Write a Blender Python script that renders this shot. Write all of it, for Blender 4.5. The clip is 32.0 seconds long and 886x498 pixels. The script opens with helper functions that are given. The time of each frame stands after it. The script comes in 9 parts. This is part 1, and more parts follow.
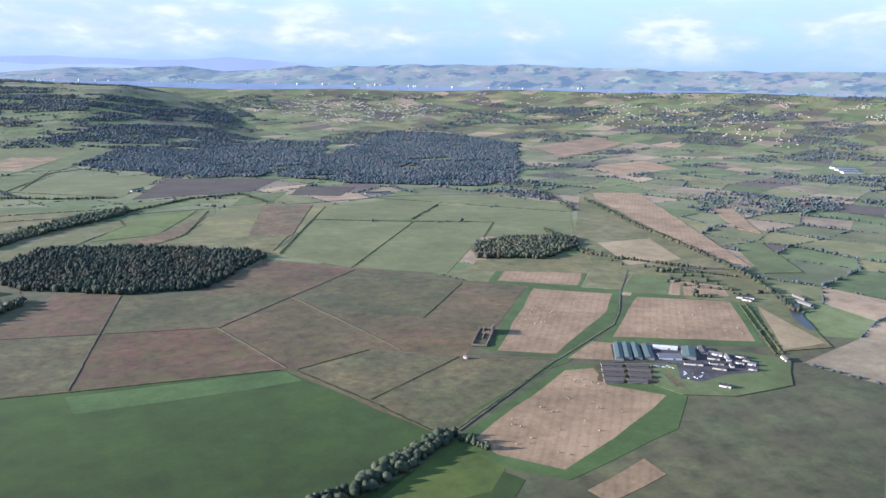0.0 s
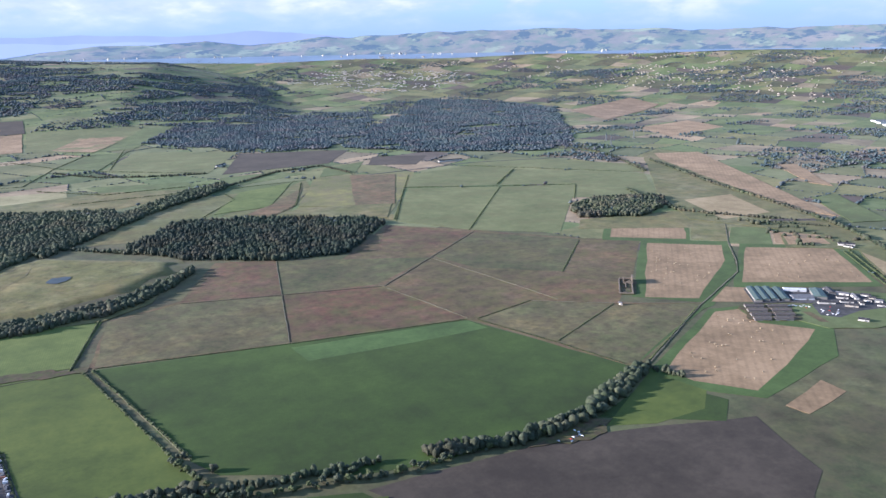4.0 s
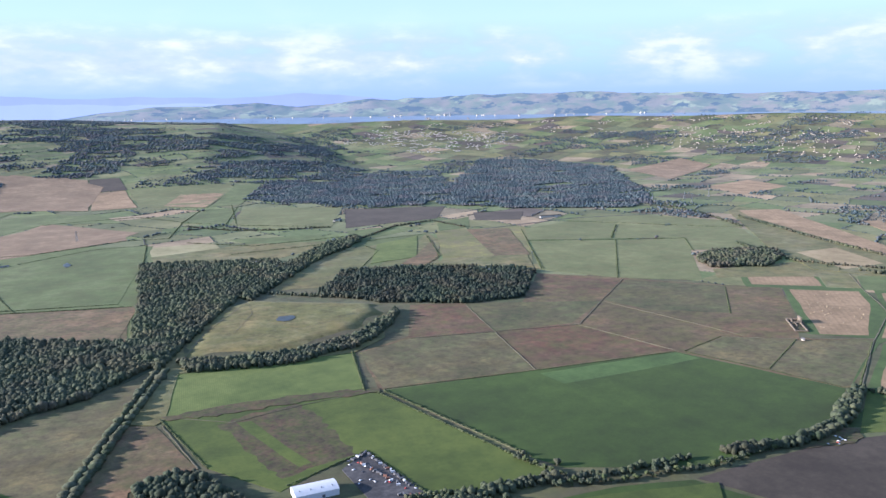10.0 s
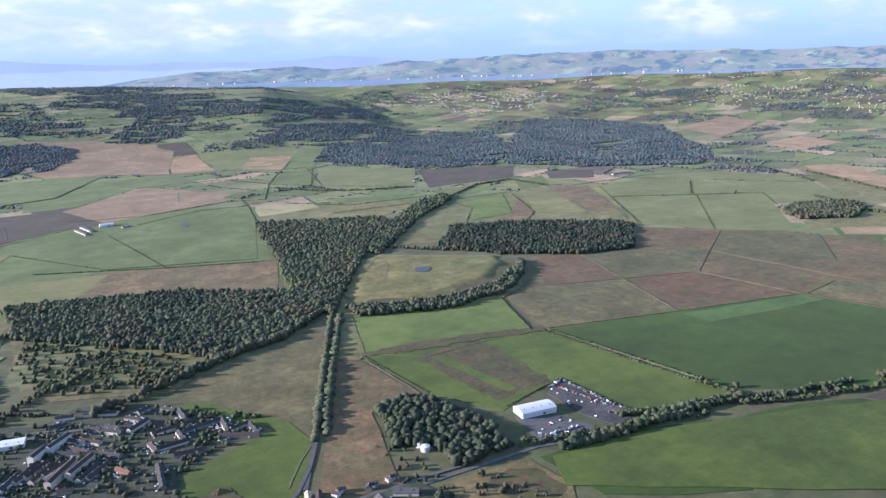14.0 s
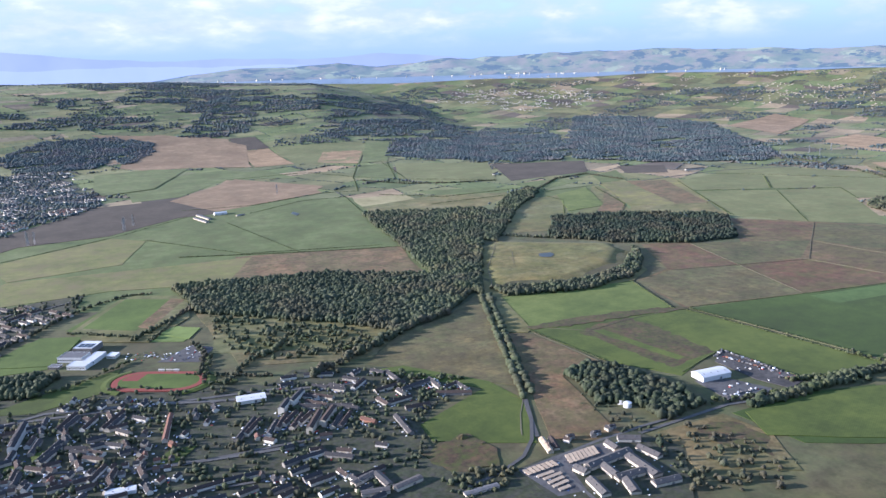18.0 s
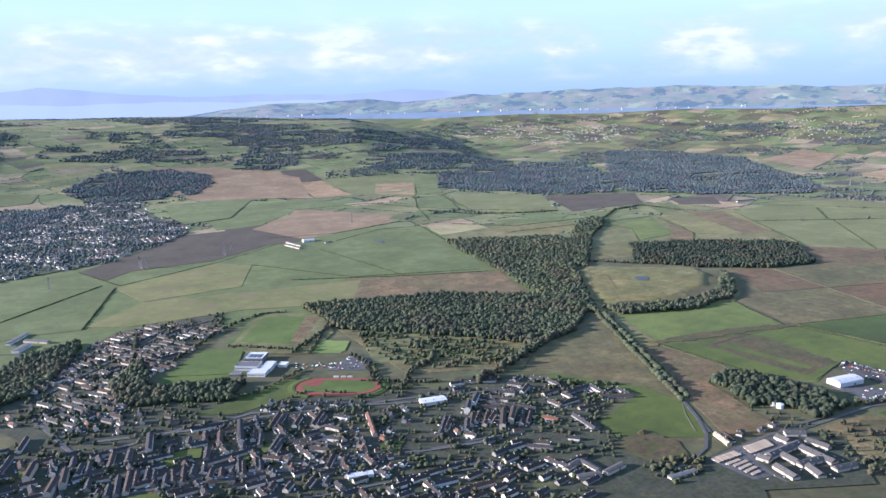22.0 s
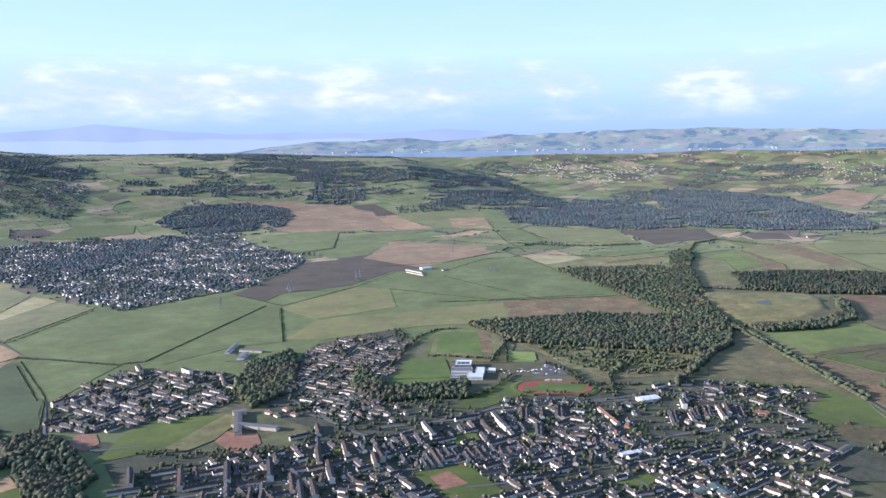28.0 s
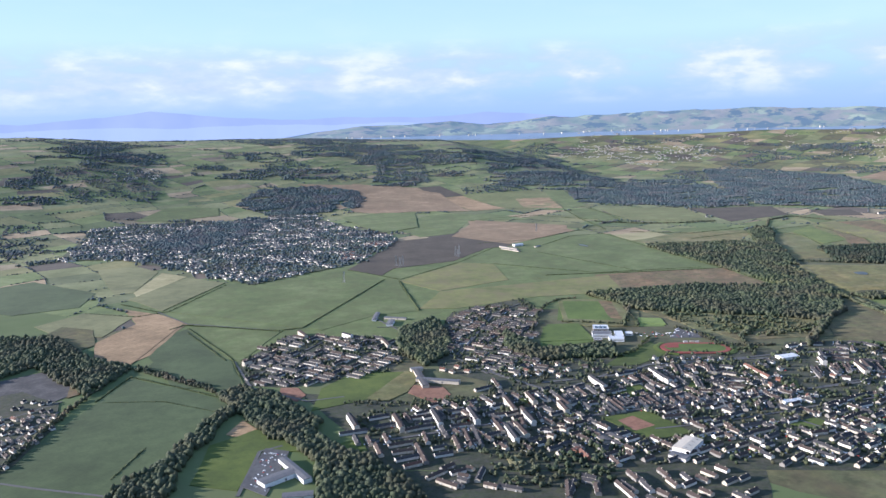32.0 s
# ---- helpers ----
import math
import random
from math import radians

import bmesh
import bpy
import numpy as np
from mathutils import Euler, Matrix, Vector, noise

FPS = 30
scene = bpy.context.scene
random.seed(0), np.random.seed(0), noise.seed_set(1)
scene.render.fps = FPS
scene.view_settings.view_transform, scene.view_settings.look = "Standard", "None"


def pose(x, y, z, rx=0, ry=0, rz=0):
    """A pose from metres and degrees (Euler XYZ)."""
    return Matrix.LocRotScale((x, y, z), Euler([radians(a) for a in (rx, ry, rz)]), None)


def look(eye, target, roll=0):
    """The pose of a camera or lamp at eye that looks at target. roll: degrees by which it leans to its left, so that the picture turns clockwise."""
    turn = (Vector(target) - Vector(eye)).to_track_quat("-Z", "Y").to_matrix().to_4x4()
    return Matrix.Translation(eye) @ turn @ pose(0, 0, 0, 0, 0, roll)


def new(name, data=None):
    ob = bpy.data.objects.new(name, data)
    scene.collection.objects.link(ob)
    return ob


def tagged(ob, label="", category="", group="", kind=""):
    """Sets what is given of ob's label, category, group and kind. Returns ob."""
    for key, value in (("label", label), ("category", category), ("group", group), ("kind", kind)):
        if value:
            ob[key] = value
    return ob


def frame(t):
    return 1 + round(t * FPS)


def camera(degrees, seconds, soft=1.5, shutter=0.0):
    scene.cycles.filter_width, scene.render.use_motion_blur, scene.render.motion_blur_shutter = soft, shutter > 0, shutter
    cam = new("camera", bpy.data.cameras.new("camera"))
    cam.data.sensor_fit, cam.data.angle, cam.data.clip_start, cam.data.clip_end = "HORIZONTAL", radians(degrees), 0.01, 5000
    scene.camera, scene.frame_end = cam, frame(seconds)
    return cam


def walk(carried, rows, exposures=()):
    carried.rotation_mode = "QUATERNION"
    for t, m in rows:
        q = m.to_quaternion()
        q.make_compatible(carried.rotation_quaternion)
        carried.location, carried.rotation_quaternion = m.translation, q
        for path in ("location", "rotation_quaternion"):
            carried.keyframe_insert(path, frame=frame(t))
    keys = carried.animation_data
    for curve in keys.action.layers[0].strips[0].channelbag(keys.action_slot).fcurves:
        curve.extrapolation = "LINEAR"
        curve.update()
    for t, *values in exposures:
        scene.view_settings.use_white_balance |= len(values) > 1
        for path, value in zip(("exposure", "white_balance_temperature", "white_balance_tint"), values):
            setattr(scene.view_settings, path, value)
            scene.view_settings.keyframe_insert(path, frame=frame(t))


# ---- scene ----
import collections

cam = camera(58.5, 32.0, soft=1.5)
# The whole place stands at two fifths of its true size, so that the far shore still lies within reach of the lens.
S = 0.4
PATH = [
    (0, (559.04, -6.83, 199.49), (606.30, 78.70, 178.25), 0.95),
    (0.5, (541.84, -6.60, 200.68), (592.27, 78.17, 184.26), 0.84),
    (1, (524.63, -6.36, 201.88), (575.39, 78.13, 185.00), -0.25),
    (1.5, (507.41, -6.11, 203.06), (558.05, 77.73, 182.88), -0.65),
    (2, (490.18, -5.84, 204.24), (539.17, 77.92, 180.09), -0.87),
    (2.5, (472.95, -5.57, 205.42), (521.22, 78.31, 180.23), -0.73),
    (3, (455.70, -5.29, 206.59), (502.90, 79.19, 181.37), -0.55),
    (3.5, (438.44, -5.01, 207.75), (485.03, 79.87, 182.73), -0.38),
    (5.5, (369.26, -3.85, 212.29), (415.74, 80.62, 185.74), -4.61),
    (6, (351.93, -3.56, 213.40), (399.71, 80.64, 188.35), -4.55),
    (6.5, (334.57, -3.27, 214.50), (383.78, 80.89, 192.26), -2.97),
    (7, (317.19, -2.99, 215.58), (366.61, 81.46, 194.94), -1.61),
    (7.5, (299.80, -2.72, 216.64), (348.94, 82.02, 196.55), -1.28),
    (8, (282.38, -2.45, 217.69), (331.21, 82.45, 197.53), -1.01),
    (8.5, (264.93, -2.19, 218.73), (312.88, 83.06, 197.89), -0.55),
    (9, (247.47, -1.93, 219.75), (294.93, 83.55, 198.78), -0.59),
    (9.5, (229.97, -1.69, 220.75), (277.33, 84.17, 201.12), -0.32),
    (10, (212.46, -1.46, 221.73), (259.01, 85.14, 203.49), -0.86),
    (10.5, (194.91, -1.24, 222.70), (241.28, 85.31, 203.78), -1.64),
    (11, (177.34, -1.04, 223.64), (223.88, 84.67, 201.53), -2.06),
    (11.5, (159.74, -0.85, 224.57), (206.11, 84.60, 201.15), -1.98),
    (12, (142.12, -0.67, 225.48), (187.99, 84.76, 201.05), -1.94),
    (12.5, (124.46, -0.52, 226.36), (170.21, 85.14, 202.51), -1.80),
    (13, (106.78, -0.38, 227.23), (151.95, 85.63, 203.51), -1.77),
    (13.5, (89.06, -0.26, 228.08), (133.99, 86.00, 204.83), -1.66),
    (14, (71.32, -0.16, 228.90), (115.78, 86.42, 205.97), -1.73),
    (14.5, (53.54, -0.08, 229.70), (97.51, 86.78, 206.86), -1.77),
    (15, (35.73, -0.02, 230.48), (79.20, 87.11, 207.71), -1.90),
    (15.5, (17.89, 0.01, 231.24), (61.18, 87.24, 208.51), -1.94),
    (17.5, (-53.79, -0.10, 234.05), (-10.96, 87.21, 210.72), -1.59),
    (18, (-71.79, -0.19, 234.69), (-29.23, 87.27, 211.47), -1.51),
    (18.5, (-89.83, -0.31, 235.31), (-46.76, 87.18, 213.14), -1.37),
    (19, (-107.90, -0.46, 235.91), (-62.89, 86.53, 215.72), -1.42),
    (19.5, (-126.00, -0.63, 236.49), (-80.48, 86.26, 217.06), -1.46),
    (20, (-144.13, -0.84, 237.04), (-98.69, 86.19, 218.06), -1.68),
    (20.5, (-162.30, -1.08, 237.57), (-118.21, 86.72, 218.94), -1.66),
    (21, (-180.50, -1.35, 238.07), (-136.85, 86.60, 219.09), -1.64),
    (21.5, (-198.73, -1.66, 238.55), (-155.45, 86.48, 219.59), -1.39),
    (22, (-217.00, -1.99, 239.01), (-174.08, 86.31, 220.02), -1.32),
    (22.5, (-235.29, -2.36, 239.45), (-192.49, 86.00, 220.47), -1.17),
    (23, (-253.62, -2.76, 239.86), (-211.05, 85.70, 220.84), -1.13),
    (23.5, (-271.99, -3.20, 240.25), (-229.46, 85.31, 221.37), -0.93),
    (24, (-290.38, -3.67, 240.62), (-248.02, 84.93, 221.79), -0.97),
    (24.5, (-308.81, -4.18, 240.97), (-266.49, 84.46, 222.20), -0.86),
    (25, (-327.26, -4.73, 241.30), (-285.02, 84.00, 222.77), -0.83),
    (25.5, (-345.75, -5.31, 241.60), (-303.91, 83.85, 224.24), -0.74),
    (27.5, (-419.98, -8.01, 242.61), (-377.98, 81.33, 226.73), -0.67),
    (28, (-438.61, -8.79, 242.82), (-395.38, 80.26, 228.62), -0.82),
    (28.5, (-457.27, -9.60, 243.00), (-413.14, 79.27, 230.52), -0.80),
    (29, (-475.95, -10.45, 243.17), (-432.46, 77.71, 224.81), -1.10),
    (29.5, (-494.66, -11.34, 243.32), (-452.18, 77.28, 224.83), -1.18),
    (30, (-513.39, -12.27, 243.45), (-471.51, 76.62, 224.90), -1.29),
    (30.5, (-532.15, -13.25, 243.57), (-490.42, 75.97, 226.24), -1.30),
    (31, (-550.93, -14.26, 243.67), (-509.35, 75.16, 227.04), -1.34),
    (31.5, (-569.73, -15.31, 243.75), (-528.49, 74.31, 227.39), -1.33),
    (32, (-588.55, -16.41, 243.82), (-548.12, 73.62, 227.66), -1.50),
]
walk(cam, [(t, look(eye, target, roll)) for t, eye, target, roll in PATH],
     exposures=[(t, e + 0.28, 5600 + 180 * min(1.0, t / 24.0), 22 if t < 28.5 else 19) for t, e in ((0.0, 1.12), (1.0, 1.16), (2.0, 1.02), (3.0, 1.06), (6.0, 1.12), (12.0, 1.14), (18.0, 1.16),
                                                     (20.0, 1.17), (28.0, 1.15), (29.0, 1.02), (32.0, 1.02))])

# ---------------------------------------------------------------- light
SUN_AZ = radians(-66.0)      # from +y towards +x
SUN_EL = radians(14.0)
world = bpy.data.worlds.new("world")
scene.world = world
world.use_nodes = True
wn, wl = world.node_tree.nodes, world.node_tree.links
for n in list(wn):
    wn.remove(n)


def wnode(kind, **kw):
    n = wn.new(kind)
    for k, v in kw.items():
        n.inputs[k].default_value = v
    return n


def wmath(op, a, b=None, clamp=False):
    n = wn.new("ShaderNodeMath")
    n.operation, n.use_clamp = op, clamp
    for i, v in enumerate((a, b)):
        if v is None:
            continue
        if isinstance(v, (int, float)):
            n.inputs[i].default_value = v
        else:
            wl.new(v, n.inputs[i])
    return n.outputs[0]


def wramp(fac, stops):
    n = wn.new("ShaderNodeValToRGB")
    while len(n.color_ramp.elements) < len(stops):
        n.color_ramp.elements.new(0.5)
    for e, (p, c) in zip(n.color_ramp.elements, stops):
        e.position, e.color = p, (*c, 1)
    wl.new(fac, n.inputs[0])
    return n.outputs[0]


def wmix(fac, a, b):
    n = wn.new("ShaderNodeMix")
    n.data_type = "RGBA"
    wl.new(fac, n.inputs[0])
    for s, v in ((n.inputs[6], a), (n.inputs[7], b)):
        if isinstance(v, tuple):
            s.default_value = (*v, 1)
        else:
            wl.new(v, s)
    return n.outputs[2]


tc = wn.new("ShaderNodeTexCoord")
sep = wn.new("ShaderNodeSeparateXYZ")
wl.new(tc.outputs["Generated"], sep.inputs[0])
up = sep.outputs["Z"]
# clear air: the pale band at the horizon, cyan above
clear = wramp(wmath("MULTIPLY", up, 1.0, True), [(0.0, (0.40, 0.62, 0.92)), (0.025, (0.42, 0.66, 0.96)), (0.055, (0.53, 0.79, 1.0)), (0.10, (0.62, 0.89, 1.02)),
                                                 (0.155, (0.54, 0.82, 1.0)), (0.28, (0.48, 0.72, 1.0)), (0.50, (0.37, 0.59, 0.92)), (1.0, (0.27, 0.46, 0.78))])
stretch = wn.new("ShaderNodeMapping")
stretch.inputs["Scale"].default_value = (1, 1, 3.0)
stretch.inputs["Location"].default_value = (0.35, 0.1, 0.0)
wl.new(tc.outputs["Generated"], stretch.inputs[0])
n1 = wnode("ShaderNodeTexNoise", Scale=12.0, Detail=7.0, Roughness=0.55)
n2 = wnode("ShaderNodeTexNoise", Scale=3.0, Detail=4.0, Roughness=0.5)
wl.new(stretch.outputs[0], n1.inputs["Vector"])
wl.new(stretch.outputs[0], n2.inputs["Vector"])
band = wramp(wmath("MULTIPLY", up, 5.0, True), [(0.0, (0.0,) * 3), (0.07, (0.04,) * 3), (0.14, (0.5,) * 3), (0.22, (1,) * 3), (0.36, (0.95,) * 3), (0.42, (0.5,) * 3), (0.49, (0.06,) * 3), (1.0, (0.03,) * 3)])
mask = wramp(wmath("ADD", wmath("MULTIPLY", n1.outputs[0], 0.7), wmath("MULTIPLY", n2.outputs[0], 0.3)), [(0.37, (0,) * 3), (0.53, (1,) * 3)])
tone = wramp(n1.outputs[0], [(0.40, (0.55, 0.69, 0.90)), (0.54, (0.66, 0.80, 0.95)), (0.62, (0.84, 0.93, 0.98)), (0.70, (1.0, 1.03, 1.0))])
seen_sky = wmix(wmath("MULTIPLY", mask, band), clear, tone)
nish = wn.new("ShaderNodeTexSky")
nish.sky_type, nish.sun_disc, nish.sun_elevation, nish.sun_rotation = "NISHITA", False, SUN_EL, SUN_AZ
bg1, bg2 = wnode("ShaderNodeBackground", Strength=0.365), wnode("ShaderNodeBackground", Strength=0.01)
wl.new(seen_sky, bg1.inputs[0])
wl.new(nish.outputs[0], bg2.inputs[0])
add = wn.new("ShaderNodeAddShader")
wl.new(bg1.outputs[0], add.inputs[0])
wl.new(bg2.outputs[0], add.inputs[1])
wl.new(add.outputs[0], wn.new("ShaderNodeOutputWorld").inputs[0])

sun = new("sun", bpy.data.lights.new("sun", "SUN"))
sun.data.energy, sun.data.angle, sun.data.color = 5.0, radians(0.6), (1.0, 0.91, 0.76)
toward = Vector((math.sin(SUN_AZ) * math.cos(SUN_EL), math.cos(SUN_AZ) * math.cos(SUN_EL), math.sin(SUN_EL)))
sun.matrix_world = look(toward * 900, (0, 0, 0))

# ---------------------------------------------------------------- materials


class Nodes:
    """A node material in the making."""

    def __init__(self, name, rough=0.9, metal=0.0, spec=0.3):
        self.mat = bpy.data.materials.new(name)
        self.mat.use_nodes = True
        self.t = self.mat.node_tree
        self.b = self.t.nodes["Principled BSDF"]
        self.b.inputs["Roughness"].default_value = rough
        self.b.inputs["Metallic"].default_value = metal
        self.b.inputs["Specular IOR Level"].default_value = spec
        self.co = self.t.nodes.new("ShaderNodeTexCoord").outputs["Object"]
        self.b.inputs["Sheen Roughness"].default_value = 0.45

    def put(self, kind, out=0, **kw):
        n = self.t.nodes.new(kind)
        for k, v in kw.items():
            if isinstance(v, bpy.types.NodeSocket):
                self.t.links.new(v, n.inputs[k])
            else:
                n.inputs[k].default_value = v
        return n.outputs[out]

    def noise(self, scale, detail=4.0, rough=0.55, co=None):
        return self.put("ShaderNodeTexNoise", Vector=co or self.co, Scale=scale, Detail=detail, Roughness=rough)

    def math(self, op, a, b=0.0, clamp=False):
        n = self.t.nodes.new("ShaderNodeMath")
        n.operation, n.use_clamp = op, clamp
        for i, v in enumerate((a, b)):
            if isinstance(v, bpy.types.NodeSocket):
                self.t.links.new(v, n.inputs[i])
            else:
                n.inputs[i].default_value = v
        return n.outputs[0]

    def ramp(self, fac, stops, flat=False):
        n = self.t.nodes.new("ShaderNodeValToRGB")
        while len(n.color_ramp.elements) < len(stops):
            n.color_ramp.elements.new(0.5)
        for e, (p, c) in zip(n.color_ramp.elements, stops):
            e.position, e.color = p, (*c, 1)
        if flat:
            n.color_ramp.interpolation = "CONSTANT"
        self.t.links.new(fac, n.inputs[0])
        return n.outputs[0]

    def mix(self, fac, a, b, how="MIX"):
        n = self.t.nodes.new("ShaderNodeMix")
        n.data_type, n.blend_type = "RGBA", how
        for s, v in ((n.inputs[0], fac), (n.inputs[6], a), (n.inputs[7], b)):
            if isinstance(v, bpy.types.NodeSocket):
                self.t.links.new(v, s)
            else:
                s.default_value = (*v, 1) if isinstance(v, tuple) else v
        return n.outputs[2]

    def turn(self, degrees, scale=(1, 1, 1)):
        return self.put("ShaderNodeMapping", Vector=self.co, Rotation=(0, 0, radians(degrees)), Scale=scale)

    def random(self):
        return self.t.nodes.new("ShaderNodeObjectInfo").outputs["Random"]

    def island(self):
        return self.t.nodes.new("ShaderNodeNewGeometry").outputs["Random Per Island"]

    def done(self, colour, bump=None, strength=0.3, distance=0.2):
        self.t.links.new(colour, self.b.inputs["Base Color"])
        if bump is not None:
            n = self.t.nodes.new("ShaderNodeBump")
            n.inputs["Strength"].default_value, n.inputs["Distance"].default_value = strength, distance
            self.t.links.new(bump, n.inputs["Height"])
            self.t.links.new(n.outputs[0], self.b.inputs["Normal"])
        return self.mat


def turf(name, low, mid, high, rows=0.0, turn=0.0, patch=0.012, fine=0.35, accent=None, spread=0.5, parcels=False):
    """Open ground: broad patches, a fine grain, and drill lines or tramlines where it is worked."""
    g = Nodes(name)
    g.b.inputs["Sheen Weight"].default_value = 0.02      # the soft gloss of grass seen along the ground
    low, mid, high = ((r, v, b * 1.05 + 0.03 * v) for r, v, b in (low, mid, high))
    low, high = tuple(v * 0.84 for v in low), tuple(v * 1.14 for v in high)
    wide = g.noise(patch, 5, 0.6)
    near = g.noise(fine, 3, 0.6)
    mid_n = g.noise(patch * 6, 4, 0.65)
    f = g.math("ADD", g.math("MULTIPLY", wide, 0.55), g.math("ADD", g.math("MULTIPLY", mid_n, 0.3), g.math("MULTIPLY", near, 0.15)))
    reach = 0.10 if spread > 0.7 else spread * 0.22
    c = g.ramp(f, [(0.5 - reach, low), (0.5, mid), (0.5 + reach, high)])
    if spread > 0.7:
        broad = g.ramp(g.noise(patch * 0.55, 5, 0.62), [(0.40, (0.80, 0.92, 0.80)), (0.5, (1, 1, 1)), (0.60, (1.20, 1.05, 1.0))])
        c = g.mix(0.9, c, broad, "MULTIPLY")
    if accent:
        c = g.mix(g.ramp(g.noise(patch * 2.7, 6, 0.7), [(0.42, (0, 0, 0)), (0.70, (1, 1, 1))]), c, accent)
    if spread > 0.7:
        spot = g.ramp(g.noise(patch * 4.5, 7, 0.72), [(0.36, (0.62, 0.60, 0.55)), (0.50, (1, 1, 1)), (0.66, (1.22, 1.18, 1.05))])
        c = g.mix(0.85, c, spot, "MULTIPLY")
    if rows:
        n = g.t.nodes.new("ShaderNodeTexWave")
        n.inputs["Scale"].default_value, n.inputs["Distortion"].default_value = rows, 0.6
        n.inputs["Detail"].default_value = 2.0
        g.t.links.new(g.turn(turn), n.inputs["Vector"])
        c = g.mix(0.19 if rows < 0.1 else 0.3, c, g.ramp(n.outputs[1], [(0.0, (0.45, 0.45, 0.45)), (0.5, (1, 1, 1))]), "MULTIPLY")
    c = g.mix(0.35, c, g.ramp(g.random(), [(0.0, (0.72, 0.74, 0.72)), (1.0, (1, 1, 1))]), "MULTIPLY")
    if parcels:
        c = g.mix(1.0, c, g.ramp(g.island(), [(0.0, (0.60, 0.66, 0.62)), (0.4, (0.92, 0.96, 0.9)), (0.8, (1.08, 1.06, 0.98)), (1.0, (1.22, 1.14, 1.02))]), "MULTIPLY")
    return g.done(c, near, 0.12, 0.15)


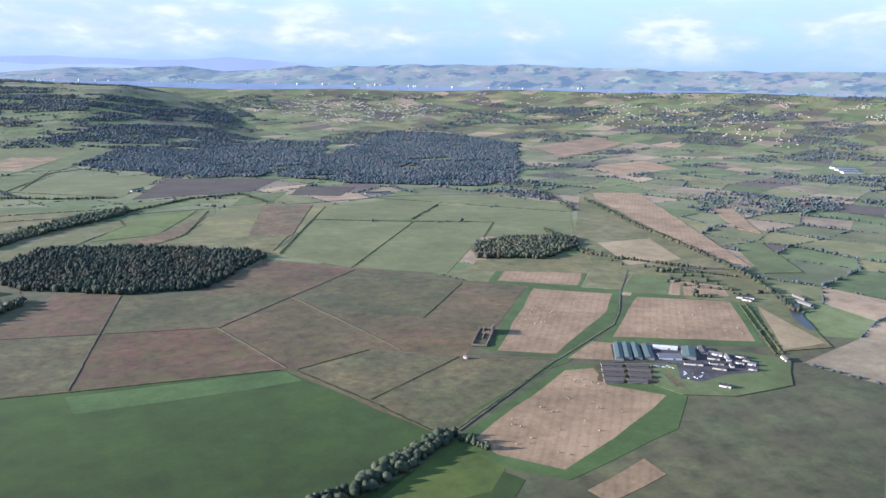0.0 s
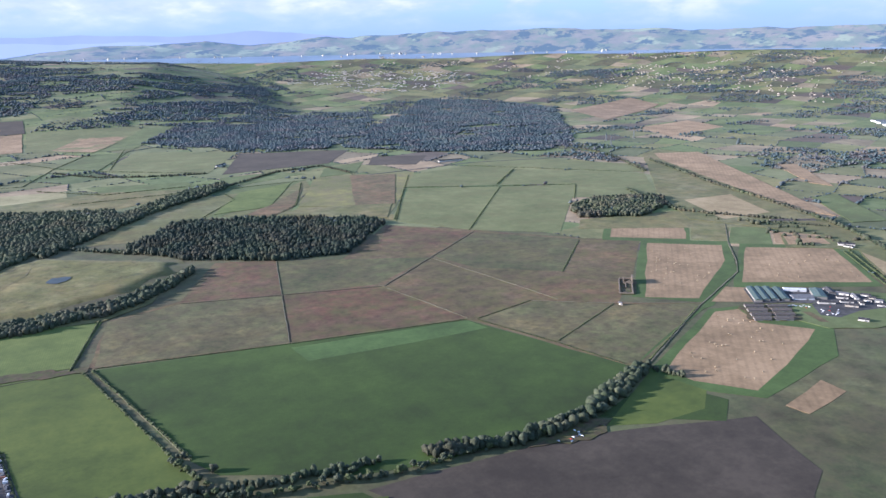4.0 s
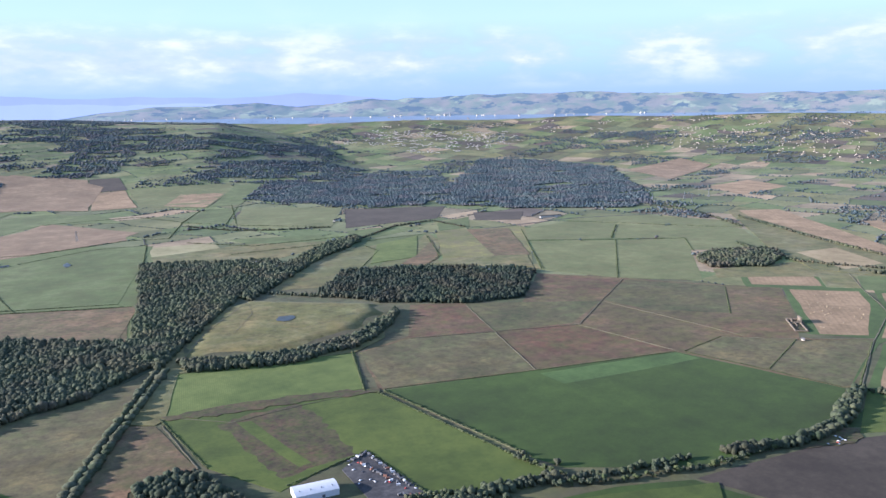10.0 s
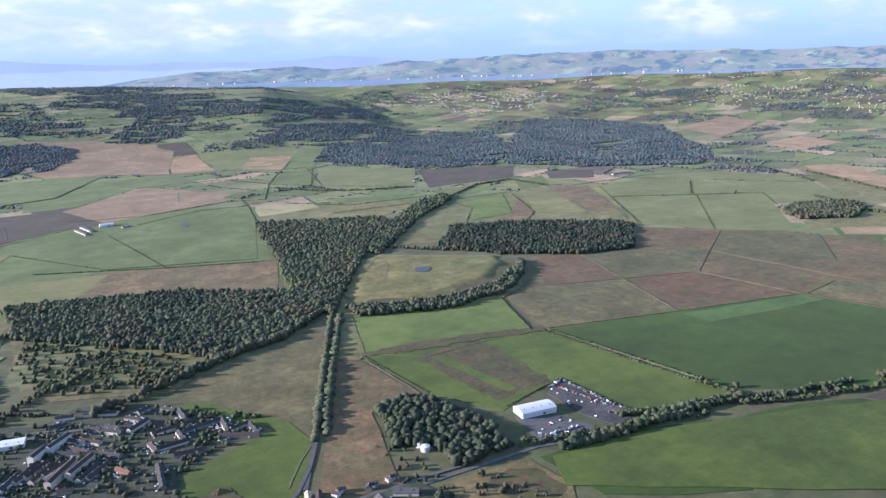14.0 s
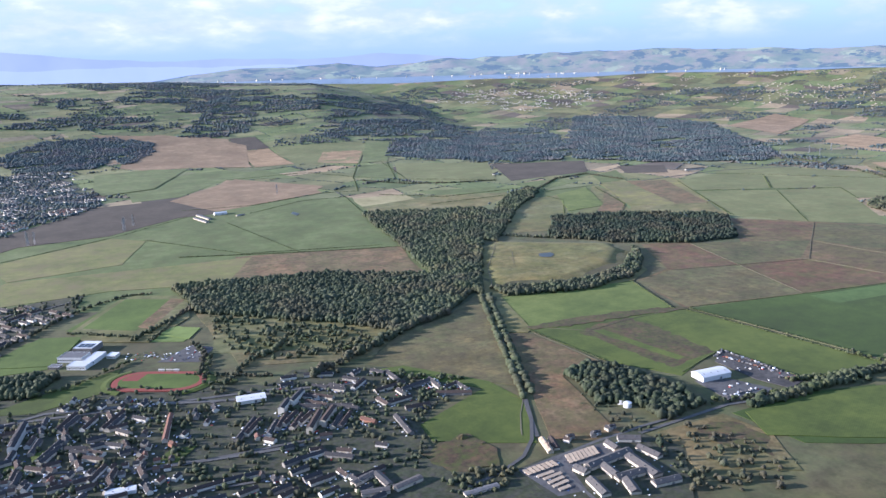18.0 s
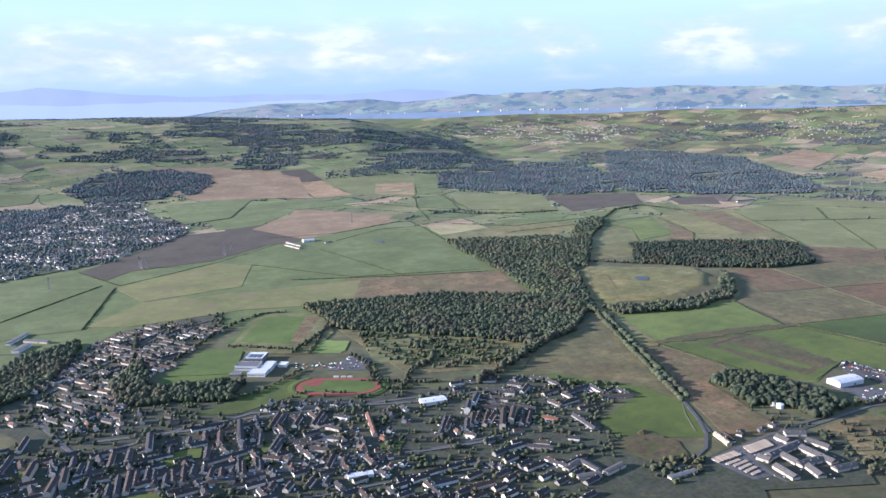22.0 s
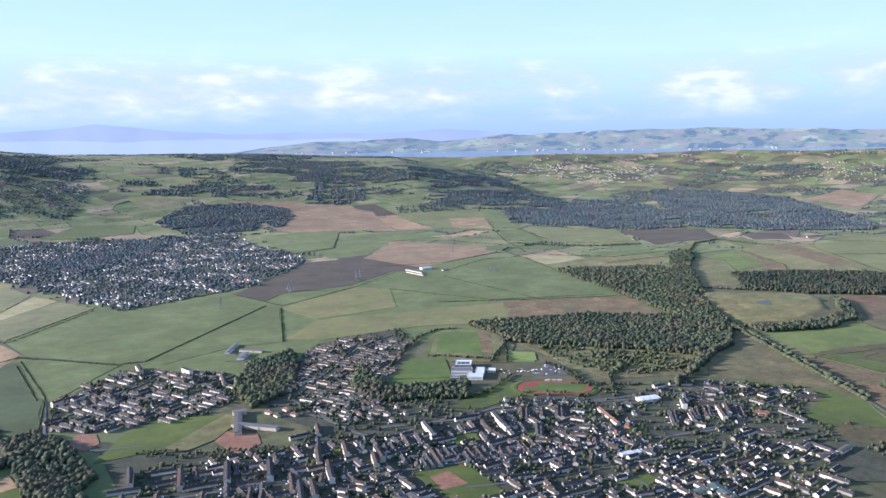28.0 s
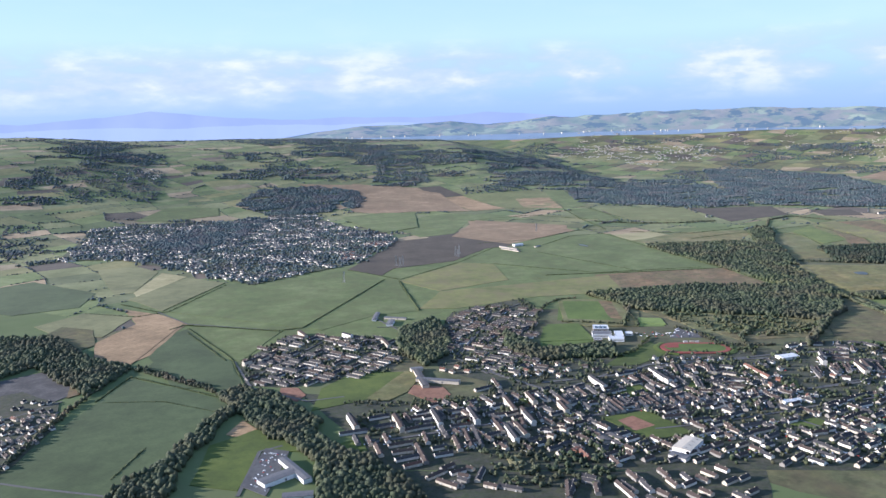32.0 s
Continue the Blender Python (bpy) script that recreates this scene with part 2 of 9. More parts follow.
FIELDS = {
    "crop": (turf("dark_green_crop", (0.0247, 0.0484, 0.0035), (0.0326, 0.0626, 0.0046), (0.0419, 0.0758, 0.0068), 0.35, 20, 0.010), "dense dark green winter crop field", "field"),
    "crop_light": (turf("pale_crop", (0.0475, 0.0893, 0.0153), (0.057, 0.105, 0.0187), (0.0712, 0.121, 0.0255)), "paler green strip of thin crop", "field"),
    "grassbright": (turf("bright_grass", (0.0457, 0.0712, 0.0060), (0.0622, 0.0901, 0.0087), (0.0819, 0.1058, 0.0121), 0.25, 60), "bright green mown grass field", "field"),
    "grasslight": (turf("light_grass", (0.0728, 0.1101, 0.0148), (0.0944, 0.129, 0.0201), (0.121, 0.149, 0.0286), 0.2, 10), "light green grass field", "field"),
    "pasture": (turf("pasture", (0.0699, 0.101, 0.0231), (0.0948, 0.128, 0.0307), (0.12, 0.145, 0.0461), accent=(0.075, 0.0882, 0.0269)), "green grazed pasture", "field"),
    "pasture_pale": (turf("pale_pasture", (0.103, 0.122, 0.0324), (0.129, 0.145, 0.0432), (0.155, 0.164, 0.054), accent=(0.123, 0.122, 0.0432)), "pale green pasture with hedged edges", "field"),
    "pasture_dark": (turf("dark_pasture", (0.039, 0.0624, 0.0185), (0.0499, 0.076, 0.0238), (0.0624, 0.0896, 0.0299), 0.12, 75), "smooth mid-green pasture", "field"),
    "pasture_yellow": (turf("yellowed_pasture", (0.112, 0.133, 0.0288), (0.157, 0.153, 0.0432), (0.224, 0.204, 0.0504), 0.15, -30, accent=(0.156, 0.13, 0.0675)), "yellow-green patchy grass field", "field"),
    "paddock": (turf("mown_field", (0.0554, 0.0942, 0.008), (0.0693, 0.111, 0.012), (0.0832, 0.123, 0.0161), 0.3, 20), "mown green playing field", "field"),
    "pitch": (turf("artificial_pitch", (0.134, 0.194, 0.036), (0.157, 0.214, 0.0432), (0.168, 0.224, 0.0504)), "pale green sports pitch", "pitch"),
    "verge": (turf("headland", (0.0386, 0.071, 0.0103), (0.0525, 0.0922, 0.0146), (0.0632, 0.106, 0.0207)), "green grass headland round a stubble field", "field"),
    "heath": (turf("heath", (0.0755, 0.0509, 0.0231), (0.103, 0.0684, 0.032), (0.129, 0.0877, 0.0436), patch=0.02, accent=(0.0957, 0.0892, 0.0257), spread=0.8), "brownish rough moorland grazing", "field"),
    "heath_dark": (turf("dark_heath", (0.0833, 0.0437, 0.0232), (0.109, 0.0585, 0.031), (0.13, 0.0757, 0.0402), patch=0.02, accent=(0.0903, 0.0838, 0.0251), spread=0.8), "dark brown rushy moorland", "field"),
    "heath_green": (turf("green_heath", (0.0593, 0.0641, 0.0178), (0.0803, 0.0828, 0.0251), (0.101, 0.0986, 0.0335), patch=0.02, accent=(0.0787, 0.0628, 0.0313), spread=0.8), "dull green rough grazing", "field"),
    "heath_olive": (turf("olive_heath", (0.0828, 0.0737, 0.0246), (0.108, 0.0998, 0.0354), (0.137, 0.121, 0.0463), patch=0.025, accent=(0.092, 0.0722, 0.0375), spread=0.8), "olive rough grassland", "field"),
    "mound": (turf("mound_grass", (0.128, 0.113, 0.0275), (0.156, 0.14, 0.0459), (0.192, 0.17, 0.065), patch=0.025, accent=(0.118, 0.113, 0.0306), spread=0.8), "yellowish rough grass on a low mound", "field"),
    "stubble": (turf("stubble", (0.222, 0.145, 0.0661), (0.272, 0.178, 0.0838), (0.322, 0.214, 0.106), 0.055, 43, 0.02), "tan harvested stubble field", "field"),
    "stubble_pale": (turf("pale_stubble", (0.243, 0.176, 0.0765), (0.276, 0.206, 0.0918), (0.308, 0.235, 0.115)), "pale stubble field", "field"),
    "stubble_brown": (turf("brown_stubble", (0.188, 0.122, 0.0612), (0.231, 0.157, 0.0803), (0.286, 0.196, 0.104), 0.10, 70, accent=(0.188, 0.118, 0.065)), "broad brown stubble field", "field"),
    "cream": (turf("cream_stubble", (0.229, 0.2, 0.081), (0.281, 0.25, 0.108), (0.322, 0.28, 0.135)), "pale yellow straw field", "field"),
    "olive_crop": (turf("olive_crop", (0.112, 0.117, 0.0432), (0.14, 0.143, 0.054), (0.168, 0.163, 0.0648)), "grey-olive crop field", "field"),
    "olive_grass": (turf("olive_grass", (0.106, 0.122, 0.0274), (0.14, 0.148, 0.036), (0.179, 0.168, 0.0468), accent=(0.151, 0.125, 0.0585)), "olive patchy grassland", "field"),
    "rough": (turf("rough_grass", (0.111, 0.105, 0.0318), (0.146, 0.133, 0.0431), (0.168, 0.153, 0.0704), accent=(0.0909, 0.101, 0.0298), spread=0.8), "rough tussocky grassland", "field"),
    "tan_rough": (turf("tan_rough", (0.108, 0.071, 0.034), (0.142, 0.092, 0.044), (0.180, 0.121, 0.060), patch=0.03, accent=(0.088, 0.083, 0.028), spread=0.8), "tan rough ground with rushes", "field"),
    "scrub": (turf("scrub_ground", (0.0952, 0.0826, 0.0227), (0.125, 0.104, 0.0405), (0.161, 0.131, 0.0567), patch=0.03, spread=0.8), "scrubby grassland dotted with bushes", "field"),
    "wood_floor": (turf("wood_floor", (0.03, 0.04, 0.015), (0.04, 0.05, 0.02), (0.05, 0.06, 0.03)), "dark green ground under trees", "field"),
    "soil": (turf("ploughed_soil", (0.0435, 0.0323, 0.0209), (0.0540, 0.0413, 0.0265), (0.0675, 0.0518, 0.0339), 0.5, 35, 0.02), "dark brown ploughed field", "field"),
    "dirt": (turf("bare_earth", (0.0539, 0.0374, 0.0203), (0.0731, 0.0504, 0.0267), (0.0925, 0.0648, 0.0320), patch=0.05, accent=(0.058, 0.078, 0.0128), spread=0.9), "bare disturbed brown earth", "field"),
    "blaes": (turf("red_blaes", (0.18, 0.085, 0.048), (0.22, 0.105, 0.06), (0.25, 0.128, 0.075), patch=0.05), "red ash sports pitch", "pitch"),
    "tarmac": (turf("worn_tarmac", (0.0578, 0.0578, 0.0578), (0.0748, 0.0748, 0.0734), (0.0884, 0.0884, 0.0857), patch=0.05), "worn grey tarmac area", "car park"),
    "town": (turf("town_ground", (0.0230, 0.0340, 0.0110), (0.0330, 0.0420, 0.0180), (0.0520, 0.0600, 0.0260), patch=0.07, accent=(0.0530, 0.0505, 0.0465), spread=0.9), "streets, gardens and small lawns of the town", "town ground"),
    "asphalt_yard": (turf("dark_yard", (0.034, 0.034, 0.035), (0.050, 0.048, 0.046), (0.085, 0.08, 0.072), patch=0.06), "dark gravel storage yard", "yard"),
}


def leafage(name, low, mid, high, accent=None):
    g = Nodes(name, 0.85, spec=0.2)
    g.b.inputs["Sheen Weight"].default_value = 0.02
    low, mid, high = ((1.08 * r, 1.13 * v, 1.28 * b) for r, v, b in (low, mid, high))
    tint = g.ramp(g.island(), [(0.0, low), (0.55, mid), (1.0, high)])
    if accent:
        tint = g.mix(g.ramp(g.noise(0.02, 3), [(0.47, (0, 0, 0)), (0.62, (0.85, 0.85, 0.85))]), tint, tuple(1.1 * v for v in accent))
        stand = g.ramp(g.noise(0.009, 4, 0.6), [(0.38, (0.74, 0.78, 0.80)), (0.5, (1, 1, 1)), (0.62, (1.16, 1.12, 1.0))])
        tint = g.mix(1.0, tint, stand, "MULTIPLY")
    fine = g.noise(2.1, 6, 0.75)
    c = g.mix(0.75, tint, g.ramp(fine, [(0.34, (0.42, 0.44, 0.42)), (0.5, (0.9, 0.9, 0.9)), (0.66, (1.3, 1.28, 1.2))]), "MULTIPLY")
    return g.done(c, fine, 0.9, 0.7)


BROAD = leafage("broadleaf", (0.0328, 0.0467, 0.0233), (0.0554, 0.0679, 0.0328), (0.0831, 0.0924, 0.0510), (0.0675, 0.0662, 0.0414))
MIXED = leafage("mixed_wood", (0.0369, 0.0511, 0.0243), (0.0575, 0.0665, 0.0347), (0.0799, 0.0827, 0.0485), (0.0785, 0.0688, 0.0480))
CONIFER = leafage("conifer", (0.0212, 0.0330, 0.0218), (0.0299, 0.0446, 0.0269), (0.0458, 0.0563, 0.0332), (0.0526, 0.0514, 0.0353))
HEDGE = leafage("hedge_leaf", (0.0427, 0.058, 0.0195), (0.061, 0.0753, 0.0268), (0.0854, 0.0936, 0.0366))
# The haze of distance is put into this foliage colour: paler and bluer.
HAZED_WOOD = leafage("far_wood", (0.0434, 0.0678, 0.0677), (0.0605, 0.0851, 0.0826), (0.0847, 0.1082, 0.1032), (0.0969, 0.0945, 0.1032))


def plain(name, colour, rough=0.7, metal=0.0, vary=0.25, scale=0.6, spec=0.3):
    g = Nodes(name, rough, metal, spec)
    d = g.noise(scale, 5, 0.65)
    c = g.mix(1.0, g.ramp(d, [(0.3, tuple(v * (1 - vary) for v in colour)), (0.7, tuple(min(v * (1 + vary * 0.6), 0.95) for v in colour))]),
              g.ramp(g.random(), [(0.0, (0.78, 0.78, 0.80)), (1.0, (1, 1, 1))]), "MULTIPLY")
    return g.done(c, d, 0.15, 0.05)


ASPHALT = plain("asphalt", (0.105, 0.103, 0.10), 0.85, vary=0.2, scale=0.3)
PALE_TRACK = plain("pale_track", (0.155, 0.14, 0.09), 0.95, vary=0.3, scale=0.15)
WHITE = plain("white_render", (0.62, 0.595, 0.54), 0.85, vary=0.12)
CREAMW = plain("cream_render", (0.50, 0.45, 0.37), 0.85, vary=0.15)
GREYW = plain("grey_roughcast", (0.22, 0.21, 0.195), 0.9, vary=0.18)
OLDSTONE = plain("old_rubble_stone", (0.20, 0.165, 0.125), 0.95, vary=0.4, scale=1.6)
BRICK = plain("red_brick_wall", (0.26, 0.13, 0.09), 0.9)
SLATE = plain("slate_roof", (0.056, 0.055, 0.058), 0.8, scale=1.5, spec=0.15)
TILE = plain("brown_tile_roof", (0.072, 0.056, 0.05), 0.85, scale=1.5, spec=0.15)
REDTILE = plain("red_tile_roof", (0.14, 0.07, 0.052), 0.8, scale=1.5)
METAL = plain("white_sheet_metal", (0.66, 0.67, 0.68), 0.45, 0.0, 0.08, spec=0.5)
GREYROOF = plain("flat_grey_roof", (0.15, 0.15, 0.155), 0.8)
BARK = plain("bark", (0.07, 0.055, 0.04), 0.95)
SLATEGREY = plain("grey_slate_roof", (0.115, 0.108, 0.105), 0.85, scale=1.5, spec=0.15)
GREENROOF = plain("dull_green_roof", (0.10, 0.14, 0.12), 0.6, vary=0.15)
STEEL = plain("galvanised_steel", (0.35, 0.36, 0.37), 0.5, 0.6)

# ---------------------------------------------------------------- builders


def mesh_of(name, verts, faces, material, smooth=False):
    """A mesh of triangles (or quads) from arrays."""
    verts, faces = np.asarray(verts, np.float32), np.asarray(faces, np.int32)
    me = bpy.data.meshes.new(name)
    n = faces.shape[1]
    me.vertices.add(len(verts))
    me.vertices.foreach_set("co", verts.ravel())
    me.loops.add(faces.size)
    me.loops.foreach_set("vertex_index", faces.ravel())
    me.polygons.add(len(faces))
    me.polygons.foreach_set("loop_start", np.arange(0, faces.size, n, dtype=np.int32))
    me.update(calc_edges=True)
    me.materials.append(material)
    if smooth:
        me.polygons.foreach_set("use_smooth", np.ones(len(faces), bool))
    return me


def part(name, bm, material, parent, label=""):
    """Links a bmesh, or a ready mesh, as one object under a thing or a part."""
    if isinstance(bm, bmesh.types.BMesh):
        me = bpy.data.meshes.new(name)
        bm.to_mesh(me)
        bm.free()
        me.materials.append(material)
    else:
        me = bm
    ob = new(name, me)
    ob.parent = parent
    return tagged(ob, label)


def thing(name, x, y, z=0.0, turn=0.0, label="", category="", group="", kind=""):
    ob = new(name)
    ob.empty_display_size = 0.2
    ob.matrix_basis = pose(x, y, z, 0, 0, turn)
    return tagged(ob, label, category, group, kind)


def box(bm, x0, x1, y0, y1, z0, z1):
    v = [bm.verts.new((x, y, z)) for z in (z0, z1) for x, y in ((x0, y0), (x1, y0), (x1, y1), (x0, y1))]
    for f in ((3, 2, 1, 0), (4, 5, 6, 7), (0, 1, 5, 4), (1, 2, 6, 5), (2, 3, 7, 6), (3, 0, 4, 7)):
        bm.faces.new([v[i] for i in f])
    return bm


def bowl(r):
    """The height of the land at a distance r from the middle of the plan: level, then rising towards the far shore."""
    return 140 * np.clip((np.asarray(r, float) - 2700) / 1300, 0, 1.07) ** 1.6


LEFT_RISE = ((-180, -60, -12, -7, -1, 5, 9, 16, 21, 27, 180), (150, 215, 213, 184, 175, 172, 158, 143, 80, 0, 0))


def land(x, y):
    """The height of the land: the bowl, and the rising ground to the west."""
    r, a = np.hypot(x, y), np.degrees(np.arctan2(x, y))
    k = np.clip((r - 1900) / 1700, 0, 1)
    return np.maximum(bowl(r), np.interp(a, *LEFT_RISE) * k * k * (3 - 2 * k) * np.clip((4080 - r) / 200, 0.62, 1))


MOUND = [(333.2, 735.3), (392.5, 862.8), (436.6, 885.4), (558.3, 793.2), (545.5, 750.4), (493, 701.3), (407.4, 674.5), (328.8, 705)]


def mound_rise(x, y):
    """A flat-topped hill with steep banks, lower towards the wood."""
    if not (328 < x < 559 and 674 < y < 886):
        return 0.0
    near, within = 1e9, False
    for (x0, y0), (x1, y1) in zip(MOUND, MOUND[1:] + MOUND[:1]):
        k = min(1.0, max(0.0, ((x - x0) * (x1 - x0) + (y - y0) * (y1 - y0)) / ((x1 - x0) ** 2 + (y1 - y0) ** 2)))
        near = min(near, math.hypot(x0 + k * (x1 - x0) - x, y0 + k * (y1 - y0) - y))
        if (y0 > y) != (y1 > y) and x < (x1 - x0) * (y - y0) / (y1 - y0) + x0:
            within = not within
    if not within:
        return 0.0
    k = min(1.0, near / 19.0)
    return (2.0 + 0.010 * (x - 328)) * k * k * (3 - 2 * k) + 0.35 * noise.noise(Vector((x / 17, y / 17, 1.0))) * k


def height(x, y):
    return float(land(x, y)) + mound_rise(x, y)


LAYER = [0.08]


def area(points, z, material, name, thick=0.3):
    """A thin slab with the outline given, on the ground."""
    bm = bmesh.new()
    hs = [height(x, y) for x, y in points]
    slope = max(hs) > 0.5
    lift = 1.0 if slope and mound_rise(*points[0]) == 0.0 else 0.0
    top = [bm.verts.new((x, y, h + z + lift)) for (x, y), h in zip(points, hs)]
    f = bm.faces.new(top)
    f.normal_update()
    if f.normal.z < 0:
        f.normal_flip()
    bmesh.ops.triangulate(bm, faces=[f])
    low = [bm.verts.new((x, y, h + z - thick)) for (x, y), h in zip(points, hs)]
    n = len(points)
    if slope:
        for _ in range(5):
            long = [e for e in bm.edges if e.calc_length() > 45]
            if not long:
                break
            bmesh.ops.subdivide_edges(bm, edges=long, cuts=1)
            bmesh.ops.triangulate(bm, faces=[f for f in bm.faces if len(f.verts) > 3])
        lower = set(low)
        for v in bm.verts:
            if v not in lower:
                v.co.z = height(v.co.x, v.co.y) + z + lift
    for i in range(0 if slope else n):
        bm.faces.new((top[i], low[i], low[(i + 1) % n], top[(i + 1) % n]))
    me = bpy.data.meshes.new(name)
    bm.to_mesh(me)
    bm.free()
    me.materials.append(material)
    return new(name, me)


def roughen(points, step, amount, rng):
    """The same outline with more corners, a little off the straight."""
    out = []
    for (x0, y0), (x1, y1) in zip(points, points[1:] + points[:1]):
        d = math.hypot(x1 - x0, y1 - y0)
        n = max(1, int(d / step))
        for i in range(n):
            k = i / n
            j = amount if i else 0.0
            out.append((x0 + (x1 - x0) * k + rng.uniform(-j, j), y0 + (y1 - y0) * k + rng.uniform(-j, j)))
    return out


RNG = random.Random(7)
RNG_WOOD = random.Random(8)
TAKEN = []


def field(kind, points):
    material, label, category = FIELDS[kind]
    LAYER[0] += 0.003
    TAKEN.append(points)
    ob = area(roughen(points, *((6.0, 2.6) if kind == "dirt" else (22.0, 1.0)), RNG), LAYER[0], material, category.replace(" ", "_"))
    return tagged(ob, label, category, kind="structure")


def inside(px, py, points):
    hit = np.zeros(len(px), bool)
    for (x0, y0), (x1, y1) in zip(points, points[1:] + points[:1]):
        if y0 == y1:
            continue
        cross = ((y0 > py) != (y1 > py)) & (px < (x1 - x0) * (py - y0) / (y1 - y0) + x0)
        hit ^= cross
    return hit


def ico(level):
    bm = bmesh.new()
    bmesh.ops.create_icosphere(bm, subdivisions=level, radius=1.0)
    v = np.array([x.co for x in bm.verts])
    f = np.array([[a.index for a in x.verts] for x in bm.faces])
    bm.free()
    return v, f


def crown_shapes(level, n, seed, ragged=0.13):
    """Uneven crowns, one unit high and wide, standing on z = 0."""
    rng = np.random.default_rng(seed)
    base, faces = ico(level)
    out = []
    for _ in range(n):
        v = base.copy()
        for _ in range(5):
            d = rng.normal(size=3)
            d /= np.linalg.norm(d)
            v *= 1 + 0.30 * np.exp(-((base - d) ** 2).sum(1)[:, None] / 0.5) * rng.uniform(-0.9, 1.1)
        v += rng.normal(scale=ragged, size=v.shape)
        v[:, 2] = (v[:, 2] + 0.75) * 0.56
        v[:, :2] *= 0.5
        out.append(v)
    return out, faces


def spire_shapes(n, seed):
    """Conifers: a ragged cone of three tiers."""
    rng = np.random.default_rng(seed)
    out = []
    k = 7
    for _ in range(n):
        v = []
        for z, r in ((0.12, 0.42), (0.4, 0.36), (0.42, 0.24), (0.72, 0.2)):
            a0 = rng.uniform(0, 6)
            for i in range(k):
                a = a0 * 0.1 + 2 * math.pi * i / k
                q = r * rng.uniform(0.75, 1.2)
                v.append((q * math.cos(a), q * math.sin(a), z + rng.uniform(-0.04, 0.04)))
        v.append((0, 0, rng.uniform(0.95, 1.1)))
        out.append(np.array(v))
    f = []
    for t in range(3):
        for i in range(k):
            a, b, c, d = t * k + i, t * k + (i + 1) % k, (t + 1) * k + (i + 1) % k, (t + 1) * k + i
            f += [(a, b, c), (a, c, d)]
    f += [(3 * k + i, 3 * k + (i + 1) % k, 4 * k) for i in range(k)]
    return out, np.array(f)


def clump_shapes(n, seed):
    """Crowns of four or five uneven clumps, one unit high and wide."""
    rng = np.random.default_rng(seed)
    (forms, faces), out = crown_shapes(1, 9, seed, 0.2), []
    for _ in range(n):
        vs = []
        for i in range(4):
            a = i * 2.1 + rng.uniform(0, 1.2)
            q = 0.0 if i == 0 else rng.uniform(0.20, 0.30)
            k = rng.uniform(0.62, 0.78) if i == 0 else rng.uniform(0.42, 0.62)
            vs.append(forms[rng.integers(9)] * (k, k, k * 1.05) + (q * math.cos(a), q * math.sin(a), 0.30 if i == 0 else rng.uniform(-0.02, 0.34)))
        out.append(np.concatenate(vs))
    return out, np.concatenate([faces + i * len(forms[0]) for i in range(4)])


def tuft_shapes(n, seed):
    """Very small crowns for trees far away: an uneven double cone on a ring of five."""
    rng = np.random.default_rng(seed)
    out = []
    for _ in range(n):
        ring = [(0.5 * rng.uniform(0.7, 1.2) * math.cos(i * 1.2566), 0.5 * rng.uniform(0.7, 1.2) * math.sin(i * 1.2566), rng.uniform(0.3, 0.6)) for i in range(5)]
        out.append(np.array(ring + [(rng.uniform(-0.12, 0.12), rng.uniform(-0.12, 0.12), 1.0), (0, 0, -0.05)]))
    f = [(i, (i + 1) % 5, 5) for i in range(5)] + [((i + 1) % 5, i, 6) for i in range(5)]
    return out, np.array(f)


CROWNS = clump_shapes(10, 3)
TUFTS = tuft_shapes(9, 6)
SMALL_CROWNS = crown_shapes(1, 9, 4)
SPIRES = spire_shapes(8, 5)


def planted(xy, tall, shapes, rng, wide=0.85, sizes=(0.6, 0.8, 0.95, 1.0, 1.25)):
    """Verts and faces of one crown at each place; tall in metres of this world."""
    forms, faces = shapes
    vs, fs, base = [], [], 0
    for x, y in xy:
        f = forms[rng.integers(len(forms))]
        h = tall * rng.choice(sizes) * rng.uniform(0.88, 1.12)
        w = h * wide * rng.uniform(0.75, 1.25)
        a = rng.uniform(0, 6.28)
        c, s = math.cos(a), math.sin(a)
        q = np.stack([f[:, 0] * c - f[:, 1] * s, f[:, 0] * s + f[:, 1] * c, f[:, 2]], 1) * (w, w, h) + (x, y, height(x, y))
        vs.append(q)
        fs.append(faces + base)
        base += len(f)
    return np.concatenate(vs), np.concatenate(fs)


def scatter(points, gap, rng):
    p = np.array(points)
    (x0, y0), (x1, y1) = p.min(0), p.max(0)
    gx, gy = np.meshgrid(np.arange(x0, x1, gap), np.arange(y0, y1, gap))
    gx, gy = gx.ravel(), gy.ravel()
    gx = gx + rng.uniform(-0.85, 0.85, len(gx)) * gap
    gy = gy + rng.uniform(-0.85, 0.85, len(gy)) * gap
    keep = inside(gx, gy, points) & (rng.random(len(gx)) > 0.06)
    return np.stack([gx, gy], 1)[keep]


WOODS = {"broad": ("autumn broadleaf wood with a closed canopy", BROAD), "mixed": ("mixed brown and green wood", MIXED), "conifer": ("dark conifer plantation", CONIFER)}
SEED = [100]


